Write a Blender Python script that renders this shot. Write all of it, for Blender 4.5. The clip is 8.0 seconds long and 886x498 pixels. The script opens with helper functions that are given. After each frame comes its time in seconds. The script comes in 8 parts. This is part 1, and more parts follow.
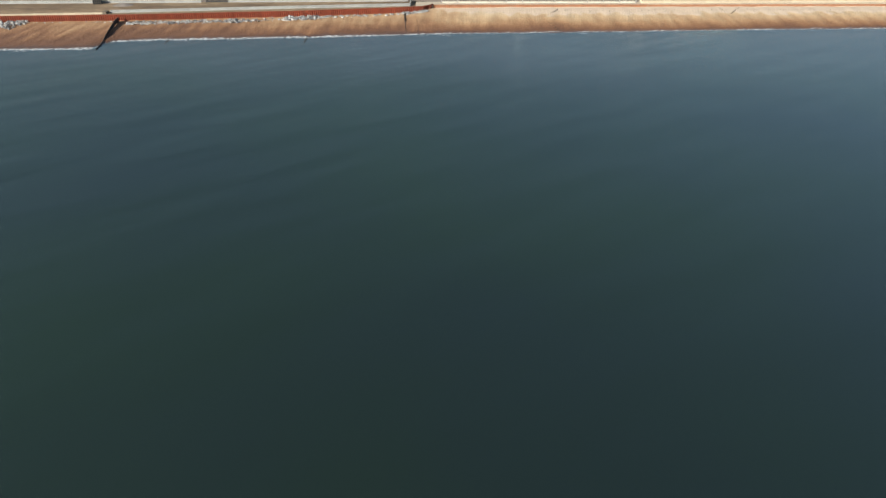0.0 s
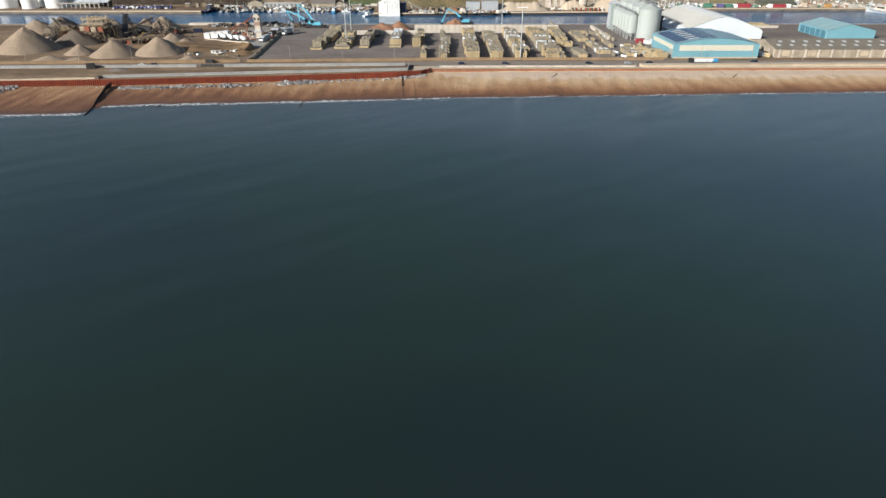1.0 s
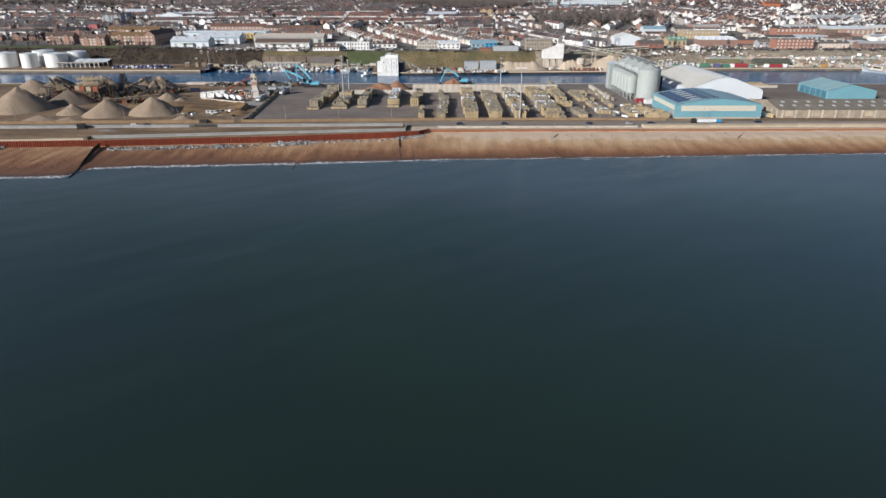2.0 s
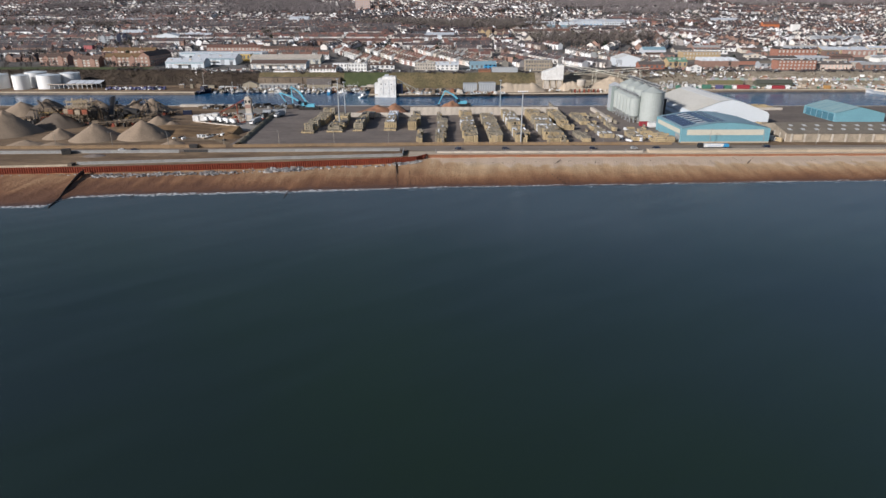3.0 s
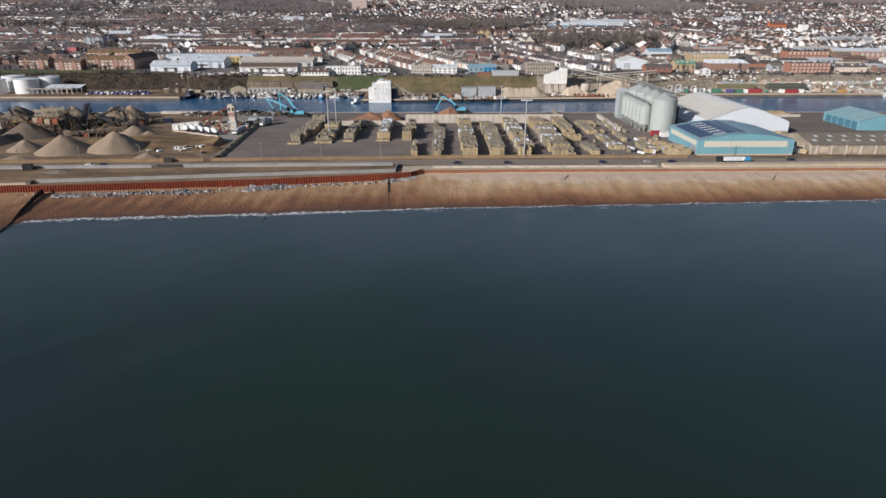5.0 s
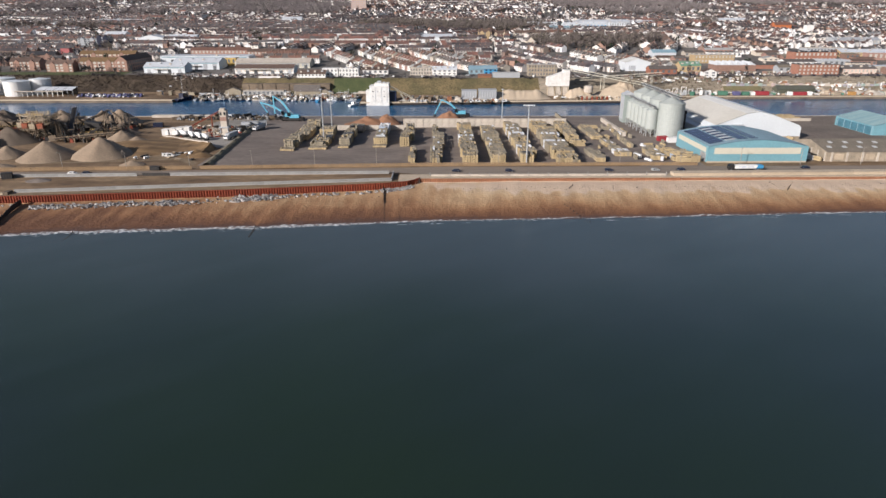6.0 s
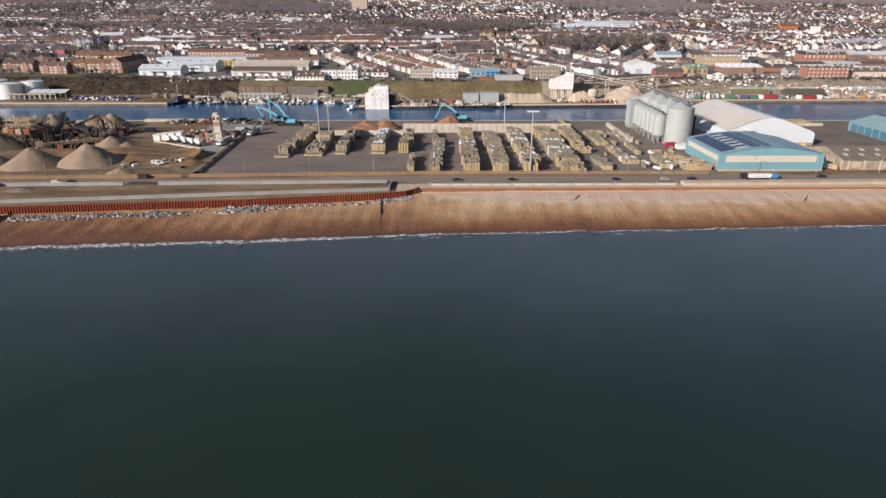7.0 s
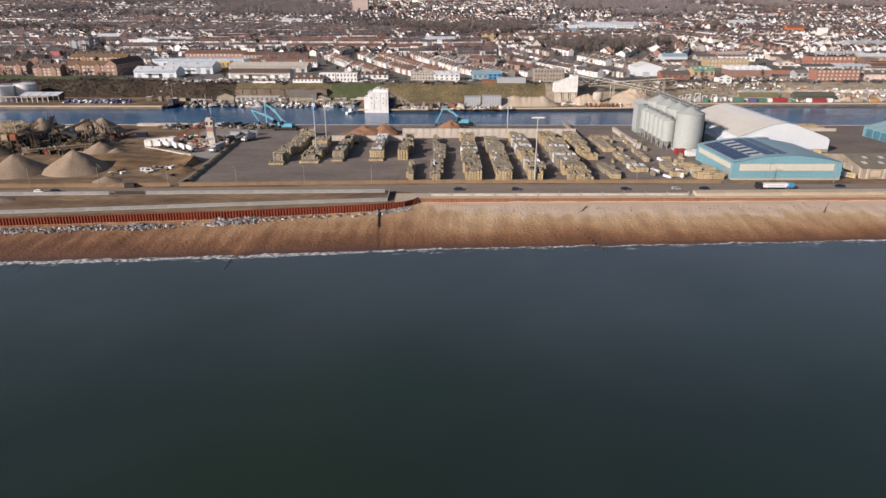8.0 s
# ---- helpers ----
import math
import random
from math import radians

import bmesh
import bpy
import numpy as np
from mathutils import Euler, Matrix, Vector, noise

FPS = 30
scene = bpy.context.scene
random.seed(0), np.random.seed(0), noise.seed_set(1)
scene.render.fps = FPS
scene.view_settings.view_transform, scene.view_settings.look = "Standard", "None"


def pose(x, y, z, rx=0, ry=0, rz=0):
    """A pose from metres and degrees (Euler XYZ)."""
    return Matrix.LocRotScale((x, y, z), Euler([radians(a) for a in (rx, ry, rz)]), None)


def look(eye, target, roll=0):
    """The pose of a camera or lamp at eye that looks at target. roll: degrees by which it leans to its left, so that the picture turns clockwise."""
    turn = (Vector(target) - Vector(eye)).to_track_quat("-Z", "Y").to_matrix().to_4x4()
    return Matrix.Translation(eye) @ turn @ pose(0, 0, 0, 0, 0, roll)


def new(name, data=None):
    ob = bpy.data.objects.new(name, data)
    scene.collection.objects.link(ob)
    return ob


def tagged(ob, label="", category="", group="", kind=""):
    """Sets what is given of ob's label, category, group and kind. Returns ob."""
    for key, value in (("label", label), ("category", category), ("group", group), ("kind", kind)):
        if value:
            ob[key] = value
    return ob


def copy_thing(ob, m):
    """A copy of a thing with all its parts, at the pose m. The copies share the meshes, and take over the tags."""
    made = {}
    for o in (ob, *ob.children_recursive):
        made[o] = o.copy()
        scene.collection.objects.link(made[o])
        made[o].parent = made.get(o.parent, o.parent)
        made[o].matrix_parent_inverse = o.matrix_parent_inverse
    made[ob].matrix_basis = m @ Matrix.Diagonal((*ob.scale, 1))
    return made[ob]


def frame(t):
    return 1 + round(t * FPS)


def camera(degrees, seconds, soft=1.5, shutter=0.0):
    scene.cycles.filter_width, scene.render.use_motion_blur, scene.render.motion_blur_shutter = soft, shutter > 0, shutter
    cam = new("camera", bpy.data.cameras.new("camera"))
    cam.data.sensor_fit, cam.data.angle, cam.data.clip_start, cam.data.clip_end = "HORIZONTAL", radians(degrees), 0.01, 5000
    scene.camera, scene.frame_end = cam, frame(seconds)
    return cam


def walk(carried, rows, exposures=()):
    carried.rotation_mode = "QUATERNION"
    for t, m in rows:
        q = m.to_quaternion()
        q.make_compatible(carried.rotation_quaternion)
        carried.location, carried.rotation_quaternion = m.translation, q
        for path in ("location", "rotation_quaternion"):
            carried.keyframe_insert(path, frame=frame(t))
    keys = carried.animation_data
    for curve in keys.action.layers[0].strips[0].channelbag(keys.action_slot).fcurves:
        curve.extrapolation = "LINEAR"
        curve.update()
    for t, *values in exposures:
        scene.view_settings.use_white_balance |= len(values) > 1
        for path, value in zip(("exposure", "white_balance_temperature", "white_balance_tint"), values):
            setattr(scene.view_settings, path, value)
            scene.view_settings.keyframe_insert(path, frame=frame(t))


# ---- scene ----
cam = camera(70, 8.0, soft=1.5)

# seconds, eye, turn to the left, tilt, roll
PATH = [
    (0.0, -2.59, -116.53, 73.47, 0.388, -31.692, -0.009),
    (0.5, -3.0, -108.71, 73.39, 0.272, -29.282, -0.03),
    (1.0, -3.1, -100.94, 73.23, 0.16, -26.883, -0.03),
    (1.5, -2.9, -93.49, 73.05, 0.105, -24.479, 0.0),
    (2.0, -2.8, -85.91, 73.17, 0.04, -22.169, 0.03),
    (2.2, -2.8, -82.93, 73.28, 0.0, -21.218, 0.04),
    (2.45, -2.85, -79.3, 73.45, -0.04, -20.60, 0.04),
    (3.5, -2.94, -63.95, 74.28, -0.165, -20.563, 0.015),
    (4.0, -2.9, -56.55, 74.48, -0.2, -20.575, 0.015),
    (4.5, -2.52, -49.24, 74.85, -0.24, -20.61, 0.0),
    (6.0, -0.98, -27.23, 75.75, -0.175, -20.65, -0.015),
    (6.5, -0.61, -20.31, 76.1, -0.1, -20.64, 0.0),
    (7.0, -0.34, -13.58, 76.36, -0.042, -20.612, 0.025),
    (7.5, -0.17, -6.85, 76.55, 0.02, -20.575, 0.035),
    (8.0, 0.0, 0.0, 76.8, 0.092, -20.563, 0.05),
]
walk(cam, [(t, pose(x, y, z, 90 + tilt, 0, turn) @ pose(0, 0, 0, 0, 0, roll))
           for t, x, y, z, turn, tilt, roll in PATH],
     [(0.0, 0.97, 6000, 4), (1.0, 0.58, 5900, 8), (2.0, 0.28, 5730, 11), (3.5, 0.08, 5790, 13), (4.5, 0.06, 5790, 13), (6.0, 0.35, 6030, 15), (8.0, 0.28, 6280, 19)])

# ---- light ----
SUN_FROM = Vector((-0.69, -0.61, 0.40)).normalized()
world = bpy.data.worlds.new("world")
scene.world = world
world.use_nodes = True
sky = world.node_tree.nodes.new("ShaderNodeTexSky")
sky.sky_type = "NISHITA"
sky.sun_disc = False
sky.dust_density = 1.6
sky.sun_elevation = math.asin(SUN_FROM.z)
sky.sun_rotation = math.atan2(SUN_FROM.x, SUN_FROM.y)
background = world.node_tree.nodes["Background"]
background.inputs["Strength"].default_value = 0.0545
world.node_tree.links.new(sky.outputs["Color"], background.inputs["Color"])
sun_data = bpy.data.lights.new("sun", "SUN")
sun_data.energy, sun_data.angle, sun_data.color = 4.65, radians(0.5), (1.0, 0.91, 0.79)
sun = new("sun", sun_data)
sun.matrix_world = look((-300, -300, 300), Vector((-300, -300, 300)) - SUN_FROM)


# ---- materials ----
def mat(name, col, rough=0.85, metal=0.0, var=0.25, scale=0.3, fine=3.0, bump=0.0, rnd=0.0, col2=None, stretch=None):
    m = bpy.data.materials.new(name)
    m.use_nodes = True
    nt = m.node_tree
    b = nt.nodes["Principled BSDF"]
    b.inputs["Roughness"].default_value, b.inputs["Metallic"].default_value = rough, metal
    tc = nt.nodes.new("ShaderNodeTexCoord")
    vec = tc.outputs["Object"]
    if stretch:
        mp = nt.nodes.new("ShaderNodeMapping")
        mp.inputs["Scale"].default_value = stretch
        nt.links.new(vec, mp.inputs["Vector"])
        vec = mp.outputs["Vector"]
    n1, n2 = nt.nodes.new("ShaderNodeTexNoise"), nt.nodes.new("ShaderNodeTexNoise")
    n1.inputs["Scale"].default_value, n2.inputs["Scale"].default_value = scale, fine
    n1.inputs["Detail"].default_value, n2.inputs["Detail"].default_value = 4, 3
    for n in (n1, n2):
        nt.links.new(vec, n.inputs["Vector"])
    mix = nt.nodes.new("ShaderNodeMix")
    mix.data_type = "RGBA"
    c2 = col2 or tuple(c * (1 - 0.8 * var) for c in col)
    mix.inputs["A"].default_value, mix.inputs["B"].default_value = (*col, 1), (*c2, 1)
    ramp = nt.nodes.new("ShaderNodeMapRange")
    ramp.inputs["From Min"].default_value, ramp.inputs["From Max"].default_value = 0.35, 0.65
    nt.links.new(n1.outputs["Fac"], ramp.inputs["Value"])
    nt.links.new(ramp.outputs["Result"], mix.inputs["Factor"])
    hsv = nt.nodes.new("ShaderNodeHueSaturation")
    val = nt.nodes.new("ShaderNodeMapRange")
    val.inputs["From Min"].default_value, val.inputs["From Max"].default_value = 0.25, 0.75
    val.inputs["To Min"].default_value, val.inputs["To Max"].default_value = 1 - var, 1 + var
    nt.links.new(n2.outputs["Fac"], val.inputs["Value"])
    out = val.outputs["Result"]
    if rnd:
        oi = nt.nodes.new("ShaderNodeObjectInfo")
        r = nt.nodes.new("ShaderNodeMapRange")
        r.inputs["To Min"].default_value, r.inputs["To Max"].default_value = 1 - rnd, 1 + rnd
        nt.links.new(oi.outputs["Random"], r.inputs["Value"])
        mul = nt.nodes.new("ShaderNodeMath")
        mul.operation = "MULTIPLY"
        nt.links.new(out, mul.inputs[0])
        nt.links.new(r.outputs["Result"], mul.inputs[1])
        out = mul.outputs[0]
    nt.links.new(out, hsv.inputs["Value"])
    nt.links.new(mix.outputs["Result"], hsv.inputs["Color"])
    nt.links.new(hsv.outputs["Color"], b.inputs["Base Color"])
    if bump:
        bp = nt.nodes.new("ShaderNodeBump")
        bp.inputs["Strength"].default_value = bump
        bp.inputs["Distance"].default_value = 0.3
        nt.links.new(n2.outputs["Fac"], bp.inputs["Height"])
        nt.links.new(bp.outputs["Normal"], b.inputs["Normal"])
    return m


def mat_islands(name, cols, rough=0.85, var=0.2):
    """Each loose piece of the mesh takes one of the colours by chance."""
    m = bpy.data.materials.new(name)
    m.use_nodes = True
    nt = m.node_tree
    b = nt.nodes["Principled BSDF"]
    b.inputs["Roughness"].default_value = rough
    ge = nt.nodes.new("ShaderNodeNewGeometry")
    cr = nt.nodes.new("ShaderNodeValToRGB")
    cr.color_ramp.interpolation = "CONSTANT"
    els = cr.color_ramp.elements
    while len(els) < len(cols):
        els.new(1.0)
    for i, c in enumerate(cols):
        els[i].position, els[i].color = i / len(cols), (*c, 1)
    nt.links.new(ge.outputs["Random Per Island"], cr.inputs["Fac"])
    tc = nt.nodes.new("ShaderNodeTexCoord")
    n = nt.nodes.new("ShaderNodeTexNoise")
    n.inputs["Scale"].default_value, n.inputs["Detail"].default_value = 0.6, 4
    nt.links.new(tc.outputs["Object"], n.inputs["Vector"])
    val = nt.nodes.new("ShaderNodeMapRange")
    val.inputs["From Min"].default_value, val.inputs["From Max"].default_value = 0.25, 0.75
    val.inputs["To Min"].default_value, val.inputs["To Max"].default_value = 1 - var, 1 + var
    nt.links.new(n.outputs["Fac"], val.inputs["Value"])
    hsv = nt.nodes.new("ShaderNodeHueSaturation")
    nt.links.new(cr.outputs["Color"], hsv.inputs["Color"])
    nt.links.new(val.outputs["Result"], hsv.inputs["Value"])
    nt.links.new(hsv.outputs["Color"], b.inputs["Base Color"])
    return m


def mat_water(name, deep, rough, wave, size, ior=1.33, silt_sheen=None):
    m = bpy.data.materials.new(name)
    m.use_nodes = True
    nt = m.node_tree
    b = nt.nodes["Principled BSDF"]
    b.inputs["Base Color"].default_value = (*deep, 1)
    b.inputs["Roughness"].default_value, b.inputs["IOR"].default_value = rough, ior
    tc = nt.nodes.new("ShaderNodeTexCoord")
    swing, mp = nt.nodes.new("ShaderNodeMapping"), nt.nodes.new("ShaderNodeMapping")
    swing.inputs["Rotation"].default_value = (0, 0, radians(-38))
    mp.inputs["Scale"].default_value = (0.27, 1, 1)
    nt.links.new(tc.outputs["Object"], swing.inputs["Vector"])
    nt.links.new(swing.outputs["Vector"], mp.inputs["Vector"])
    big, small = nt.nodes.new("ShaderNodeTexNoise"), nt.nodes.new("ShaderNodeTexNoise")
    big.inputs["Scale"].default_value, small.inputs["Scale"].default_value = 1 / size, 4 / size
    big.inputs["Detail"].default_value, small.inputs["Detail"].default_value = 1.5, 2
    nt.links.new(mp.outputs["Vector"], big.inputs["Vector"])
    nt.links.new(swing.outputs["Vector"], small.inputs["Vector"])
    add = nt.nodes.new("ShaderNodeMath")
    add.operation = "MULTIPLY_ADD"
    add.inputs[1].default_value = 0.11
    nt.links.new(small.outputs["Fac"], add.inputs[0])
    nt.links.new(big.outputs["Fac"], add.inputs[2])
    bp = nt.nodes.new("ShaderNodeBump")
    bp.inputs["Strength"].default_value, bp.inputs["Distance"].default_value = 1.0, wave
    nt.links.new(add.outputs[0], bp.inputs["Height"])
    nt.links.new(bp.outputs["Normal"], b.inputs["Normal"])
    if silt_sheen:  # near the shore, silt and reflected sky are put into the colour
        sep, cloud = nt.nodes.new("ShaderNodeSeparateXYZ"), nt.nodes.new("ShaderNodeTexNoise")
        cloud.inputs["Scale"].default_value, cloud.inputs["Detail"].default_value = 0.016, 4
        nt.links.new(swing.outputs["Vector"], cloud.inputs["Vector"])
        nt.links.new(tc.outputs["Object"], sep.inputs["Vector"])
        reach = nt.nodes.new("ShaderNodeMath")
        reach.operation = "MULTIPLY_ADD"
        reach.inputs[1].default_value = 105
        nt.links.new(cloud.outputs["Fac"], reach.inputs[0])
        nt.links.new(sep.outputs["Y"], reach.inputs[2])
        amount = nt.nodes.new("ShaderNodeMapRange")
        amount.interpolation_type = "SMOOTHSTEP"
        amount.inputs["From Min"].default_value, amount.inputs["From Max"].default_value = 128, 285
        nt.links.new(reach.outputs[0], amount.inputs["Value"])
        mix = nt.nodes.new("ShaderNodeMix")
        mix.data_type = "RGBA"
        mix.inputs["B"].default_value = (*silt_sheen, 1)
        drift, hue_noise = nt.nodes.new("ShaderNodeMix"), nt.nodes.new("ShaderNodeTexNoise")  # greener and bluer water in broad patches
        drift.data_type = "RGBA"
        hue_noise.inputs["Scale"].default_value, hue_noise.inputs["Detail"].default_value = 0.009, 2
        nt.links.new(tc.outputs["Object"], hue_noise.inputs["Vector"])
        spread = nt.nodes.new("ShaderNodeMapRange")
        spread.inputs["From Min"].default_value, spread.inputs["From Max"].default_value = 0.35, 0.65
        east_tint = nt.nodes.new("ShaderNodeMath")  # bluer towards the east, the bluer reflected sky put into the colour
        east_tint.operation = "MULTIPLY_ADD"
        east_tint.inputs[1].default_value = 1 / 2600
        nt.links.new(sep.outputs["X"], east_tint.inputs[0])
        nt.links.new(hue_noise.outputs["Fac"], east_tint.inputs[2])
        nt.links.new(east_tint.outputs[0], spread.inputs["Value"])
        nt.links.new(spread.outputs["Result"], drift.inputs["Factor"])
        drift.inputs["A"].default_value = (deep[0] * 1.05, deep[1] * 1.12, deep[2] * 0.75, 1)
        drift.inputs["B"].default_value = (deep[0] * 0.95, deep[1] * 0.9, deep[2] * 1.15, 1)
        depth, dimmer = nt.nodes.new("ShaderNodeMapRange"), nt.nodes.new("ShaderNodeHueSaturation")  # base colour dimmed offshore in place of weaker sky reflection
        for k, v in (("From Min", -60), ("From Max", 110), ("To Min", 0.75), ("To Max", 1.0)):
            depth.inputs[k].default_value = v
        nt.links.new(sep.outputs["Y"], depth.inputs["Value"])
        nt.links.new(depth.outputs["Result"], dimmer.inputs["Value"])
        nt.links.new(drift.outputs["Result"], dimmer.inputs["Color"])
        nt.links.new(dimmer.outputs["Color"], mix.inputs["A"])
        nt.links.new(amount.outputs["Result"], mix.inputs["Factor"])
        nt.links.new(mix.outputs["Result"], b.inputs["Base Color"])
    return m


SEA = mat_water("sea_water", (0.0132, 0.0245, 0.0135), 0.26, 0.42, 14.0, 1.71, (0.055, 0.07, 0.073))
CANAL = mat_water("harbour_water", (0.022, 0.098, 0.205), 0.2, 0.10, 2.0)


def mat_beach(name):
    """Shingle, dark and damp near the water, paler and dry up the slope, in skewed run-off streaks."""
    m = bpy.data.materials.new(name)
    m.use_nodes = True
    nt = m.node_tree
    b = nt.nodes["Principled BSDF"]
    b.inputs["Roughness"].default_value = 0.85
    tc = nt.nodes.new("ShaderNodeTexCoord")
    sep = nt.nodes.new("ShaderNodeSeparateXYZ")
    nt.links.new(tc.outputs["Object"], sep.inputs["Vector"])
    mp = nt.nodes.new("ShaderNodeMapping")
    skew = nt.nodes.new("ShaderNodeMapping")
    skew.inputs["Rotation"].default_value = (0, 0, radians(-4))
    nt.links.new(tc.outputs["Object"], skew.inputs["Vector"])
    mp.inputs["Scale"].default_value = (0.26, 0.05, 0.1)
    nt.links.new(skew.outputs["Vector"], mp.inputs["Vector"])
    streak, grain, patch = (nt.nodes.new("ShaderNodeTexNoise") for _ in range(3))
    for n, s, d, v in ((streak, 1.0, 5, mp.outputs["Vector"]), (grain, 0.9, 7, tc.outputs["Object"]), (patch, 0.035, 3, tc.outputs["Object"])):
        n.inputs["Scale"].default_value, n.inputs["Detail"].default_value = s, d
        nt.links.new(v, n.inputs["Vector"])

    def madd(x, k, y):
        o = nt.nodes.new("ShaderNodeMath")
        o.operation = "MULTIPLY_ADD"
        nt.links.new(x, o.inputs[0])
        o.inputs[1].default_value = k
        if isinstance(y, float):
            o.inputs[2].default_value = y
        else:
            nt.links.new(y, o.inputs[2])
        return o.outputs[0]

    h = madd(sep.outputs["Z"], 1.3, 0.35)
    calm = nt.nodes.new("ShaderNodeMapRange")  # run-off streaks fade out to the east
    for k, v in (("From Min", -70), ("From Max", 20), ("To Min", 3.0), ("To Max", 1.5)):
        calm.inputs[k].default_value = v
    nt.links.new(sep.outputs["X"], calm.inputs["Value"])
    runs = nt.nodes.new("ShaderNodeMath")
    runs.operation = "MULTIPLY"
    centred = madd(streak.outputs["Fac"], 1.0, -0.5)
    nt.links.new(centred, runs.inputs[0])
    nt.links.new(calm.outputs["Result"], runs.inputs[1])
    h = madd(runs.outputs[0], 1.0, h)
    h = madd(h, 1.0, 1.1)
    h = madd(patch.outputs["Fac"], 3.0, h)
    h = madd(grain.outputs["Fac"], 1.6, h)
    along = nt.nodes.new("ShaderNodeMapRange")
    for k, v in (("From Min", -170), ("From Max", -70), ("To Min", -1.6), ("To Max", -0.55)):
        along.inputs[k].default_value = v
    nt.links.new(sep.outputs["X"], along.inputs["Value"])
    h = madd(along.outputs["Result"], 1.0, h)
    lee = nt.nodes.new("ShaderNodeMapRange")  # drier shingle held west of the big groyne
    for k, v in (("From Min", -168), ("From Max", -160), ("To Min", 0.25), ("To Max", 0.0)):
        lee.inputs[k].default_value = v
    nt.links.new(sep.outputs["X"], lee.inputs["Value"])
    h = madd(lee.outputs["Result"], 1.0, h)
    h = madd(h, 1 / 5.2, -0.74)
    ramp = nt.nodes.new("ShaderNodeValToRGB")
    els = ramp.color_ramp.elements
    while len(els) < 5:
        els.new(1.0)
    for e, (p, c) in zip(els, ((0.0, (0.125, 0.055, 0.025)), (0.2, (0.21, 0.1, 0.044)), (0.42, (0.34, 0.2, 0.1)), (0.62, (0.455, 0.31, 0.172)), (0.85, (0.55, 0.42, 0.275)))):
        e.position, e.color = p, (*c, 1)
    nt.links.new(h, ramp.inputs["Fac"])

    def blend(fac, under, colour):
        o = nt.nodes.new("ShaderNodeMix")
        o.data_type = "RGBA"
        nt.links.new(fac, o.inputs["Factor"])
        nt.links.new(under, o.inputs["A"])
        o.inputs["B"].default_value = (*colour, 1)
        return o.outputs["Result"]

    def band(value, lo, hi, a, b_):
        o = nt.nodes.new("ShaderNodeMapRange")
        for k, v in (("From Min", lo), ("From Max", hi), ("To Min", a), ("To Max", b_)):
            o.inputs[k].default_value = v
        nt.links.new(value, o.inputs["Value"])
        return o.outputs["Result"]

    scallop = nt.nodes.new("ShaderNodeTexNoise")  # dry crest of the storm beach, with a scalloped edge
    scallop.inputs["Scale"].default_value, scallop.inputs["Detail"].default_value = 0.11, 2
    nt.links.new(tc.outputs["Object"], scallop.inputs["Vector"])
    crest = madd(scallop.outputs["Fac"], 1.1, sep.outputs["Z"])
    out = blend(band(crest, 3.72, 3.95, 0.0, 0.85), ramp.outputs["Color"], (0.57, 0.44, 0.325))
    lap = madd(streak.outputs["Fac"], 0.5, sep.outputs["Z"])  # sand just washed by the waves
    wet = band(lap, 0.42, 0.85, 0.8, 0.0)
    out = blend(wet, out, (0.085, 0.05, 0.036))
    nt.links.new(out, b.inputs["Base Color"])
    nt.links.new(band(lap, 0.42, 0.85, 0.45, 0.85), b.inputs["Roughness"])
    bp = nt.nodes.new("ShaderNodeBump")
    bp.inputs["Strength"].default_value, bp.inputs["Distance"].default_value = 0.6, 0.6
    nt.links.new(grain.outputs["Fac"], bp.inputs["Height"])
    nt.links.new(bp.outputs["Normal"], b.inputs["Normal"])
    return m


SAND = mat_beach("shingle")
def mat_foam(name):
    """White foam with ragged holes through it."""
    m = mat(name, (0.75, 0.77, 0.78), var=0.15, fine=1.5)
    nt = m.node_tree
    tc, n = nt.nodes.new("ShaderNodeTexCoord"), nt.nodes.new("ShaderNodeTexNoise")
    n.inputs["Scale"].default_value, n.inputs["Detail"].default_value = 0.7, 5
    nt.links.new(tc.outputs["Object"], n.inputs["Vector"])
    cut = nt.nodes.new("ShaderNodeMapRange")
    cut.inputs["From Min"].default_value, cut.inputs["From Max"].default_value = 0.34, 0.72
    nt.links.new(n.outputs["Fac"], cut.inputs["Value"])
    nt.links.new(cut.outputs["Result"], nt.nodes["Principled BSDF"].inputs["Alpha"])
    return m


FOAM = mat_foam("foam")
DIRT = mat("packed_dirt", (0.105, 0.063, 0.03), var=0.4, scale=0.05, fine=0.5, col2=(0.26, 0.178, 0.1), stretch=(0.5, 1.5, 1))
EARTH = mat("golden_earth", (0.25, 0.158, 0.072), var=0.3, scale=0.11, fine=0.8, col2=(0.11, 0.066, 0.03), stretch=(0.4, 1.4, 1))
TARMAC = mat("yard_tarmac", (0.138, 0.112, 0.095), var=0.25, scale=0.07, fine=0.7, col2=(0.195, 0.162, 0.136), stretch=(0.45, 1, 1))
DUSTY = mat("dusty_tarmac", (0.18, 0.145, 0.115), var=0.22, scale=0.06, fine=0.6, col2=(0.13, 0.105, 0.085))
TRACK = mat("worn_track", (0.23, 0.17, 0.105), var=0.3, scale=0.2, fine=1.0, col2=(0.16, 0.115, 0.065))
STONE = mat("stained_stone", (0.2, 0.155, 0.11), var=0.3, scale=0.12, fine=0.9, col2=(0.1, 0.077, 0.055))
INTAKE = mat("pale_green_cladding", (0.29, 0.34, 0.32), rough=0.6, var=0.1, scale=0.1, fine=0.8)
ROADM = mat("road_tarmac", (0.185, 0.152, 0.122), var=0.18, scale=0.12, fine=1.0, col2=(0.25, 0.205, 0.16), stretch=(0.2, 1.5, 1))
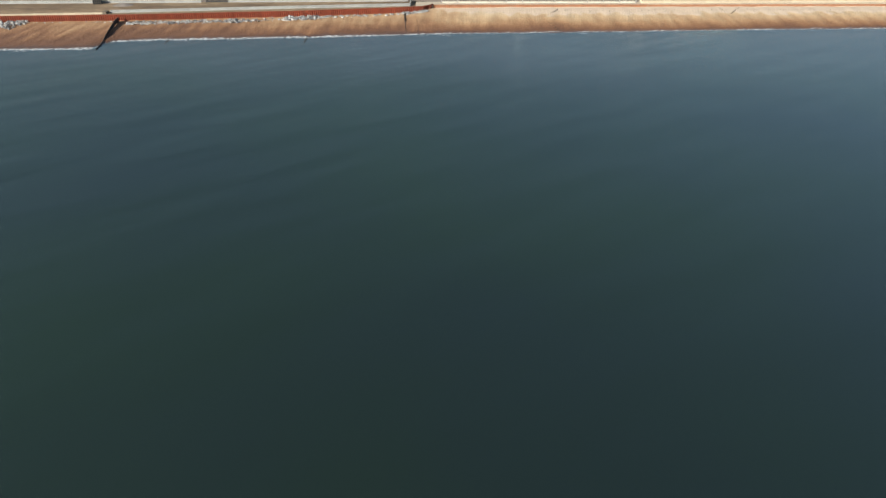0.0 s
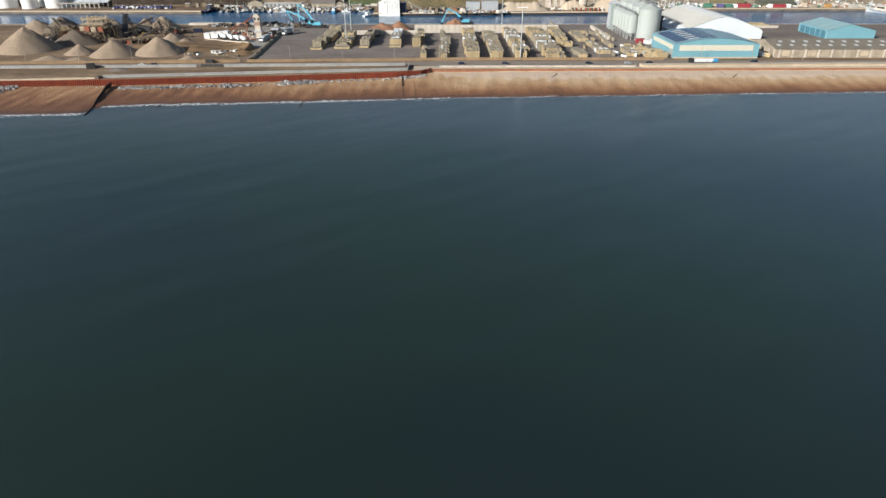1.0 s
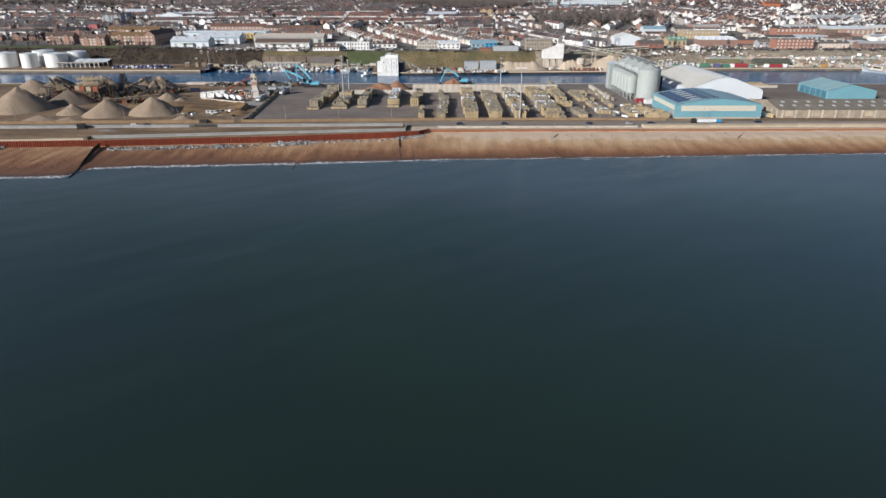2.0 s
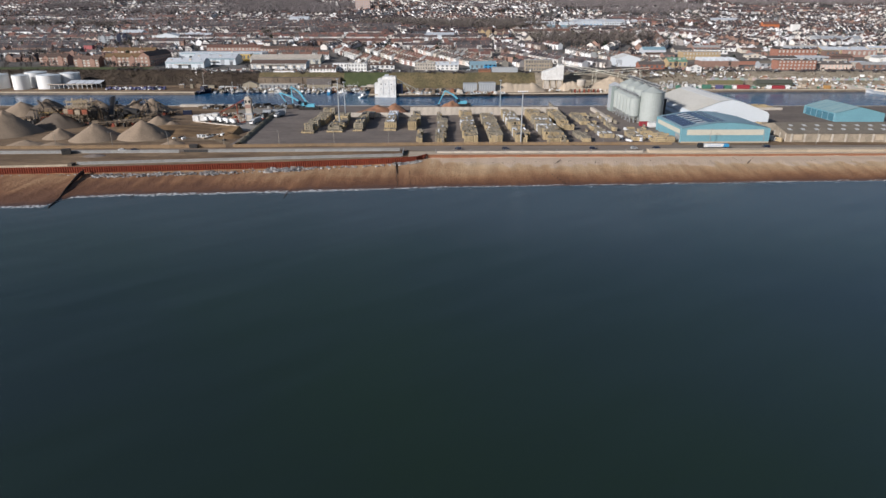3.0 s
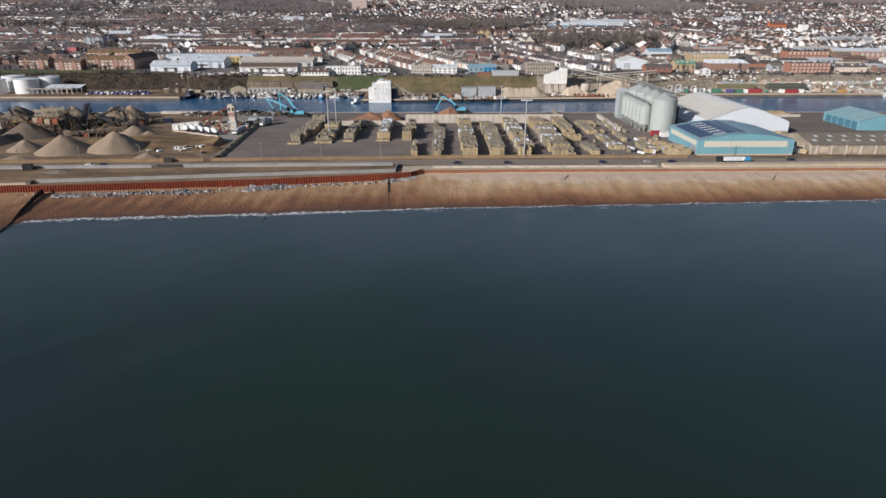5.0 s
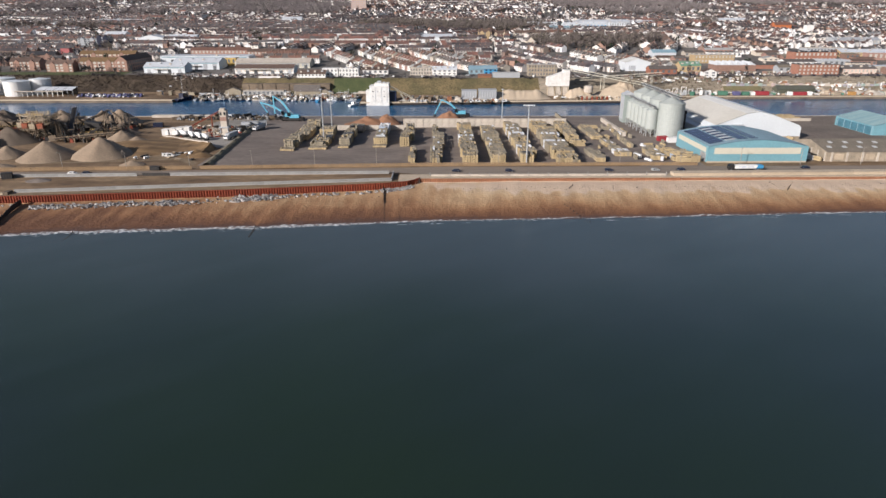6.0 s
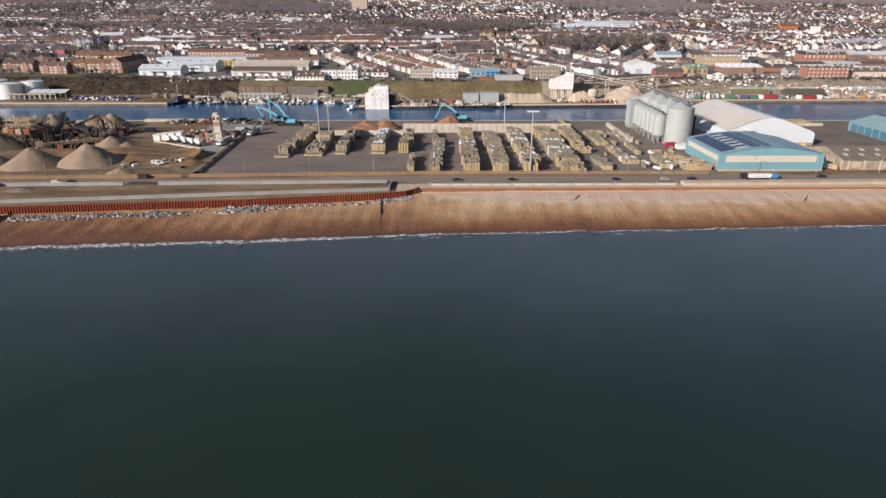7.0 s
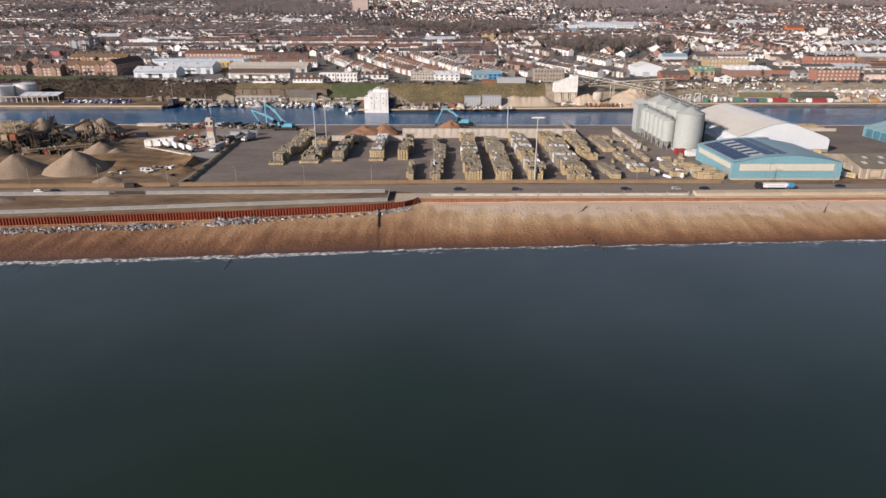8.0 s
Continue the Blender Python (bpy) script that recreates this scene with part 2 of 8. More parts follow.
GRASS = mat("grass", (0.05, 0.066, 0.022), var=0.35, scale=0.1, fine=1.2, col2=(0.078, 0.09, 0.034))
LAND = mat("rough_land", (0.088, 0.08, 0.068), var=0.4, scale=0.02, fine=0.16, col2=(0.15, 0.138, 0.125))
SCRUB = mat_islands("winter_scrub", [(0.046, 0.031, 0.023), (0.056, 0.038, 0.027), (0.033, 0.024, 0.018), (0.07, 0.049, 0.032), (0.046, 0.039, 0.02)])
BANK = mat("bank_grass", (0.165, 0.125, 0.06), var=0.4, scale=0.06, fine=0.6, col2=(0.085, 0.075, 0.034))
ROUGHBANK = mat("bramble_bank", (0.05, 0.036, 0.025), var=0.3, scale=0.08, fine=0.8, col2=(0.085, 0.062, 0.04))
DUSTBANK = mat("dusty_bank", (0.3, 0.255, 0.195), var=0.3, scale=0.07, fine=0.5, col2=(0.17, 0.145, 0.1), stretch=(0.25, 1.2, 1))
APRON = mat("pale_apron", (0.3, 0.28, 0.25), var=0.2, scale=0.08, fine=0.8, col2=(0.22, 0.2, 0.17))
# the farthest woods carry the haze in their colour: paler, slightly violet
HAZETWIGS = mat_islands("hazy_twigs", [(0.2, 0.175, 0.178), (0.235, 0.2, 0.2), (0.165, 0.145, 0.15), (0.26, 0.225, 0.22), (0.16, 0.15, 0.132)])
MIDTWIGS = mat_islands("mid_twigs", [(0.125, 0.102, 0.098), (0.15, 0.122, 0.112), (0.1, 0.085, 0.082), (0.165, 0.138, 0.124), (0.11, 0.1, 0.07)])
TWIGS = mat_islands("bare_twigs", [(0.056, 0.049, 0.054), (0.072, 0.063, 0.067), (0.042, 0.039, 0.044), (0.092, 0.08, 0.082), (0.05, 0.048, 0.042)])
EVERGREEN = mat_islands("evergreen", [(0.02, 0.032, 0.018), (0.03, 0.042, 0.02), (0.025, 0.03, 0.02)])
BARK = mat("bark", (0.09, 0.07, 0.05))
CONCRETE = mat("concrete", (0.34, 0.34, 0.33), var=0.15, scale=0.2, fine=2.0, rnd=0.06)
CONCDARK = mat("dark_concrete", (0.285, 0.283, 0.272), var=0.2, scale=0.25, fine=1.5, rnd=0.1)
LAMPGREY = mat("lamp_grey", (0.3, 0.27, 0.23), rough=0.5)
CONCPALE = mat("pale_concrete", (0.52, 0.47, 0.4), var=0.14, scale=0.3, fine=1.5, rnd=0.07, col2=(0.42, 0.37, 0.31))
WEATHERED = mat("weathered_concrete", (0.37, 0.31, 0.235), var=0.25, scale=0.25, fine=1.5, col2=(0.26, 0.22, 0.165))
CONCWARM = mat("sandy_concrete", (0.48, 0.395, 0.29), var=0.14, scale=0.2, fine=1.5, rnd=0.06)
RUST = mat("rusty_steel", (0.235, 0.05, 0.021), rough=0.8, var=0.25, scale=0.5, fine=3, rnd=0.12, col2=(0.17, 0.038, 0.018))
RUSTPALE = mat("faded_rust", (0.3, 0.14, 0.075), var=0.2, scale=0.5, fine=3, rnd=0.1)
ROCK = mat_islands("armour_rock", [(0.31, 0.295, 0.285), (0.43, 0.415, 0.4), (0.16, 0.15, 0.148), (0.35, 0.32, 0.285), (0.23, 0.22, 0.217)])
TARWOOD = mat("tarred_timber", (0.03, 0.022, 0.018), rnd=0.2)
WOODY = mat("fresh_timber", (0.45, 0.35, 0.2), var=0.24, scale=0.6, fine=4, rnd=0.16, stretch=(4, 1, 0.6))
WOODG = mat("weathered_timber", (0.3, 0.26, 0.19), var=0.22, scale=0.6, fine=4, rnd=0.2)
WRAPW = mat("white_wrap", (0.74, 0.75, 0.76), rough=0.4, var=0.1, rnd=0.06)
WRAPB = mat("pale_blue_wrap", (0.45, 0.52, 0.62), rough=0.4, var=0.12, rnd=0.1)
WRAPD = mat("dark_wrap", (0.035, 0.035, 0.04), rough=0.4, rnd=0.3)
FENCEW = mat("fence_timber", (0.28, 0.19, 0.105), var=0.25, rnd=0.12)
GALV = mat("galvanised_steel", (0.5, 0.52, 0.53), rough=0.45, metal=0.5, var=0.08)
SILO = mat("silo_steel", (0.36, 0.39, 0.37), rough=0.6, metal=0.0, var=0.07, scale=0.1, fine=0.8)
SHEDW = mat("white_cladding", (0.63, 0.67, 0.695), rough=0.6, var=0.05, scale=0.1, fine=1)
SHEDROOF = mat("cream_roof", (0.6, 0.6, 0.565), rough=0.7, var=0.06, scale=0.05, fine=0.6, col2=(0.64, 0.64, 0.61))
SHEDTAN = mat("tan_roof", (0.52, 0.5, 0.44), rough=0.7, var=0.08, scale=0.05, fine=0.6, col2=(0.58, 0.56, 0.5))
TEAL = mat("teal_cladding", (0.175, 0.355, 0.415), rough=0.55, var=0.1, scale=0.1, fine=1, rnd=0.03)
TEALROOF = mat("teal_roof", (0.24, 0.36, 0.42), rough=0.55, var=0.12, scale=0.1, fine=0.8)
FADEDTEAL = mat("faded_teal_roof", (0.2, 0.33, 0.36), rough=0.6, var=0.14, scale=0.25, fine=1.2, col2=(0.3, 0.42, 0.42), stretch=(0.3, 3, 1))
CREAM = mat("cream_panel", (0.56, 0.535, 0.44), rough=0.6, var=0.08)
SOLAR = mat("solar_glass", (0.045, 0.06, 0.11), rough=0.15, var=0.1)
SKYL = mat("rooflight", (0.55, 0.56, 0.55), rough=0.4)
ASBEST = mat("asbestos_roof", (0.155, 0.135, 0.105), var=0.2, scale=0.15, fine=1.0, col2=(0.2, 0.17, 0.13))
BRICK = mat("brick", (0.25, 0.155, 0.12), var=0.2, scale=0.3, fine=2, rnd=0.12)
BRICKP = mat("pale_red_brick", (0.32, 0.2, 0.16), var=0.2, scale=0.3, fine=2, rnd=0.12)
BRICKY = mat("buff_brick", (0.45, 0.335, 0.19), var=0.15, rnd=0.08)
TILER = mat("red_tiles", (0.185, 0.098, 0.072), var=0.2, scale=0.4, fine=2, rnd=0.2)
TILEB = mat("brown_tiles", (0.12, 0.08, 0.062), var=0.2, scale=0.4, fine=2, rnd=0.2)
TILEG = mat("slate", (0.12, 0.105, 0.095), var=0.2, scale=0.4, fine=2, rnd=0.2)
RENDERW = mat("white_render", (0.76, 0.75, 0.72), var=0.06, rnd=0.05)
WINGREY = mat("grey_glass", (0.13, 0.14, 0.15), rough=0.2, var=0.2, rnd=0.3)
BRICKL = mat("buff_red_brick", (0.33, 0.2, 0.15), var=0.2, scale=0.3, fine=2)
PINKB = mat("pink_beige_brick", (0.46, 0.34, 0.29), var=0.12)
SASH = mat("pale_sashes", (0.5, 0.48, 0.43), var=0.15, rnd=0.15)
MILLW = mat("stained_render", (0.62, 0.605, 0.57), var=0.15, scale=0.25, fine=0.9, col2=(0.74, 0.735, 0.71))
RENDERP = mat("pink_render", (0.66, 0.52, 0.44), var=0.08, rnd=0.1)
RENDERC = mat("cream_render", (0.6, 0.54, 0.45), var=0.08, rnd=0.08)
GREYCLAD = mat("grey_cladding", (0.38, 0.4, 0.42), var=0.1, rnd=0.06)
PALEROOF = mat("pale_metal_roof", (0.58, 0.61, 0.64), rough=0.5, var=0.08, scale=0.1)
BLUEP = mat("blue_paint", (0.055, 0.27, 0.5), rough=0.45, var=0.08)
CRANEB = mat("crane_blue", (0.14, 0.43, 0.57), rough=0.4, var=0.08)
DARKM = mat("dark_machine", (0.03, 0.028, 0.027), rough=0.6, var=0.2)
MACHINE = mat("dusty_steel", (0.17, 0.125, 0.08), rough=0.7, var=0.25, rnd=0.2)
ORANGE = mat("orange_paint", (0.36, 0.09, 0.04), rough=0.6, var=0.3, scale=0.6, col2=(0.2, 0.08, 0.045))
OCHRE = mat("ochre_paint", (0.42, 0.24, 0.08), rough=0.6, var=0.25)
PALESTEEL = mat("pale_dusty_steel", (0.42, 0.34, 0.24), rough=0.7, var=0.25, rnd=0.15)
REDP = mat("red_paint", (0.30, 0.035, 0.045), rough=0.5, var=0.12)
GREENP = mat("green_paint", (0.07, 0.19, 0.13), rough=0.5, var=0.15)
GREENROOF = mat("green_roof", (0.16, 0.29, 0.2), rough=0.6, var=0.1)
YELLOWP = mat("yellow_paint", (0.52, 0.36, 0.10), rough=0.5)
WHITEP = mat("white_paint", (0.78, 0.78, 0.76), rough=0.45, var=0.05)
GLASS = mat("dark_glass", (0.02, 0.025, 0.03), rough=0.08, var=0.05)
TYRE = mat("tyre", (0.02, 0.02, 0.02), rough=0.9)
AGG = mat("aggregate", (0.285, 0.215, 0.148), var=0.2, scale=0.15, fine=1.5, bump=0.3)
AGGD = mat("dark_aggregate", (0.14, 0.108, 0.078), var=0.14, scale=0.15, fine=1.5, bump=0.3)
AGGR = mat("red_aggregate", (0.27, 0.14, 0.078), var=0.18, scale=0.2, fine=1.5, bump=0.3)
AGGY = mat("yellow_sand", (0.48, 0.39, 0.285), var=0.12, scale=0.1, fine=1.2, bump=0.2)
NAVY = mat("dark_blue_car", (0.02, 0.025, 0.05), rough=0.25, var=0.05)


# ---- mesh helpers ----
class Mesh:
    """Collects corners and faces; each face remembers its material slot."""

    def __init__(self):
        self.v, self.f, self.m = [], [], []

    def face(self, pts, slot=0):
        n = len(self.v)
        self.v += [tuple(p) for p in pts]
        self.f.append(tuple(range(n, n + len(pts))))
        self.m.append(slot)

    def box(self, x0, x1, y0, y1, z0, z1, slot=0, top=None):
        n = len(self.v)
        self.v += [(x, y, z) for z in (z0, z1) for y in (y0, y1) for x in (x0, x1)]
        quads = [(0, 2, 3, 1), (4, 5, 7, 6), (0, 1, 5, 4), (2, 6, 7, 3), (0, 4, 6, 2), (1, 3, 7, 5)]
        self.f += [tuple(n + i for i in q) for q in quads]
        self.m += [slot, slot if top is None else top, slot, slot, slot, slot]
        return self

    def beam(self, p, q, w, h=None, slot=0):
        """A square bar from p to q."""
        p, q = Vector(p), Vector(q)
        d = (q - p).normalized()
        side = d.cross(Vector((0, 0, 1)))
        side = Vector((1, 0, 0)) if side.length < 0.01 else side.normalized()
        up = side.cross(d).normalized()
        s, u = side * w / 2, up * (h or w) / 2
        n = len(self.v)
        self.v += [tuple(a + b) for a in (p, q) for b in (-s - u, s - u, s + u, -s + u)]
        quads = [(0, 1, 2, 3), (7, 6, 5, 4), (0, 4, 5, 1), (1, 5, 6, 2), (2, 6, 7, 3), (3, 7, 4, 0)]
        self.f += [tuple(n + i for i in k) for k in quads]
        self.m += [slot] * 6
        return self

    def lathe(self, cx, cy, profile, sides=24, slot=0, cap=True):
        """Turns (radius, height) pairs round an upright axis."""
        n = len(self.v)
        for r, z in profile:
            for k in range(sides):
                a = 2 * math.pi * k / sides
                self.v.append((cx + r * math.cos(a), cy + r * math.sin(a), z))
        for j in range(len(profile) - 1):
            for k in range(sides):
                a, b = n + j * sides + k, n + j * sides + (k + 1) % sides
                self.f.append((a, b, b + sides, a + sides))
                self.m.append(slot)
        if cap:
            self.f.append(tuple(n + (len(profile) - 1) * sides + k for k in range(sides)))
            self.f.append(tuple(n + k for k in reversed(range(sides))))
            self.m += [slot, slot]
        return self

    def extrude_y(self, outline, y0, y1, slot=0, side=None):
        """A closed outline in x and z (counter-clockwise seen from -y), drawn out from y0 to y1."""
        n, k = len(self.v), len(outline)
        self.v += [(x, y, z) for y in (y0, y1) for x, z in outline]
        self.f += [tuple(range(n, n + k)), tuple(reversed(range(n + k, n + 2 * k)))]
        self.m += [slot, slot]
        for i in range(k):
            j = (i + 1) % k
            self.f.append((n + j, n + i, n + k + i, n + k + j))
            self.m.append(slot if side is None else side)
        return self

    def extrude_z(self, outline, z0, z1, slot=0):
        """A closed outline in x and y (counter-clockwise from above), drawn up from z0 to z1."""
        n, k = len(self.v), len(outline)
        self.v += [(x, y, z) for z in (z0, z1) for x, y in outline]
        self.f += [tuple(reversed(range(n, n + k))), tuple(range(n + k, n + 2 * k))]
        self.m += [slot, slot]
        for i in range(k):
            j = (i + 1) % k
            self.f.append((n + i, n + j, n + k + j, n + k + i))
            self.m.append(slot)
        return self

    def ribbed(self, a, b, along, lo, hi, step, lift=0.1, slot=0):
        """A roof slope from line a to line b (pairs across and up), its sheets lapped along the other axis ("x" or "y")."""
        n = max(3, int((hi - lo) / step))
        stations = []
        for i in range(n):
            s, e = lo + (hi - lo) * i / n, lo + (hi - lo) * (i + 1) / n
            stations += [(s, lift), (e - 0.05, lift), (e - 0.04, 0.02), (e, 0.02)]
        k = len(self.v)
        for s, up in stations:
            for c, z in (a, b):
                self.v.append((s, c, z + up) if along == "x" else (c, s, z + up))
        for i in range(len(stations) - 1):
            q = k + 2 * i
            self.f.append((q, q + 2, q + 3, q + 1) if along == "x" else (q, q + 1, q + 3, q + 2))
            self.m.append(slot)
        return self

    def data(self, name, mats, smooth=False):
        me = bpy.data.meshes.new(name)
        me.from_pydata(self.v, [], self.f)
        for m in mats if isinstance(mats, (list, tuple)) else [mats]:
            me.materials.append(m)
        me.polygons.foreach_set("material_index", self.m)
        if smooth:
            me.polygons.foreach_set("use_smooth", [True] * len(self.f))
        me.update()
        return me


def part(name, mesh, mats, parent=None, label="", smooth=False):
    ob = new(name, mesh if isinstance(mesh, bpy.types.Mesh) else mesh.data(name, mats, smooth))
    if parent:
        ob.parent = parent
    return tagged(ob, label)


def thing(name, x, y, z, turn, label, category, group=""):
    ob = new(name)
    ob.matrix_basis = pose(x, y, z, 0, 0, turn)
    ob.empty_display_size = 0.5
    return tagged(ob, label, category, group)


def setting(name, mesh, mats, label, category, smooth=False):
    return tagged(part(name, mesh, mats, smooth=smooth), label, category, "", "structure")


def lerp(x, table):
    return float(np.interp(x, [p[0] for p in table], [p[1] for p in table]))


rng = random.Random(7)

# ---- the lie of the land ----
SHORE = [(-3000, 90), (-400, 160), (-178, 173.5), (-163.2, 175), (-162.2, 187), (-145, 190.5), (-73, 196.5), (1, 204.5), (78, 208.5), (160, 214), (400, 226), (3000, 330)]
WALL = [(-3000, 60), (-700, 188), (-165, 222.0), (-84, 231.2), (-27, 241.2), (-16, 244.6), (-12.5, 248), (-11, 250.5), (100, 251.8), (183, 253.5), (700, 262), (3000, 380)]
FARQUAY = [(-3000, 509), (-226, 516), (-222, 546), (-70, 546), (-68, 499), (156, 513), (160, 536), (3000, 560)]
HILL_Y = [500, 566, 640, 700, 850, 1000, 1175, 1380, 1800, 2600, 3600]
HILL_Z = [18.5, 18.5, 21, 25, 38, 46, 53, 66, 104, 185, 230]
QUAY = 431.0
LEVEL = 5.0


def bank_foot(x):
    return lerp(x, [(-260, 571), (-215, 549), (150, 549), (190, 560)])


def hill(x, y):
    base = float(np.interp(y, HILL_Y, HILL_Z))
    return base + max(0.0, (y - 700) / 900) * 5 * noise.noise((x / 350, y / 350, 3.1))


def beach_z(x, y):
    a, b = lerp(x, SHORE), lerp(x, WALL)
    s = (y - a) / (b - a)
    if s < 0:
        return max(-3.0, 4.5 * s)
    crest = lerp(x, [(-30, 2.45), (-8, 3.3), (40, 3.7)])
    berm = crest * (1 - (1 - min(s * lerp(x, [(-20, 1.0), (30, 1.22)]), 1)) ** 1.7)
    cusp = 0.22 * math.sin((x - 0.1 * (y - a)) / 1.25 + 4 * noise.noise((x / 22, 0, 0))) * s * (1 - s) * 4
    return berm + cusp + 0.25 * noise.noise((x / 9, y / 7, 0)) * min(1, 5 * s)


def build_ground():
    xs = [-3200, -2400, -1800, -1300, -1000, -800, -650, -520, -420, -350] + [-300 + 2.5 * i for i in range(253)] + [345, 380, 430, 520, 650, 800, 1000, 1300, 1800, 2400, 3200]
    rows = []
    for x in xs:
        sh, wa, fq, bf = lerp(x, SHORE), lerp(x, WALL), lerp(x, FARQUAY), bank_foot(x)
        col = [(-3500, -6, 0), (sh - 60, -4, 0)]
        for k in range(31):
            s = -0.2 + 1.2 * k / 30
            y = sh + s * (wa - sh)
            col.append((y, beach_z(x, y), 0))
        col += [(wa + 0.25, LEVEL if x < -9 else 4.8, 2), (wa + 2.6, LEVEL if x < -9 else 4.85, 2), (max(wa + 3, 262), LEVEL, 2), (300, LEVEL, 2), (340, LEVEL, 2), (390, LEVEL, 2), (QUAY, LEVEL, 2)]
        col += [(QUAY + 0.3, -2, 2), (fq - 0.3, -2, 2), (fq, 5.2, 2), (bf, 5.4, 3)]
        for k in range(1, 7):
            s = k / 6
            col.append((bf + 17 * s, 5.4 + (hill(x, bf + 17) - 5.4) * s ** 0.85 + 0.5 * noise.noise((x / 5, k, 2)), 3 if k < 6 else 4))
        for y in [610, 640, 670, 700, 740, 780, 820] + [850 + 45 * i for i in range(30)] + [2300, 2600, 3000, 3600]:
            col.append((y, hill(x, y), 4))
        rows.append(col)
    m = Mesh()
    n = len(rows[0])
    m.v = [(x, y, z) for x, col in zip(xs, rows) for y, z, _ in col]
    for i in range(len(xs) - 1):
        for j in range(n - 1):
            a = i * n + j
            m.f.append((a, a + n, a + n + 1, a + 1))
            slot = rows[i][j][2]
            if slot == 3 and -98 < xs[i] < -56:
                slot = 5
            elif slot == 3 and xs[i] > 86:
                slot = 7
            elif slot == 3 and xs[i] < -180:
                slot = 6
            elif slot == 4 and xs[i] < -300 and rows[i][j][0] < 605:
                slot = 5
            m.m.append(slot)
    ob = setting("ground", m, [SAND, SAND, DIRT, BANK, LAND, GRASS, ROUGHBANK, DUSTBANK], "shingle beach, harbour land and rising hillside", "ground", smooth=False)
    ob.data.polygons.foreach_set("use_smooth", [s != 2 for s in m.m])
    return ob


build_ground()


def wall_y(x):
    return lerp(x, WALL)


def strip(name, x0, x1, fy0, fy1, z, mats, label, category, step=10.0):
    """A flat band between two lines y = f(x), a few centimetres thick."""
    m = Mesh()
    n = max(1, int((x1 - x0) / step))
    xs = [x0 + (x1 - x0) * i / n for i in range(n + 1)]
    for a, b in zip(xs, xs[1:]):
        pts = [(a, fy0(a)), (b, fy0(b)), (b, fy1(b)), (a, fy1(a))]
        m.face([(x, y, z) for x, y in pts])
        m.face([(a, fy0(a), z - 0.2), (b, fy0(b), z - 0.2), (b, fy0(b), z), (a, fy0(a), z)])
    return setting(name, m, mats, label, category)


sea = Mesh()
sea.face([(-4000, -4000, 0), (4000, -4000, 0), (4000, 330, 0), (-4000, 330, 0)])
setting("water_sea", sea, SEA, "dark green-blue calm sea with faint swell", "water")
canal = Mesh()
canal.face([(-3200, 428, 3), (3200, 428, 3), (3200, 562, 3), (-3200, 562, 3)])
setting("water_canal", canal, CANAL, "still blue harbour canal with soft reflections", "water")

strip("yard", -120, 128, lambda x: 276, lambda x: QUAY - 1.5, LEVEL + 0.03, TARMAC, "dark worn tarmac timber yard", "yard")
strip("yard_east", 128, 420, lambda x: 285, lambda x: QUAY - 1.5, LEVEL + 0.03, DUSTY, "brown dusty tarmac beside the sheds", "yard")
strip("road", -400, 420, lambda x: lerp(x, [(-400, 252), (-184, 256), (-23, 262), (-8, 257.5), (100, 258.5), (420, 266)]), lambda x: lerp(x, [(-400, 260), (-184, 263), (-23, 271), (0, 273), (420, 277)]), LEVEL + 0.05, ROADM, "grey coastal tarmac road", "road")
strip("road_verge", -20, 420, lambda x: wall_y(x) + 0.3, lambda x: lerp(x, [(-20, 258), (100, 258), (420, 265.6)]), LEVEL + 0.04, CONCWARM, "sandy concrete strip between road and beach wall", "pavement")
strip("yard_mouth", 96, 128, lambda x: 270.5, lambda x: 285, LEVEL + 0.07, ROADM, "worn tarmac entrance apron to the yard", "pavement")
strip("quay_edge", -420, 420, lambda x: QUAY - 1.5, lambda x: QUAY + 0.35, LEVEL + 0.12, CONCPALE, "pale concrete quay edge", "quay")
for x0, x1 in ((-700, -227), (-67, 155), (162, 700)):
    strip("far_quay", x0, x1, lambda x: lerp(x, FARQUAY) - 0.4, lambda x: lerp(x, FARQUAY) + 6, 5.32, CONCWARM, "sandy concrete quay along the canal", "quay")
    face = Mesh()
    n = 20
    for i in range(n):
        a, b = x0 + (x1 - x0) * i / n, x0 + (x1 - x0) * (i + 1) / n
        face.face([(a, lerp(a, FARQUAY) - 0.42, 2), (b, lerp(b, FARQUAY) - 0.42, 2), (b, lerp(b, FARQUAY) - 0.42, 5.33), (a, lerp(a, FARQUAY) - 0.42, 5.33)])
    coping = Mesh()
    for i in range(n):
        a, b = x0 + (x1 - x0) * i / n, x0 + (x1 - x0) * (i + 1) / n
        coping.beam((a, lerp(a, FARQUAY) - 0.5, 5.25), (b, lerp(b, FARQUAY) - 0.5, 5.25), 0.9, 1.0)
    setting("quay_coping", coping, CONCWARM, "pale sandy coping along the quay edge", "quay")
    setting("quay_wall", face, TARWOOD if x0 == -67 else STONE, "dark stained quay wall above the water", "quay wall")


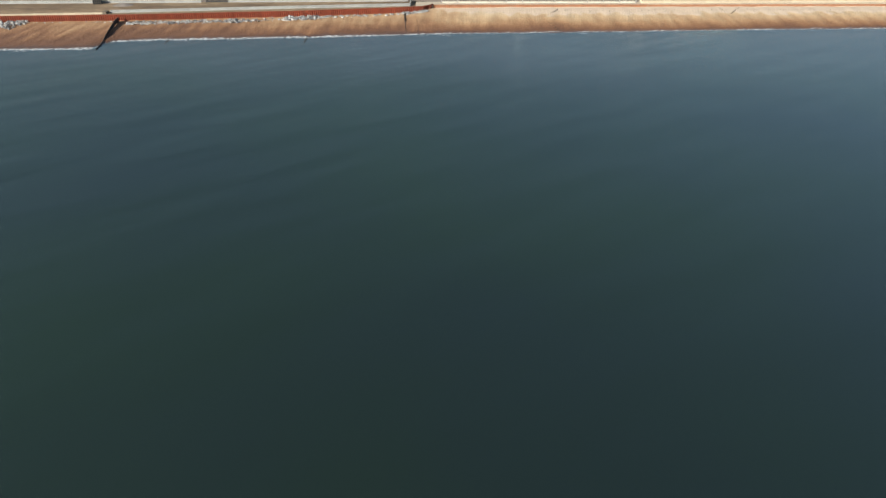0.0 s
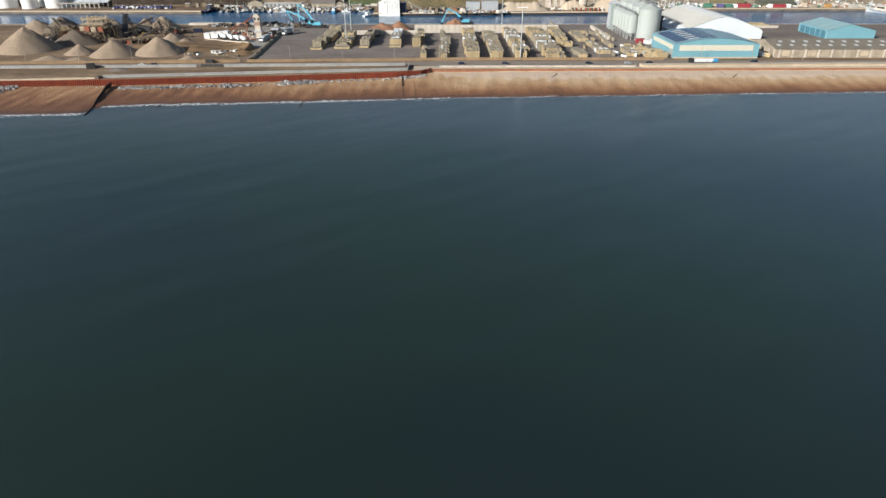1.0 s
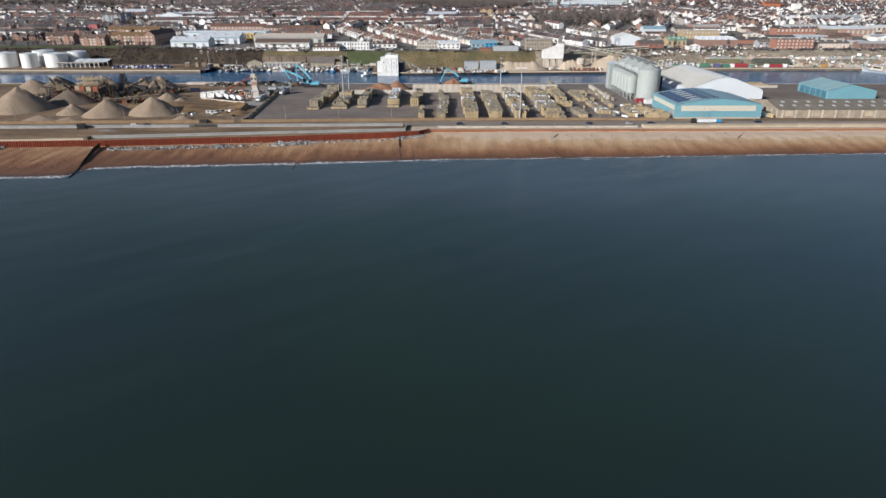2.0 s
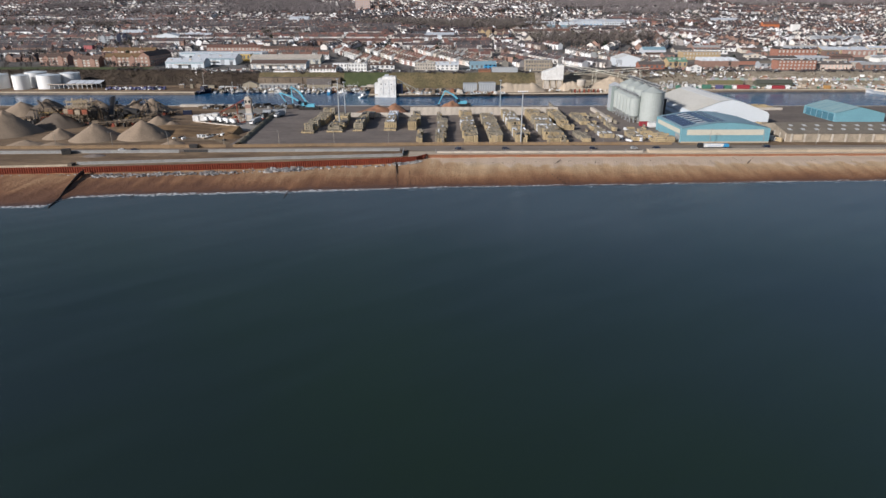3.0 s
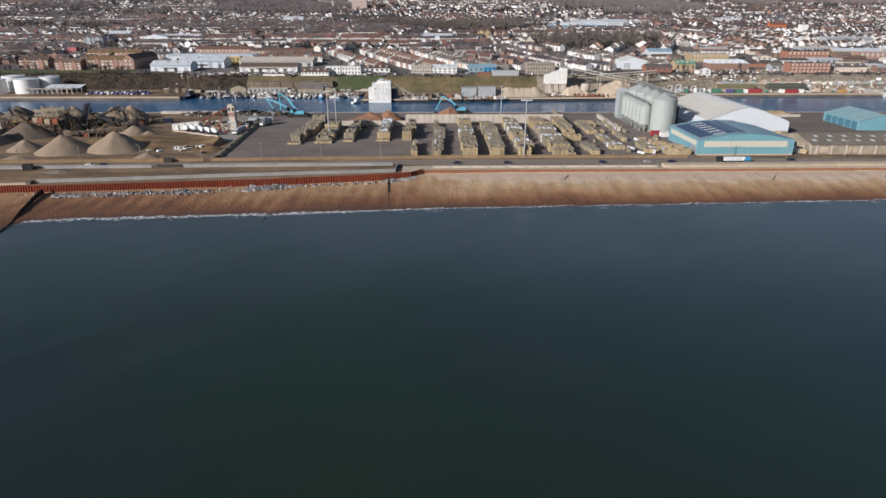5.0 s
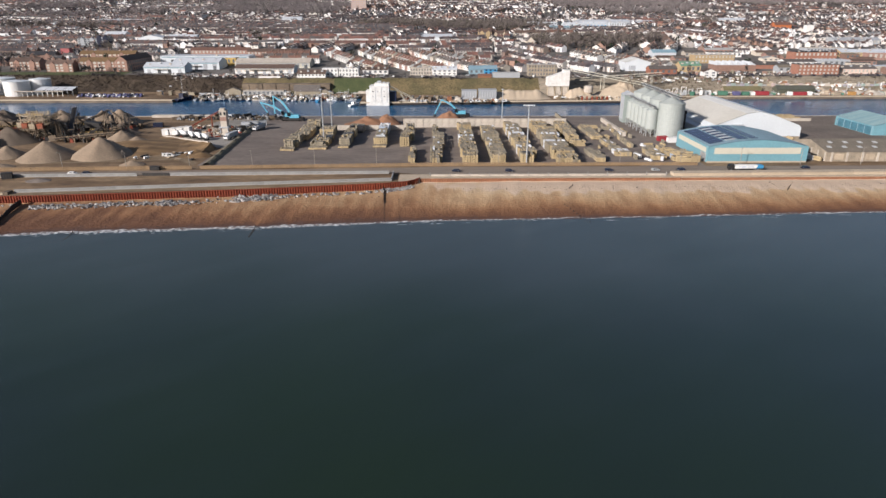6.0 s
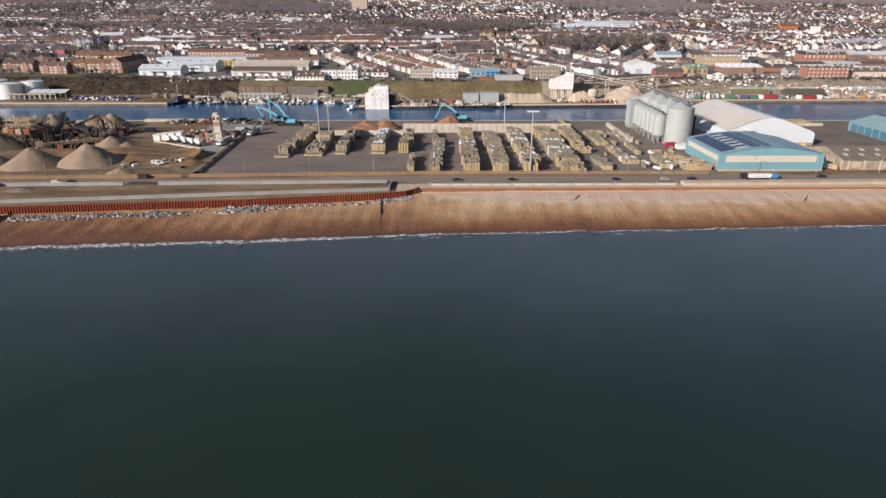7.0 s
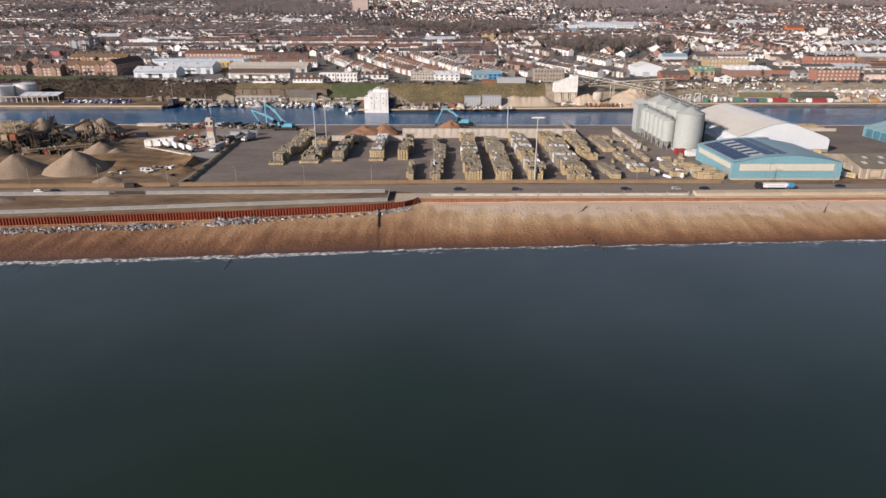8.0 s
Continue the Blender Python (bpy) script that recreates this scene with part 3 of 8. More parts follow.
def foam():
    """A broken white line where small waves wash the beach."""
    m = Mesh()

    def edge(x, k):
        y = lerp(x, SHORE) + 0.5 - 1.7 * k + 1.1 * noise.noise((x / 9, k, 1)) + 0.5 * noise.noise((x / 2.2, k, 9)) + 0.2 * noise.noise((x / 0.6, k, 4))
        w = lerp(x, [(-200, 3.0), (-120, 3.8), (-60, 3.4), (-30, 2.2), (0, 1.3), (30, 0.9), (300, 0.9)]) * max(lerp(x, [(-60, 0.3), (20, -0.02)]), 0.5 + 0.55 * noise.noise((x / 16, 4 * k, 7)) + 0.35 * noise.noise((x / 2.5, 4 * k, 2)))
        if k:
            w = 0.55 * max(0.0, noise.noise((x / 8, 9.5, k)) + 0.25 * noise.noise((x / 1.5, 2, k)) - 0.05)
        return y, w

    for k in range(3):
        x, step = -262.0, 0.6
        while x < 330:
            (ya, wa), (yb, wb) = edge(x, k), edge(x + step, k)
            if wa > 0.02 and wb > 0.02:
                za, zb = max(0.03, beach_z(x, ya + 0.3 * wa) + 0.06), max(0.03, beach_z(x + step, yb + 0.3 * wb) + 0.06)
                m.face([(x, ya - wa, 0.03), (x + step, yb - wb, 0.03), (x + step, yb + wb * 0.35, zb), (x, ya + wa * 0.35, za)])
            x += step
    tagged(part("foam", m, FOAM), "broken white foam along the water's edge", "foam", "", "stuff")


foam()


# ---- sea defences ----
def pile_mesh(height, mats, name, deep=0.42):
    """One trough of a corrugated steel sheet pile, a metre wide."""
    m = Mesh()
    pts = [(-0.55, 0), (-0.35, 0), (-0.2, -deep), (0.2, -deep), (0.35, 0), (0.55, 0)]
    for (xa, ya), (xb, yb) in zip(pts, pts[1:]):
        m.face([(xa, ya, 0), (xb, yb, 0), (xb, yb, height), (xa, ya, height)])
    m.box(-0.55, 0.55, -0.45, 0.1, height, height + 0.12)
    return m.data(name, mats)


tall = tagged(new("sheet_pile_wall"), "tall rust-red corrugated steel sheet pile wall above the beach", "sea wall", "", "structure")
tall_mesh = pile_mesh(3.5, RUST, "sheet_pile")
x = -300.0
while x < -11.5:
    y0, y1 = wall_y(x), wall_y(x + 0.4)
    ang = math.degrees(math.atan2(y1 - y0, 0.4))
    x += 1.1 * math.cos(radians(ang))
    ob = part("sheet_pile", tall_mesh, None, tall)
    ob.matrix_basis = pose(x, wall_y(x) - 0.15, LEVEL - 3.15, 0, 0, ang)
low = tagged(new("low_pile_wall"), "low faded rusty sheet pile wall along the beach top", "sea wall", "", "structure")
low_mesh = pile_mesh(2.2, RUSTPALE, "sheet_pile", 0.3)
x = -10.5
while x < 108:
    ob = part("sheet_pile", low_mesh, None, low)
    ob.matrix_basis = pose(x, wall_y(x) - 0.15, LEVEL - 2.3, 0, 0, 0.6)
    x += 1.1
capping = Mesh()
for i in range(60):
    a, b = 108 + 5.2 * i, 108 + 5.2 * (i + 1)
    capping.face([(a, wall_y(a) - 0.2, 2.2), (b, wall_y(b) - 0.2, 2.2), (b, wall_y(b) - 0.2, 4.75), (a, wall_y(a) - 0.2, 4.75)])
    capping.face([(a, wall_y(a) - 0.2, 4.75), (b, wall_y(b) - 0.2, 4.75), (b, wall_y(b) + 0.8, 4.95), (a, wall_y(a) + 0.8, 4.95)])
setting("beach_wall", capping, RUSTPALE, "rust-stained beach wall", "sea wall")

# panel faces take a darker grey than their caps and ribs
panel5 = Mesh().box(-2.45, 2.45, -0.2, 0.2, 0, 1.25).box(-2.5, 2.5, -0.28, 0.28, 1.25, 1.4, 1).box(-2.5, 2.5, -0.3, -0.2, 0, 0.22, 1)
for k in range(2):
    panel5.box(-2.45 + 2.45 * k, -2.3 + 2.45 * k, -0.25, -0.2, 0.22, 1.25, 1)
panel5 = panel5.data("panel", [CONCDARK, CONCRETE])


def wall_run(name, x0, x1, line, z, mesh, step, label):
    top = tagged(new(name), label, "wall", "", "structure")
    x = x0 + step / 2
    while x < x1:
        ang = math.degrees(math.atan2(line(x + 1) - line(x - 1), 2))
        ob = part("panel", mesh, None, top)
        ob.matrix_basis = pose(x, line(x), z, 0, 0, ang)
        x += step
    return top


def front_line(x):
    return lerp(x, [(-300, 214), (-168, 228.4), (-86, 239.0), (-23, 246.5)])


def rear_line(x):
    return lerp(x, [(-300, 249), (-184, 254), (-92, 257.5), (-23, 259.8)])


wall_run("flood_wall_front", -178, -23, front_line, LEVEL, panel5, 5.0, "grey concrete panel flood wall above the steel piles")
wall_run("flood_wall_rear", -300, -138, rear_line, LEVEL, panel5, 5.0, "grey concrete panel flood wall beside the road")
wall_run("flood_wall_rear", -125, -23, rear_line, LEVEL, panel5, 5.0, "grey concrete panel flood wall beside the road")
end = Mesh().box(-23.2, -22.8, 246.4, 260.0, LEVEL, 6.4)
setting("flood_wall_end", end, CONCRETE, "grey concrete end wall of the enclosure", "wall")
lowp = Mesh().box(-2.45, 2.45, -0.2, 0.2, 0, 0.85).box(-2.5, 2.5, -0.3, 0.3, 0.85, 1.0).data("panel", CONCWARM)
wall_run("beach_parapet", -300, -181, lambda x: front_line(x) - 3.0, LEVEL, lowp, 5.0, "low sandy concrete parapet behind the piles")
setting("parapet_end", Mesh().box(-180.6, -178.6, front_line(-179.6) - 3.4, front_line(-179.6) + 0.3, LEVEL, 6.2), STONE, "dark concrete block between the two walls", "wall")
gate = Mesh()
for i in range(9):
    gate.box(-137.6 + 1.4 * i, -136.3 + 1.4 * i, rear_line(-131) - 0.1, rear_line(-131) + 0.1, LEVEL, 6.3)
gate.box(-138, -125, rear_line(-131) - 0.15, rear_line(-131) + 0.15, 6.25, 6.4)
tagged(part("flood_gate", gate, DARKM), "closed dark steel flood gate in the concrete wall", "gate")
strip("walkway", -300, -23, lambda x: front_line(x) - 3.6 if x < -30 else front_line(x) - 2.2, lambda x: front_line(x), LEVEL + 0.06, TRACK, "sandy walkway behind the piles", "pavement", 6)
strip("compound", -300, -24, lambda x: front_line(x) + 0.6, lambda x: rear_line(x) - 0.5, LEVEL + 0.03, DIRT, "rough dirt between the flood walls", "ground")

para = Mesh().box(-4.4, 4.4, -0.25, 0.25, 0, 0.85).box(-4.45, 4.45, -0.35, 0.35, 0.85, 1.0).data("panel", CONCPALE)
post = Mesh().box(-0.11, 0.11, -0.11, 0.11, 0, 1.9).data("post", CONCRETE)
parapet = wall_run("parapet", -6, 103, lambda x: lerp(x, [(-10, 254.4), (110, 256)]), LEVEL, para, 9.0, "weathered pale concrete parapet along the road")
for i in range(13):
    ob = part("post", post, None, parapet)
    ob.matrix_basis = pose(-6 + 9 * i, lerp(-6 + 9 * i, [(-10, 254.4), (110, 256)]) - 0.5, LEVEL)
para2 = Mesh().box(-5.95, 5.95, -2.6, 1.8, -1, 1.6).box(-6, 6, -2.75, 1.9, 1.6, 1.8).data("panel", CONCWARM)
wall_run("sea_wall_cap", 105, 420, lambda x: lerp(x, [(105, 257.0), (188, 259.6), (420, 264)]), LEVEL - 0.4, para2, 12.0, "broad sandy concrete sea wall")


def rocks():
    m = Mesh()
    r = random.Random(3)

    def rock(x, y, z, s):
        n = len(m.v)
        pts = []
        for dz, k, rad in ((-0.5, 5, 0.8), (0.25, 5, 0.85), (0.6, 4, 0.4)):
            o = r.random() * 6
            for i in range(k):
                a = o + 2 * math.pi * i / k
                pts.append((x + s * rad * r.uniform(0.7, 1.2) * math.cos(a), y + s * rad * r.uniform(0.6, 1.1) * math.sin(a), z + s * dz * r.uniform(0.7, 1.2)))
        m.v.extend(pts)
        for i in range(5):
            j = (i + 1) % 5
            m.f.append((n + i, n + j, n + 5 + j, n + 5 + i))
            m.f.append((n + 5 + i, n + 5 + j, n + 10 + min(3, i if i < 4 else 0)))
            m.m += [0, 0]
        m.f.append((n + 10, n + 11, n + 12, n + 13))
        m.m.append(0)

    for i in range(1900):
        x = r.uniform(-165, -13)
        dense = 0.55 + 0.45 * noise.noise((x / 16, 1, 1)) + (0.7 if -98 < x < -72 else 0) + (0.3 if -32 < x < -14 else 0)
        if x > -104 and x < -88 or x > -66 and x < -27:  # thin stretches
            dense = 0.1 + 0.25 * max(0.0, noise.noise((x / 6, 4, 1)))
        if r.random() > dense:
            continue
        off = r.triangular(3.8, 11.0, 7.0) if x < -98 else r.uniform(1.6, 8.5) if x < -70 else r.uniform(2.4, 6.6) if x < -32 else r.uniform(1.4, 6.0)
        y = wall_y(x) - off
        rock(x, y, beach_z(x, y) + 0.1 + (0.4 if off < 2.5 and -98 < x < -72 else 0), r.choice((0.3, 0.4, 0.5, 0.6, 0.75, 0.95, 1.1)) * r.uniform(0.85, 1.15))
    for i in range(60):
        x = r.uniform(-300, -170)
        y = wall_y(x) - r.uniform(2.0, 4.6)
        rock(x, y, beach_z(x, y) + 0.1, r.uniform(0.3, 0.6))
    for i in range(260):
        x = r.uniform(-260, -216)
        y = wall_y(x) - r.uniform(0.8, 16)
        rock(x, y, beach_z(x, y) + 0.3, r.uniform(0.7, 1.3))
    tagged(part("rocks", m, ROCK), "pale grey armour rocks at the foot of the pile wall", "rocks", "", "stuff")


rocks()


def groyne(p, q, high, label, gap=2.2, planks=True, taper=0.0):
    top = thing("groyne", 0, 0, 0, 0, label, "groyne")
    p, q = Vector(p), Vector(q)
    n = int((q - p).length / gap)
    pm = Mesh().box(-0.14, 0.14, -0.14, 0.14, -2, 1).data("post", TARWOOD)
    for i in range(n + 1):
        c = p.lerp(q, i / n)
        ob = part("post", pm, None, top)
        ob.matrix_basis = pose(c.x + rng.uniform(-0.1, 0.1), c.y, max(beach_z(c.x + 3, c.y), -0.3) + high * (1 - taper * i / n) * rng.uniform(0.85, 1.1) - 1, 0, 0, 5)
    if planks:
        for k in range(4):
            m = Mesh()
            for i in range(n):
                a, b = p.lerp(q, i / n), p.lerp(q, (i + 1) / n)
                za, zb = (max(beach_z(c.x + 3, c.y), -0.3) + high * (1 - taper * (i + u) / n) * (0.1 + 0.22 * k) for u, c in ((0, a), (1, b)))
                m.beam((a.x, a.y, za), (b.x, b.y, zb), 0.16, high * 0.2 * (1 - taper * (i + 0.5) / n))
            part("plank", m, TARWOOD, top)
    return top


groyne((-170.6, 219, 0), (-161.2, 172.6, 0), 2.6, "dark tarred timber groyne running into the sea", 2.2, True, 0.75)
groyne((-26.0, 241, 0), (-24.5, 223, 0), 0.85, "low dark timber groyne on the shingle", 1.2, True, 0.5)
groyne((-24.3, 221.5, 0), (-22.8, 204, 0), 0.22, "line of rotted timber stumps below the groyne", 1.5, False)
groyne((-18.5, 226, 0), (-17, 205, 0), 0.25, "line of rotted timber stumps in the shingle", 1.6, False)
groyne((49, 219, 0), (56, 203, 0), 0.7, "short dark timber posts at the water's edge", 2.0, False)
groyne((-70.3, 197, 0), (-69.8, 186.5, 0), 0.9, "old dark timber posts standing in the shallows", 1.1, False, 0.4)
groyne((-135.2, 191, 0), (-134.1, 181.5, 0), 0.7, "old dark timber posts standing in the shallows", 1.2, False, 0.5)
groyne((146, 247.5, 0), (145.5, 226, 0), 0.3, "half buried timber posts crossing the beach", 1.8, False)
groyne((156.5, 248, 0), (147.2, 235, 0), 0.28, "short line of half buried timber posts", 1.7, False)


def tide_wrack():
    """Dark scraps and old stumps strewn along the upper beach."""
    r = random.Random(17)
    m = Mesh()
    for i in range(170):
        x = r.uniform(8, 80) if i < 70 else r.uniform(80, 210) if i < 130 else r.uniform(-160, 0)
        y = lerp(x, SHORE) + (lerp(x, WALL) - lerp(x, SHORE)) * (0.74 + 0.04 * noise.noise((x / 12, 0, 0)) + r.gauss(0, 0.03))
        z, s = beach_z(x, y), r.uniform(0.05, 0.2)
        m.box(x - s, x + s, y - s * 0.6, y + s * 0.6, z - 0.1, z + s * 0.8)
    tagged(part("tide_wrack", m, TARWOOD), "dark scraps and stumps strewn along the upper beach", "wrack", "", "stuff")


tide_wrack()
groyne((57, 243, 0), (53, 236, 0), 0.5, "short line of leaning timber stumps on the upper beach", 1.2, False)


# ---- timber yard ----
def column_mesh(mats, layers, seed):
    """A column of sawn timber packs of uneven length, ends to the front, laid on bearers."""
    r = random.Random(seed)
    m = Mesh()
    lx, z = 1.12, 0.0
    for k in range(layers):
        lz, ly, y0 = r.choice((1.04, 1.08, 1.12, 1.12)), r.uniform(4.3, 5.1), r.uniform(-0.15, 0.15)
        lean = r.uniform(-0.07, 0.07)
        m.box(-lx / 2 + 0.03 + lean, lx / 2 - 0.03 + lean, y0, y0 + ly, z + 0.1, z + lz, 0, 1)
        for yy in (y0 + 0.7, y0 + ly - 0.8):
            m.box(-lx / 2, lx / 2, yy, yy + 0.1, z, z + 0.1, 1)
        z += lz
    if seed % 4 == 1:
        y0 = r.uniform(0.4, 2.4)
        m.box(-lx / 2 + 0.08, lx / 2 - r.uniform(0.1, 0.5), y0, y0 + r.uniform(1.2, 2.4), z, z + r.uniform(0.15, 0.5), 0, 1)
    return m.data("pack", mats)


FINISH = {"y": [WOODY, WOODG], "g": [WOODG, WOODG], "w": [WRAPW, WRAPW], "b": [WRAPB, WRAPW], "d": [WRAPD, WRAPD]}
PACKS = {(k, n, v): column_mesh(f, n, 10 * n + v) for k, f in FINISH.items() for n in range(1, 6) for v in range(4)}


def pack(kind, high):
    return PACKS[kind, high, rng.randrange(4)]


ROWS = [  # x from, x to, y from, y to, tallest, wrapped share, label
    (-87.5, -78.5, 310, 386, 4, 0.03, 1), (-73.4, -63.8, 313.5, 366, 4, 0.03, 1), (-57, -48.7, 317.5, 374, 4, 0.06, 1), (-39.0, -31.5, 319, 374, 4, 1.3, 2),
    (-23.6, -16.9, 321.6, 374, 5, 0.03, 0), (-17.5, -12.8, 278.5, 308, 4, 0.02, 0), (-6.1, 0.4, 278.5, 378, 4, 0.12, 2), (9.2, 18.1, 278.5, 378, 4, 0.08, 0),
    (23.2, 32.9, 278.5, 372, 4, 0.13, 2), (38.2, 47.2, 280, 378, 4, 0.16, 2), (55.4, 66.8, 278.5, 383, 4, 0.12, 0), (71, 79.5, 322, 383, 4, 0.16, 2),
    (75, 83, 283, 306, 2, 0.25, 2), (86.5, 93, 342, 383, 3, 0.06, 0), (90, 98, 296, 334, 2, 0.1, 0), (103, 108, 318, 360, 2, 0.1, 0), (106, 113, 287, 312, 2, 0.15, 2), (116, 122, 284, 318, 2, 0.2, 2)]
LABELS = ["long stack of yellow sawn timber packs on tarmac", "stack of weathered grey and yellow timber packs on tarmac", "stack of timber packs, some wrapped in white plastic"]
for x0, x1, y0, y1, tallest, wrapped, which in ROWS:
    cols = max(2, round((x1 - x0) / 1.22))
    y, seg, bay, level = y0, None, 0, tallest
    while y < y1 - 2:
        if seg is None or rng.random() < 0.17:
            if seg is not None:
                y += rng.choice((0.4, 0.9, 2.4, 4.0))
            shift, lost = rng.uniform(-0.7, 0.7), rng.choice((0, 0, 0, 1, 1, 2))
            seg = thing("timber_stack", 0, 0, 0, 0, LABELS[which], "timber stack", "timber stacks in the yard")
            level = max(1, tallest - rng.choice((0, 0, 0, 1)))
        here = 1 if y0 > 309 and x0 < -30 and bay == 0 else level
        left, right = rng.choice((0, 0, 0, 0, 1)), max(2, cols - lost - rng.choice((0, 0, 0, 0, 1)))
        main = rng.choices("ygwbd", (5, 3.6, 8 * wrapped, 3 * wrapped, 1.6 if which == 1 and bay else 0.35))[0]
        for c in range(left, right):
            kind = main if rng.random() < 0.8 else rng.choice("yyyggw" if wrapped > 0.07 else "yyg")
            if bay == 0 and (main in "gd" or x0 < -30):
                kind = "y"
            high = max(1, here - (1 if rng.random() < 0.1 else 0))
            ob = part("pack", pack(kind, high), None, seg)
            ob.matrix_basis = pose(x0 + shift + (c + 0.5) * (x1 - x0) / cols, y + rng.uniform(-0.25, 0.25), LEVEL + 0.04, 0, 0, rng.uniform(-0.8, 0.8))
        y += 4.8 + rng.uniform(0.15, 0.5)
        bay += 1

# loose packs among the eastern rows
for i in range(120):
    x, y = rng.uniform(84, 127), rng.uniform(288, 380)
    if y > 330 and x > 112:
        continue
    if any(a - 3 < x < b + 3 and c - 4 < y < d + 1 for a, b, c, d, *_ in ROWS):
        continue
    kind = rng.choice("yyyygggw")
    ob = tagged(part("timber_pack", pack(kind, rng.choice((1, 2, 2))), None), "single wrapped pack of timber on tarmac" if kind in "wb" else "single pack of sawn timber on tarmac", "timber pack", "loose packs in the yard")
    ob.matrix_basis = pose(x, y, LEVEL + 0.05, 0, 0, rng.choice((0, 90, 12, -8)))

# tall block wall behind the yard and a lower one beside it
block = Mesh().box(-2.05, 2.05, -0.5, 0.5, 0, 5.6).box(-2.05, -1.75, -0.62, -0.5, 0, 5.6).data("panel", CONCPALE)
wall_run("bay_wall", -25.3, 80.5, lambda x: 384, LEVEL, block, 4.2, "tall pale concrete panel wall at the back of the yard")
lowb = Mesh().box(-1.5, 1.5, -0.5, 0.5, 0, 3.0).data("panel", CONCPALE)
wall_run("bay_wall_low", -67, -25.5, lambda x: 374.5, LEVEL, lowb, 3.05, "low pale concrete block wall beside the heaps")
side = Mesh().box(80.5, 81.5, 384, 430, LEVEL, 7.6)
setting("bay_wall_side", side, WOODG, "dark side wall of the storage bay", "wall")


def fence(x0, x1, line, label):
    top = thing("yard_fence", 0, 0, 0, 0, label, "fence")
    comb = [(-1.5, 0.1), (1.5, 0.1)]
    for k in range(12):
        x, tip = 1.5 - 0.25 * k, 1.68 + 0.06 * math.sin(5 * k)
        comb += [(x, tip), (x - 0.19, tip), (x - 0.19, 0.5), (x - 0.25, 0.5)]
    bay = Mesh().extrude_y(comb, -0.04, 0.04)
    post = Mesh().box(-0.08, 0.08, 0.05, 0.2, 0, 1.9).data("post", FENCEW)
    me = bay.data("fence_panel", FENCEW)
    x = x0 + 1.5
    while x < x1:
        ob = part("fence_panel", me, None, top)
        ob.matrix_basis = pose(x, line(x), LEVEL, 0, 0, math.degrees(math.atan2(line(x + 1) - line(x - 1), 2)))
        ob = part("post", post, None, top)
        ob.matrix_basis = pose(x - 1.5, line(x - 1.5), LEVEL)
        x += 3.0
    return top


def fence_line(x):
    return lerp(x, [(-300, 262), (-192, 266), (-98, 270), (-25, 274), (0, 275.2), (120, 275.5)])


fence(-300, -119, fence_line, "brown timber panel fence along the road by the heaps")
fence(-116, 124, fence_line, "brown timber panel fence along the yard")


def street_lamp(x, y):
    top = thing("street_lamp", x, y, LEVEL, rng.uniform(-6, 6), "slim grey steel street lamp beside the road", "street lamp", "lamps along the road")
    part("pole", Mesh().lathe(0, 0, [(0.16, 0), (0.14, 3), (0.09, 8.5)], 8), LAMPGREY, top)
    arm = part("arm", Mesh().beam((0, 0, 8.4), (0, -1.4, 8.8), 0.1), LAMPGREY, top)
    part("lantern", Mesh().box(-0.18, 0.18, -2.1, -1.3, 8.72, 8.9), LAMPGREY, arm)


for i in range(17):
    x = -91.4 + 29.6 * (i - 6)
    street_lamp(x, fence_line(min(x, 120)) + 0.8 if x < 120 else 277)


def mast(x, y, h, ring):
    top = thing("light_mast", x, y, LEVEL, 0, "tall slender galvanised floodlight mast in the yard", "light mast", "masts round the yard")
    part("pole", Mesh().lathe(0, 0, [(0.42, 0), (0.36, h * 0.4), (0.2, h)], 10), GALV, top)
    part("base", Mesh().box(-0.7, 0.7, -0.7, 0.7, 0, 0.5), CONCPALE, top)
    if ring:
        bar = part("crossbar", Mesh().beam((-2.6, 0, h), (2.6, 0, h), 0.18), GALV, top)
        for k in range(6):
            part("floodlight", Mesh().box(-0.3, 0.3, -0.35, 0.15, -0.1, 0.45).data("floodlight", WHITEP), None, bar).matrix_basis = pose(-2.4 + 0.96 * k, 0, h, -20)
    else:
        part("head_frame", Mesh().lathe(0, 0, [(0.5, h - 0.3), (1.1, h - 0.1), (1.1, h + 0.2), (0.4, h + 0.5)], 10), GALV, top)


mast(41.1, 279.4, 28.2, True)
mast(-68.1, 334.4, 29.5, False)
mast(-71.5, 384, 22.5, False)
mast(39.5, 396, 22.5, False)


# ---- heaps ----
def heap(x, y, r, h, material, label, stretch=1.0, seed=0, z=LEVEL, turn=0, lump=0.05):
    m = Mesh()
    sides, rings = 40, 14
    for j in range(rings + 1):
        s = j / rings
        for k in range(sides):
            a = 2 * math.pi * k / sides
            rr = r * s * (1 + 0.10 * noise.noise((2 * math.cos(a) + seed, 2 * math.sin(a), s)))
            zz = h * (1.06 - math.sqrt(s * s + 0.0036) - 0.058 * s) + lump * h * noise.noise((rr * math.cos(a) / 3, rr * math.sin(a) / 3, seed)) * (1 - s) * 2
            m.v.append((rr * math.cos(a) * stretch, rr * math.sin(a), zz - (0.2 if j == rings else 0)))
    for j in range(rings):
        for k in range(sides):
            a, b = j * sides + k, j * sides + (k + 1) % sides
            m.f.append((a, a + sides, b + sides, b))
            m.m.append(0)
    ob = part("stockpile", m, material, smooth=True)
    ob.matrix_basis = pose(x, y, z, 0, 0, turn)
    return tagged(ob, label, "heap")


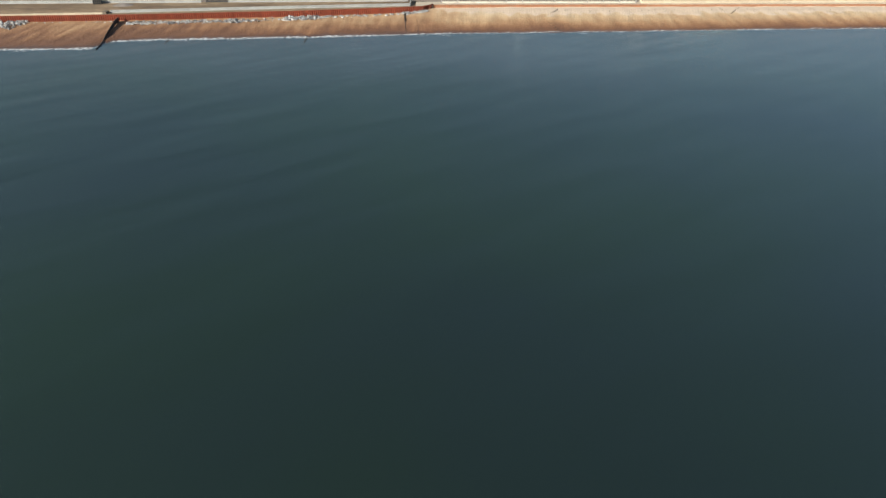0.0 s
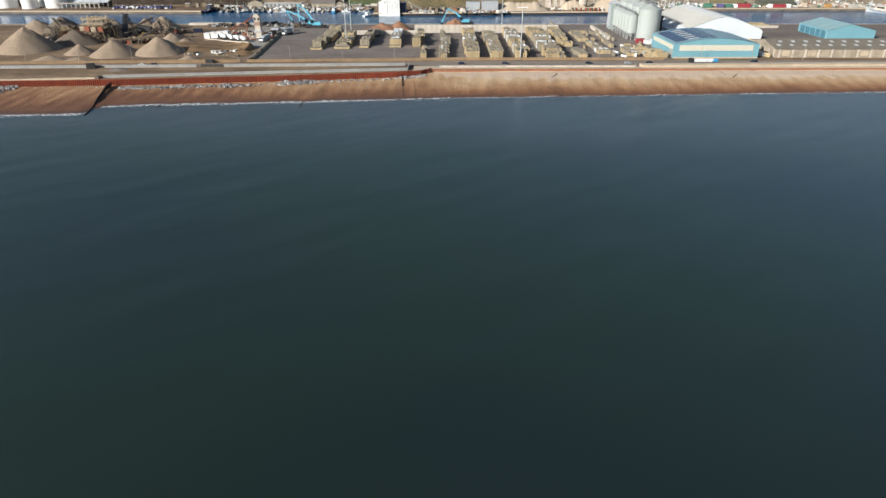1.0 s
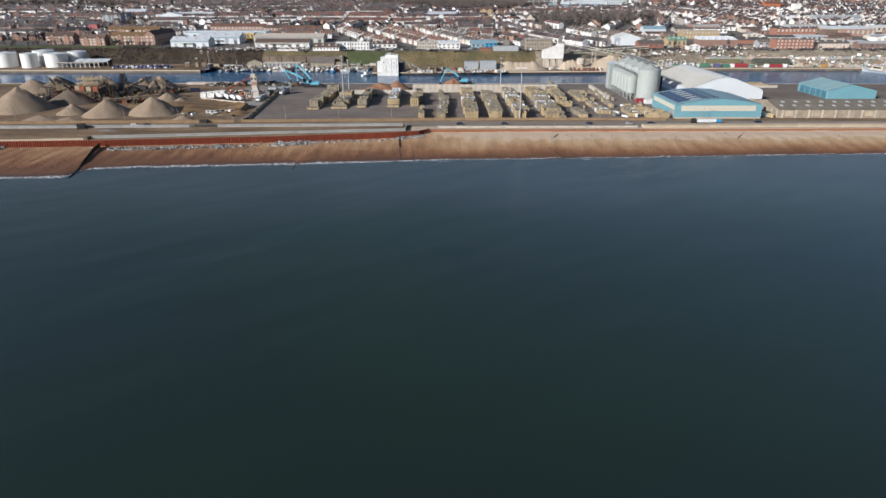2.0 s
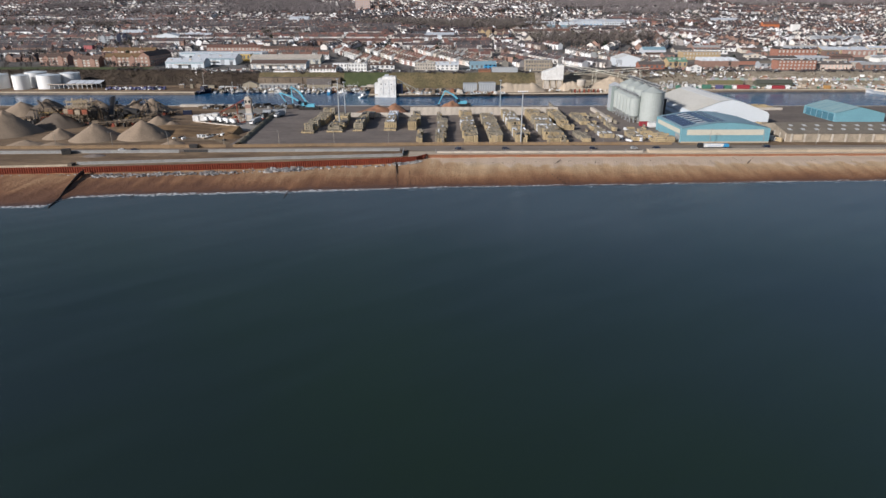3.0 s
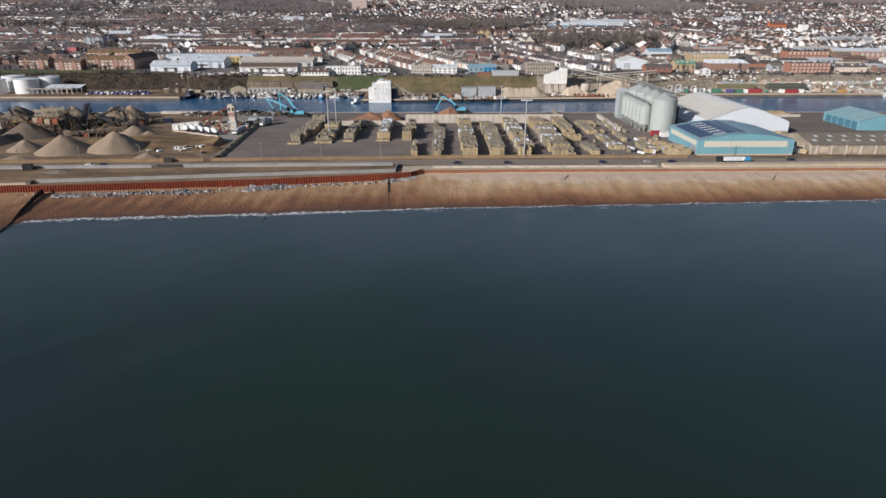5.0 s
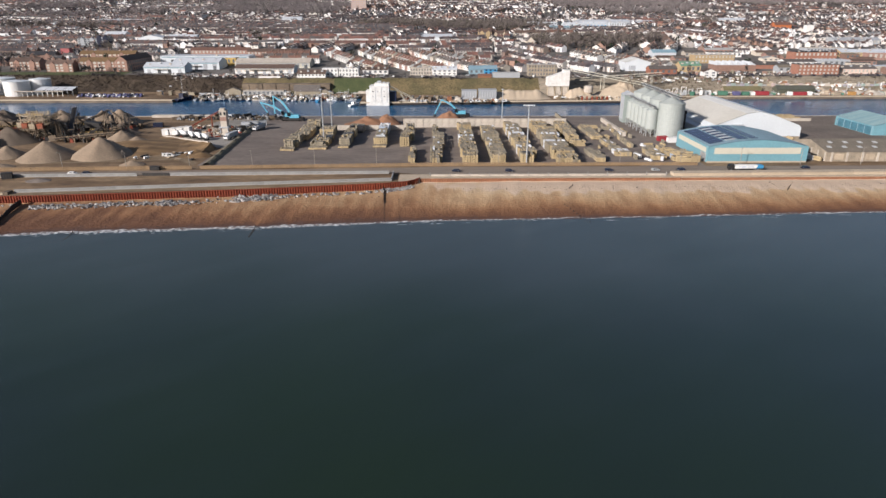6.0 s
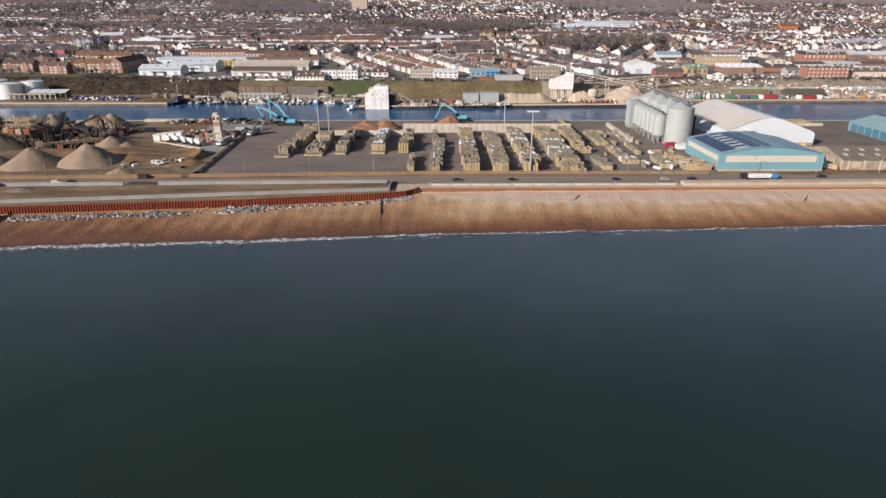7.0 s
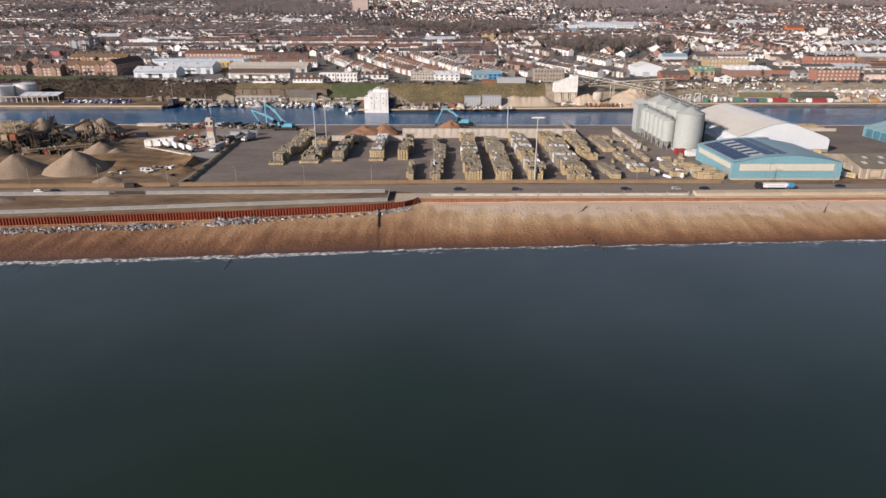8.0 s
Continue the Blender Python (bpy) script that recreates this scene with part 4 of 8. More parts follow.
def ridge_heap(x0, x1, y, depth, h, material, label, seed, z):
    """A long tipped bank of material with an uneven crest."""
    m = Mesh()
    n, k, long = 48, 10, (x1 - x0) / 56
    for i in range(n + 1):
        u = i / n
        end = min(1, 5 * u, 5 * (1 - u)) ** 0.7
        crest = h * end * (0.82 + 0.3 * noise.noise((u * 7 * long, seed, 0)) + 0.1 * noise.noise((u * 23 * long, seed, 4)))
        for j in range(k + 1):
            v = 2 * j / k - 1
            w = depth * (0.4 + 0.6 * end) * (1 + 0.15 * noise.noise((u * 9, v, seed)))
            m.v.append((x0 + (x1 - x0) * u + 1.2 * noise.noise((u * 12 * long, v * 2, seed + 3)), y + w * v, max(-0.2, crest * (1.04 - math.sqrt(v * v + 0.0016)) + 0.35 * noise.noise((u * 30 * long, v * 4, seed)) * (1 - abs(v)))))
    for i in range(n):
        for j in range(k):
            a = i * (k + 1) + j
            m.f.append((a, a + k + 1, a + k + 2, a + 1))
            m.m.append(0)
    ob = part("stockpile", m, material, smooth=True)
    ob.matrix_basis = pose(0, 0, z)
    return tagged(ob, label, "heap")


GREYH = "conical heap of grey-brown aggregate on bare ground"
heap(-177.5, 300, 15.5, 9.6, AGG, GREYH, 1, 1)
heap(-203, 295, 15.0, 8.6, AGG, GREYH, 1, 2)
heap(-226, 298, 9.5, 5.4, AGG, GREYH, 1, 3)
heap(-183, 334, 12, 7.0, AGG, GREYH, 1.0, 4)
heap(-215, 400, 14.0, 9.4, AGG, GREYH, 1, 5)
heap(-285, 390, 17, 10.5, AGGD, GREYH, 1, 6)
heap(-303, 388, 15, 8.8, AGG, GREYH, 1.1, 7)
heap(-248, 392, 11, 8.4, AGG, GREYH, 1, 8)
heap(-236, 418, 9, 6, AGG, GREYH, 1, 9)
heap(-268, 424, 9, 5.5, AGG, GREYH, 1, 10)
# added heap whose dark colour is the shaded side of the tall one
heap(-248, 336, 14, 8.5, AGGD, "heap of aggregate behind the tall one, coloured dark as its shaded side", 1.2, 63)
heap(-265, 311, 19.5, 13.6, AGG, "broad tall heap of aggregate beside the plant", 1.0, 11)
heap(-231, 274, 7, 3.0, AGG, "low spread heap of pale gravel", 1.6, 12)
heap(-215, 272.5, 6, 2.2, AGG, "low spread heap of pale gravel", 1.5, 13)
heap(-152, 277.5, 5, 2.4, AGG, "low spread heap of pale gravel", 1.3, 14)
heap(-37, 398, 10, 6.5, AGGR, "red-brown heap of crushed stone behind the wall", 1.0, 15, LEVEL, 0, 0.18)
heap(-49, 396, 10, 4.6, AGGR, "red-brown heap of crushed stone behind the wall", 1.7, 16, LEVEL, 0, 0.25)
heap(4.5, 412, 10.5, 6.4, AGGR, "orange-brown heap of gravel on the quay", 1.1, 17, LEVEL, 0, 0.15)
ridge_heap(37, 93, 526, 12, 8.2, AGGY, "long bank of pale sand on the far quay", 18, 5.3)
ridge_heap(106, 132, 533, 11, 8.6, AGGY, "bank of pale sand beside the hopper", 20, 5.3)
heap(157, 538, 24, 12.6, AGGY, "large heap of pale yellow sand on the far quay", 1.1, 21, 5.3, 0, 0.16)
heap(-169.5, 300, 7.5, 4.6, AGG, "lower shoulder of the grey-brown heap", 1, 61)
heap(-173.5, 331, 9, 4.0, AGG, GREYH, 1, 62)
heap(-172, 324, 23, 2.8, EARTH, "low brown earth mound with tracks", 1.5, 22)
heap(-160, 314, 16, 2.2, EARTH, "low brown earth mound with tracks", 1.3, 23)


def crest(x):
    """Place and height of the upper edge of the earth ramp."""
    return lerp(x, [(-168, 352.8), (-148, 337.6), (-128, 317)]), lerp(x, [(-168, 0.5), (-150, 1.1), (-138, 2.2), (-128, 3.6)])


def earth_ramp():
    """Tipped earth that climbs to a kerbed edge and breaks off steeply to the east."""
    m = Mesh()
    cols = [-170 + 1.5 * i for i in range(29)] + [-126.6, -125.4, -124.4]
    for i, x in enumerate(cols):
        yc, top = crest(min(x, -128))
        top *= (1.0, 0.55, 0.0)[i - 29] if i > 28 else min(1, (x + 171) / 8)
        foot = lerp(x, [(-170, 318), (-150, 296), (-132, 291), (-124, 290)]) + 2.5 * noise.noise((x / 6, 0, 3))
        for j in range(19):
            v = j / 16
            y = foot + (yc - foot) * min(v, 1) + (0, 0.9, 2.2)[max(0, j - 16)]
            rise = top * min(1, v) ** 1.15 * (1 - 0.5 * max(0, j - 16))
            rut = 0.45 * noise.noise((x / 5, y / 11, 8)) + 0.2 * noise.noise((x / 1.6, y / 4, 2))
            m.v.append((x + (0.9 * noise.noise((y / 3, i, 1)) if i > 27 else 0), y, LEVEL - 0.15 + max(0.0, rise + rut * min(1, rise))))
    for i in range(len(cols) - 1):
        for j in range(18):
            a = 19 * i + j
            m.f.append((a, a + 19, a + 20, a + 1))
            m.m.append(0)
    tagged(part("earth_ramp", m, EARTH), "brown earth ramp with a steep scraped face", "earth ramp")


earth_ramp()
for hx, hy, hr, hh, hs in ((-130, 303, 6, 2.4, 71), (-125.5, 298, 5, 2.0, 72)):
    heap(hx, hy, hr, hh, EARTH, "small tipped heap of dark brown earth", 1.2, hs)

for hx, hy, hr, hh, hs in ((-14, 511, 8, 3.6, 31), (2, 513, 7, 3.0, 32), (12, 508, 5, 2.2, 33), (-24, 514, 6, 3.2, 34)):
    heap(hx, hy, hr, hh, AGG, "low rubble heap on the far quay", 1.4, hs, 5.3, 0, 0.35)

apron = Mesh()
apron.face([(-152, 338, LEVEL + 0.04), (-119.5, 316, LEVEL + 0.04), (-119.5, 428, LEVEL + 0.04), (-150, 428, LEVEL + 0.04), (-158, 372, LEVEL + 0.04)])
setting("apron", apron, APRON, "pale dusty concrete apron round the batching tower", "yard")
for k, (xa, ya, xb, yb, bow) in enumerate(((-122, 290, -165, 352, 10), (-205, 282, -128, 290, -3), (-190, 326, -150, 360, 8), (-126, 282, -158, 300, 4))):
    lane = Mesh()
    for i in range(24):
        ends = []
        for u in (i / 24, (i + 1) / 24):
            ends.append((xa + (xb - xa) * u + bow * math.sin(3.1 * u), ya + (yb - ya) * u + 0.4 * bow * math.sin(5 * u)))
        (px, py), (qx, qy) = ends
        lane.face([(px, py - 1.6, LEVEL + 0.024 + 0.005 * k), (qx, qy - 1.6, LEVEL + 0.024 + 0.005 * k), (qx, qy + 1.6, LEVEL + 0.024 + 0.005 * k), (px, py + 1.6, LEVEL + 0.024 + 0.005 * k)])
    setting("wheel_track", lane, TRACK, "pale wheel track worn into the dirt", "track")
track = Mesh()
for i in range(40):
    a, b = i / 40, (i + 1) / 40
    p, q = [(-205 + 83 * s, 318 - 40 * s + 14 * math.sin(3 * s)) for s in (a, b)]
    track.face([(p[0], p[1] - 3, LEVEL + 0.02), (q[0], q[1] - 3, LEVEL + 0.02), (q[0], q[1] + 3, LEVEL + 0.02), (p[0], p[1] + 3, LEVEL + 0.02)])
setting("haul_track", track, TRACK, "pale haul track worn into the dirt", "track")

edge = Mesh()
for i in range(18):
    p, q = [(x, crest(x)[0] + 0.1, LEVEL + crest(x)[1] + 0.05) for x in (-168 + 2.22 * i, -168 + 2.22 * (i + 0.97))]
    edge.beam(p, q, 0.7, 0.7)
tagged(part("block_edge", edge, CONCPALE), "pale concrete block edge along the top of the earth bank", "wall")

# bund between the heaps and the yard
bund = Mesh()
for i in range(150):
    for j, (dx, dz) in enumerate(((-3.0, 0), (-1.9, 1.0), (-0.5, 1.55), (0.7, 1.1), (1.9, 0))):
        y = 276 + 1.03 * i
        bund.v.append((-114.6 - 0.072 * i + dx + 0.35 * noise.noise((i / 4, j, 0)), y, LEVEL + dz * (1 + 0.3 * noise.noise((i / 6, j, 5)))))
for i in range(149):
    for j in range(4):
        a = 5 * i + j
        bund.f.append((a, a + 1, a + 6, a + 5))
        bund.m.append(0)
tagged(part("bund", bund, mat("grassed_rubble", (0.2, 0.17, 0.115), var=0.3, scale=0.3, fine=1.5, col2=(0.13, 0.115, 0.07))), "low bank of rubble and earth beside the tarmac yard", "bund")


# ---- aggregate plant ----
def bulk_box(name, x, y, z, lx, ly, lz, material, label, category, turn=0, lid=None):
    """A container or cabin with corner posts, ribs and a door."""
    top = thing(name, x, y, z, turn, label, category)
    n = max(3, int(lx / 0.9))
    front = []
    for i in range(n):
        xx = -lx / 2 + i * lx / n
        front += [(xx, -ly / 2), (xx + 0.35 * lx / n, -ly / 2), (xx + 0.5 * lx / n, -ly / 2 + 0.08), (xx + 0.85 * lx / n, -ly / 2 + 0.08)]
    body = Mesh().extrude_z(front + [(lx / 2, -ly / 2), (lx / 2, ly / 2), (-lx / 2, ly / 2)], 0.1, lz)
    part("body", body, material, top)
    part("lid", Mesh().box(-lx / 2 - 0.06, lx / 2 + 0.06, -ly / 2 - 0.06, ly / 2 + 0.06, lz, lz + 0.12), lid or material, top)
    part("door", Mesh().box(lx / 2, lx / 2 + 0.06, -ly / 2 + 0.2, ly / 2 - 0.2, 0.25, lz - 0.2), lid or material, top)
    return top


def conveyor(p, q, w, label, material=MACHINE, legs=2):
    p, q = Vector(p), Vector(q)
    top = thing("conveyor", 0, 0, 0, 0, label, "conveyor")
    d = (q - p).normalized()
    side = d.cross(Vector((0, 0, 1))).normalized() * w / 2
    up = Vector((0, 0, w * 0.9))
    part("belt", Mesh().beam(p + up * 0.5, q + up * 0.5, w * 0.8, 0.25), DARKM, top)
    for s in (-side, side):
        m = Mesh().beam(p + s, q + s, 0.22).beam(p + s + up, q + s + up, 0.22)
        n = max(2, int((q - p).length / (1.6 * w)))
        for i in range(n):
            a, b = p.lerp(q, i / n), p.lerp(q, (i + 1) / n)
            m.beam(a + s, b + s + up, 0.14)
        part("truss", m, material, top)
    for i in range(legs):
        c = p.lerp(q, (i + 1) / (legs + 0.4))
        m = Mesh()
        for s in (-side * 1.6, side * 1.6):
            m.beam((c.x + s.x, c.y + s.y, LEVEL), c + s * 0.6, 0.3)
        m.beam((c.x - side.x * 1.2, c.y - side.y * 1.2, (c.z + LEVEL) / 2), (c.x + side.x * 1.2, c.y + side.y * 1.2, (c.z + LEVEL) / 2), 0.2)
        part("leg", m, material, top)
    return top


def screen_plant(x, y, turn, decks, label, hopper, steel=MACHINE):
    top = thing("screening_plant", x, y, LEVEL, turn, label, "machine")
    for i, (dx, dy) in enumerate(((-6, -4), (6, -4), (-6, 4), (6, 4), (0, -4), (0, 4))):
        part("leg", Mesh().box(dx - 0.25, dx + 0.25, dy - 0.25, dy + 0.25, 0, 3 * decks + 1), steel, top)
    for k in range(decks):
        z = 2.8 * (k + 1)
        grate = Mesh()
        for i in range(8):
            grate.beam((-7 + 2 * i, -5, z + 0.1), (-7 + 2 * i, 5, z + 0.1), 0.22)
        for sy in (-5, -1.7, 1.7, 5):
            grate.beam((-7, sy, z + 0.15), (7, sy, z + 0.15), 0.3)
        for sy in (-4, 4):
            for i in range(3):
                grate.beam((-6 + 4 * i, sy, z - 2.7), (-2 + 4 * i, sy, z), 0.16)
        deck = part("deck", grate, steel, top)
        for sy in (-5, 5):
            rail = Mesh()
            rail.beam((-7, sy, z + 1.2), (7, sy, z + 1.2), 0.12).beam((-7, sy, z + 0.7), (7, sy, z + 0.7), 0.1)
            for i in range(8):
                rail.beam((-7 + 2 * i, sy, z), (-7 + 2 * i, sy, z + 1.2), 0.1)
            part("rail", rail, YELLOWP if k == decks - 1 else steel, deck)
    part("screen_box", Mesh().extrude_y([(-4.5, 6.0), (4, 6.0), (4.5, 8.3), (-4.0, 9.6)], -2.4, 2.4), hopper, top)
    part("hopper", Mesh().lathe(-4.5, 0, [(0.8, 3), (2.4, 5.4), (2.4, 6.2)], 8), hopper, top)
    part("motor", Mesh().box(2, 5, -1.5, 1.5, 3.1, 5.0), DARKM, top)
    stair = Mesh()
    for i in range(10):
        stair.box(7 + 0.5 * i, 7.5 + 0.5 * i, -5, -4, 6.0 - 0.6 * i, 6.15 - 0.6 * i)
    part("stair", stair, steel, top)
    return top


screen_plant(-240, 352, 8, 3, "rusty orange and dusty steel screening plant with decks", ORANGE, PALESTEEL)
screen_plant(-238, 346, 4, 5, "tall pale dusty steel screening tower with railings", MACHINE, PALESTEEL)
screen_plant(-262, 356, 8, 2, "dusty brown steel crushing plant with walkways", MACHINE)
screen_plant(-222, 366, -12, 2, "dusty brown steel screening plant with railings", MACHINE)
conveyor((-246, 362, 13.5), (-216, 352, 6), 1.6, "dusty steel truss conveyor rising from the plant")
conveyor((-219, 345, 5.6), (-228, 371, 18.0), 3.4, "steep dark bucket conveyor tower", DARKM, 1)
conveyor((-244, 353, 18), (-222, 350, 11.5), 2.2, "dark inclined conveyor crossing the plant", DARKM, 2)
conveyor((-224, 336, 6), (-188, 336, 9.5), 1.4, "long low tan conveyor in front of the plant", MACHINE, 3)
conveyor((-262, 340, 8), (-240, 346, 12), 1.8, "rusty red conveyor at the edge of the plant", RUST, 2)
# low heaps added to give the plant a dark mass below
for hx, hy, hr, hh, hs in ((-236, 346, 9, 3.4, 51), (-214, 360, 10, 4.4, 52), (-204, 374, 9, 4.0, 53), (-256, 362, 10, 4.0, 54), (-228, 372, 8, 4.6, 55), (-196, 364, 8, 3.0, 56)):
    heap(hx, hy, hr, hh, AGGD, "dark heap added under the crushing plant", 1.3, hs, LEVEL, 0, 0.3)
for x, y, m in ((-246, 344, PALESTEEL), (-241.5, 341, ORANGE), (-232, 340, ORANGE), (-236, 339, PALESTEEL)):
    bulk_box("screen_housing", x, y, LEVEL + 7.0, 3.0, 2.6, 2.8, m, "orange-red screen housing on steel legs" if m is ORANGE else "pale dusty screen housing on steel legs", "machine", 8)
    top = thing("support_frame", x, y, LEVEL, 8, "dark open steel support frame of the crushing plant", "frame", "frames of the plant")
    for sx in (-1.5, 1.5):
        for sy in (-1.3, 1.3):
            part("post", Mesh().beam((sx, sy, 0), (sx, sy, 7.0), 0.3), MACHINE, top)
    part("deck", Mesh().box(-1.8, 1.8, -1.6, 1.6, 6.85, 7.05), MACHINE, top)
conveyor((-233, 344, 5.4), (-194, 356, 8.0), 1.6, "long low dusty steel conveyor")
conveyor((-256, 345, 6), (-288, 384, 14.5), 1.4, "inclined dusty conveyor feeding a heap")
conveyor((-250, 372, 7), (-258, 402, 11.5), 1.4, "inclined dusty conveyor feeding a heap")
conveyor((-232, 374, 7), (-222, 400, 13), 1.4, "inclined dusty conveyor feeding a heap")
conveyor((-206, 362, 6), (-190, 344, 11), 1.4, "inclined dusty conveyor feeding a heap")
for i in range(18):
    x, y = -270 + 4.2 * i + rng.uniform(-3, 3), rng.uniform(338, 382)
    conveyor((x, y, LEVEL + rng.uniform(0.8, 4)), (x + rng.uniform(-16, 16), y + rng.uniform(-12, 14), LEVEL + rng.uniform(5, 11)), rng.uniform(0.9, 1.5), "dusty steel conveyor among the crushing plant", rng.choice((DARKM, MACHINE, MACHINE)), 1)
screen_plant(-250, 372, 20, 3, "dark dusty steel screening tower with walkways", DARKM)
screen_plant(-208, 352, 5, 1, "low dark crusher with a feed hopper", DARKM)
for i in range(16):
    bulk_box("plant_box", rng.uniform(-272, -200), rng.uniform(334, 384), LEVEL, rng.uniform(1.5, 5), rng.uniform(1.5, 3), rng.uniform(1, 3.4), rng.choice((DARKM, MACHINE, MACHINE, RUST)), "dusty steel plant housing among conveyors", "machine", rng.uniform(0, 90))
for i in range(30):
    x, y = rng.uniform(-272, -196), rng.uniform(336, 384)
    top = thing("support_frame", x, y, LEVEL, rng.uniform(0, 90), "dark open steel support frame of the crushing plant", "frame", "frames of the plant")
    w, h = rng.uniform(2, 4.5), rng.uniform(4, 10)
    for sx in (-w / 2, w / 2):
        for sy in (-1.2, 1.2):
            part("post", Mesh().beam((sx, sy, 0), (sx, sy, h), 0.28), DARKM, top)
    for k in range(int(h / 2.2)):
        z = 2.2 * (k + 1)
        part("brace", Mesh().beam((-w / 2, -1.2, z - 2.2), (w / 2, -1.2, z), 0.2), DARKM, top)
        part("rail", Mesh().beam((-w / 2, -1.2, z), (w / 2, -1.2, z), 0.22), MACHINE, top)
    part("deck", Mesh().box(-w / 2, w / 2, -1.3, 1.3, h, h + 0.15), MACHINE, top)
conveyor((-159, 372, 6.8), (-138.5, 372, 17), 0.8, "inclined rust-red steel conveyor to the batching tower", RUST, 1)


white_tank = thing("water_tank", -231, 391, LEVEL, 0, "small white cylindrical tank behind the plant", "tank")
part("shell", Mesh().lathe(0, 0, [(3.0, 0), (3.0, 4.6), (2.6, 5.0), (0.3, 5.8)], 18), WHITEP, white_tank)
part("ladder", Mesh().beam((3.1, -0.3, 0), (3.1, -0.3, 4.8), 0.1).beam((3.1, 0.3, 0), (3.1, 0.3, 4.8), 0.1), GALV, white_tank)

# batching tower and the things round it
tower = thing("batching_tower", -132.8, 361, LEVEL, 0, "tall pale concrete and steel batching tower", "tower")
part("shaft", Mesh().box(-1.9, 1.9, -1.9, 1.9, 0, 11.0).box(-2.05, 2.05, -2.05, 2.05, 3.6, 3.9).box(-2.05, 2.05, -2.05, 2.05, 7.4, 7.7), CONCPALE, tower)
part("head_house", Mesh().box(-2.05, 2.05, -2.05, 2.05, 11.0, 14.2).box(-1.8, 1.0, -1.8, 1.8, 14.4, 15.6), CONCPALE, tower)
part("roof", Mesh().box(-2.4, 2.4, -2.4, 2.4, 14.2, 14.4), CONCPALE, tower)
for dx in (-1.2, 1.2):
    part("window", Mesh().box(dx - 0.6, dx + 0.6, -2.1, -2.02, 11.6, 13.4), GLASS, tower)
part("cladding", Mesh().box(-2.0, 2.0, -2.12, -1.95, 8.2, 10.6), BRICKP, tower, "rust-red cladding panel")
part("hopper", Mesh().box(-2.6, 2.6, -2.6, 2.6, 4.0, 4.8).box(-2.5, -2.1, -2.4, -2.0, 0, 4).box(2.1, 2.5, -2.4, -2.0, 0, 4), GREYCLAD, tower)
part("aerial", Mesh().beam((1, 0, 17), (1, 0, 24), 0.14), GALV, tower)
for i in range(4):
    bulk_box("storage_bin", -168.0 + 4.2 * i, 359 + 0.3 * i, LEVEL, 4.0, 4.6, (3.4, 3.9, 4.3, 4.7)[i], MILLW, "pale concrete storage bin beside the batching tower", "storage bin", -4)
for i in range(22):
    bulk_box("plant_box", rng.uniform(-152, -123), rng.uniform(352, 384), LEVEL, rng.uniform(1.5, 4), rng.uniform(1.5, 3), rng.uniform(0.8, 2.8), rng.choice((DARKM, MACHINE, PALESTEEL, RUST, CONCPALE, MACHINE)), "dusty steel box beside the batching tower", "machine", rng.uniform(0, 90))
for i in range(3):
    bulk_box("cabin", -128 + 4.5 * i, 388 + 2 * i, LEVEL, 6, 2.6, 2.8, GREYCLAD, "grey portable site cabin", "cabin", 10 * i)
bulk_box("container", -184, 385, LEVEL, 6, 2.6, 2.8, NAVY, "dark blue steel container by the heaps", "container", 5)
conc_low = Mesh().box(-205, -148, 424, 428.5, LEVEL, 6.6)
setting("quay_block_wall", conc_low, CONCPALE, "low pale block wall along the quay", "wall")


def mixer(x, y, turn):
    top = thing("mixer_lorry", x, y, LEVEL, turn, "white concrete mixer lorry parked on bare ground", "lorry", "mixer lorries")
    part("chassis", Mesh().box(-4.2, 4.2, -0.9, 0.9, 0.9, 1.25), DARKM, top)
    part("cab", Mesh().extrude_y([(2.4, 1.2), (4.4, 1.2), (4.4, 2.4), (4.1, 3.4), (2.4, 3.4)], -1.2, 1.2), WHITEP, top)
    part("windscreen", Mesh().box(4.22, 4.4, -1.0, 1.0, 2.4, 3.2), GLASS, top)
    drum = part("drum", Mesh().lathe(0, 0, [(0.5, -3.4), (1.2, -2.2), (1.35, -0.2), (1.0, 1.6), (0.4, 2.6)], 14).data("drum", WHITEP, True), None, top)
    drum.matrix_basis = pose(-1.1, 0, 2.7, 0, 78, 0)
    for xx in (-3.2, -1.9, 2.0, 3.3):
        for yy in (-1.05, 1.05):
            wh = part("wheel", Mesh().lathe(0, 0, [(0.5, -0.16), (0.5, 0.16)], 12), TYRE, top)
            wh.matrix_basis = pose(xx, yy, 0.5, 90)
    return top


for x, y, a in ((-156.5, 352.5, 152), (-150.5, 350.0, 138), (-145, 346, 146), (-139.5, 342, 140)):
    mixer(x, y, a)


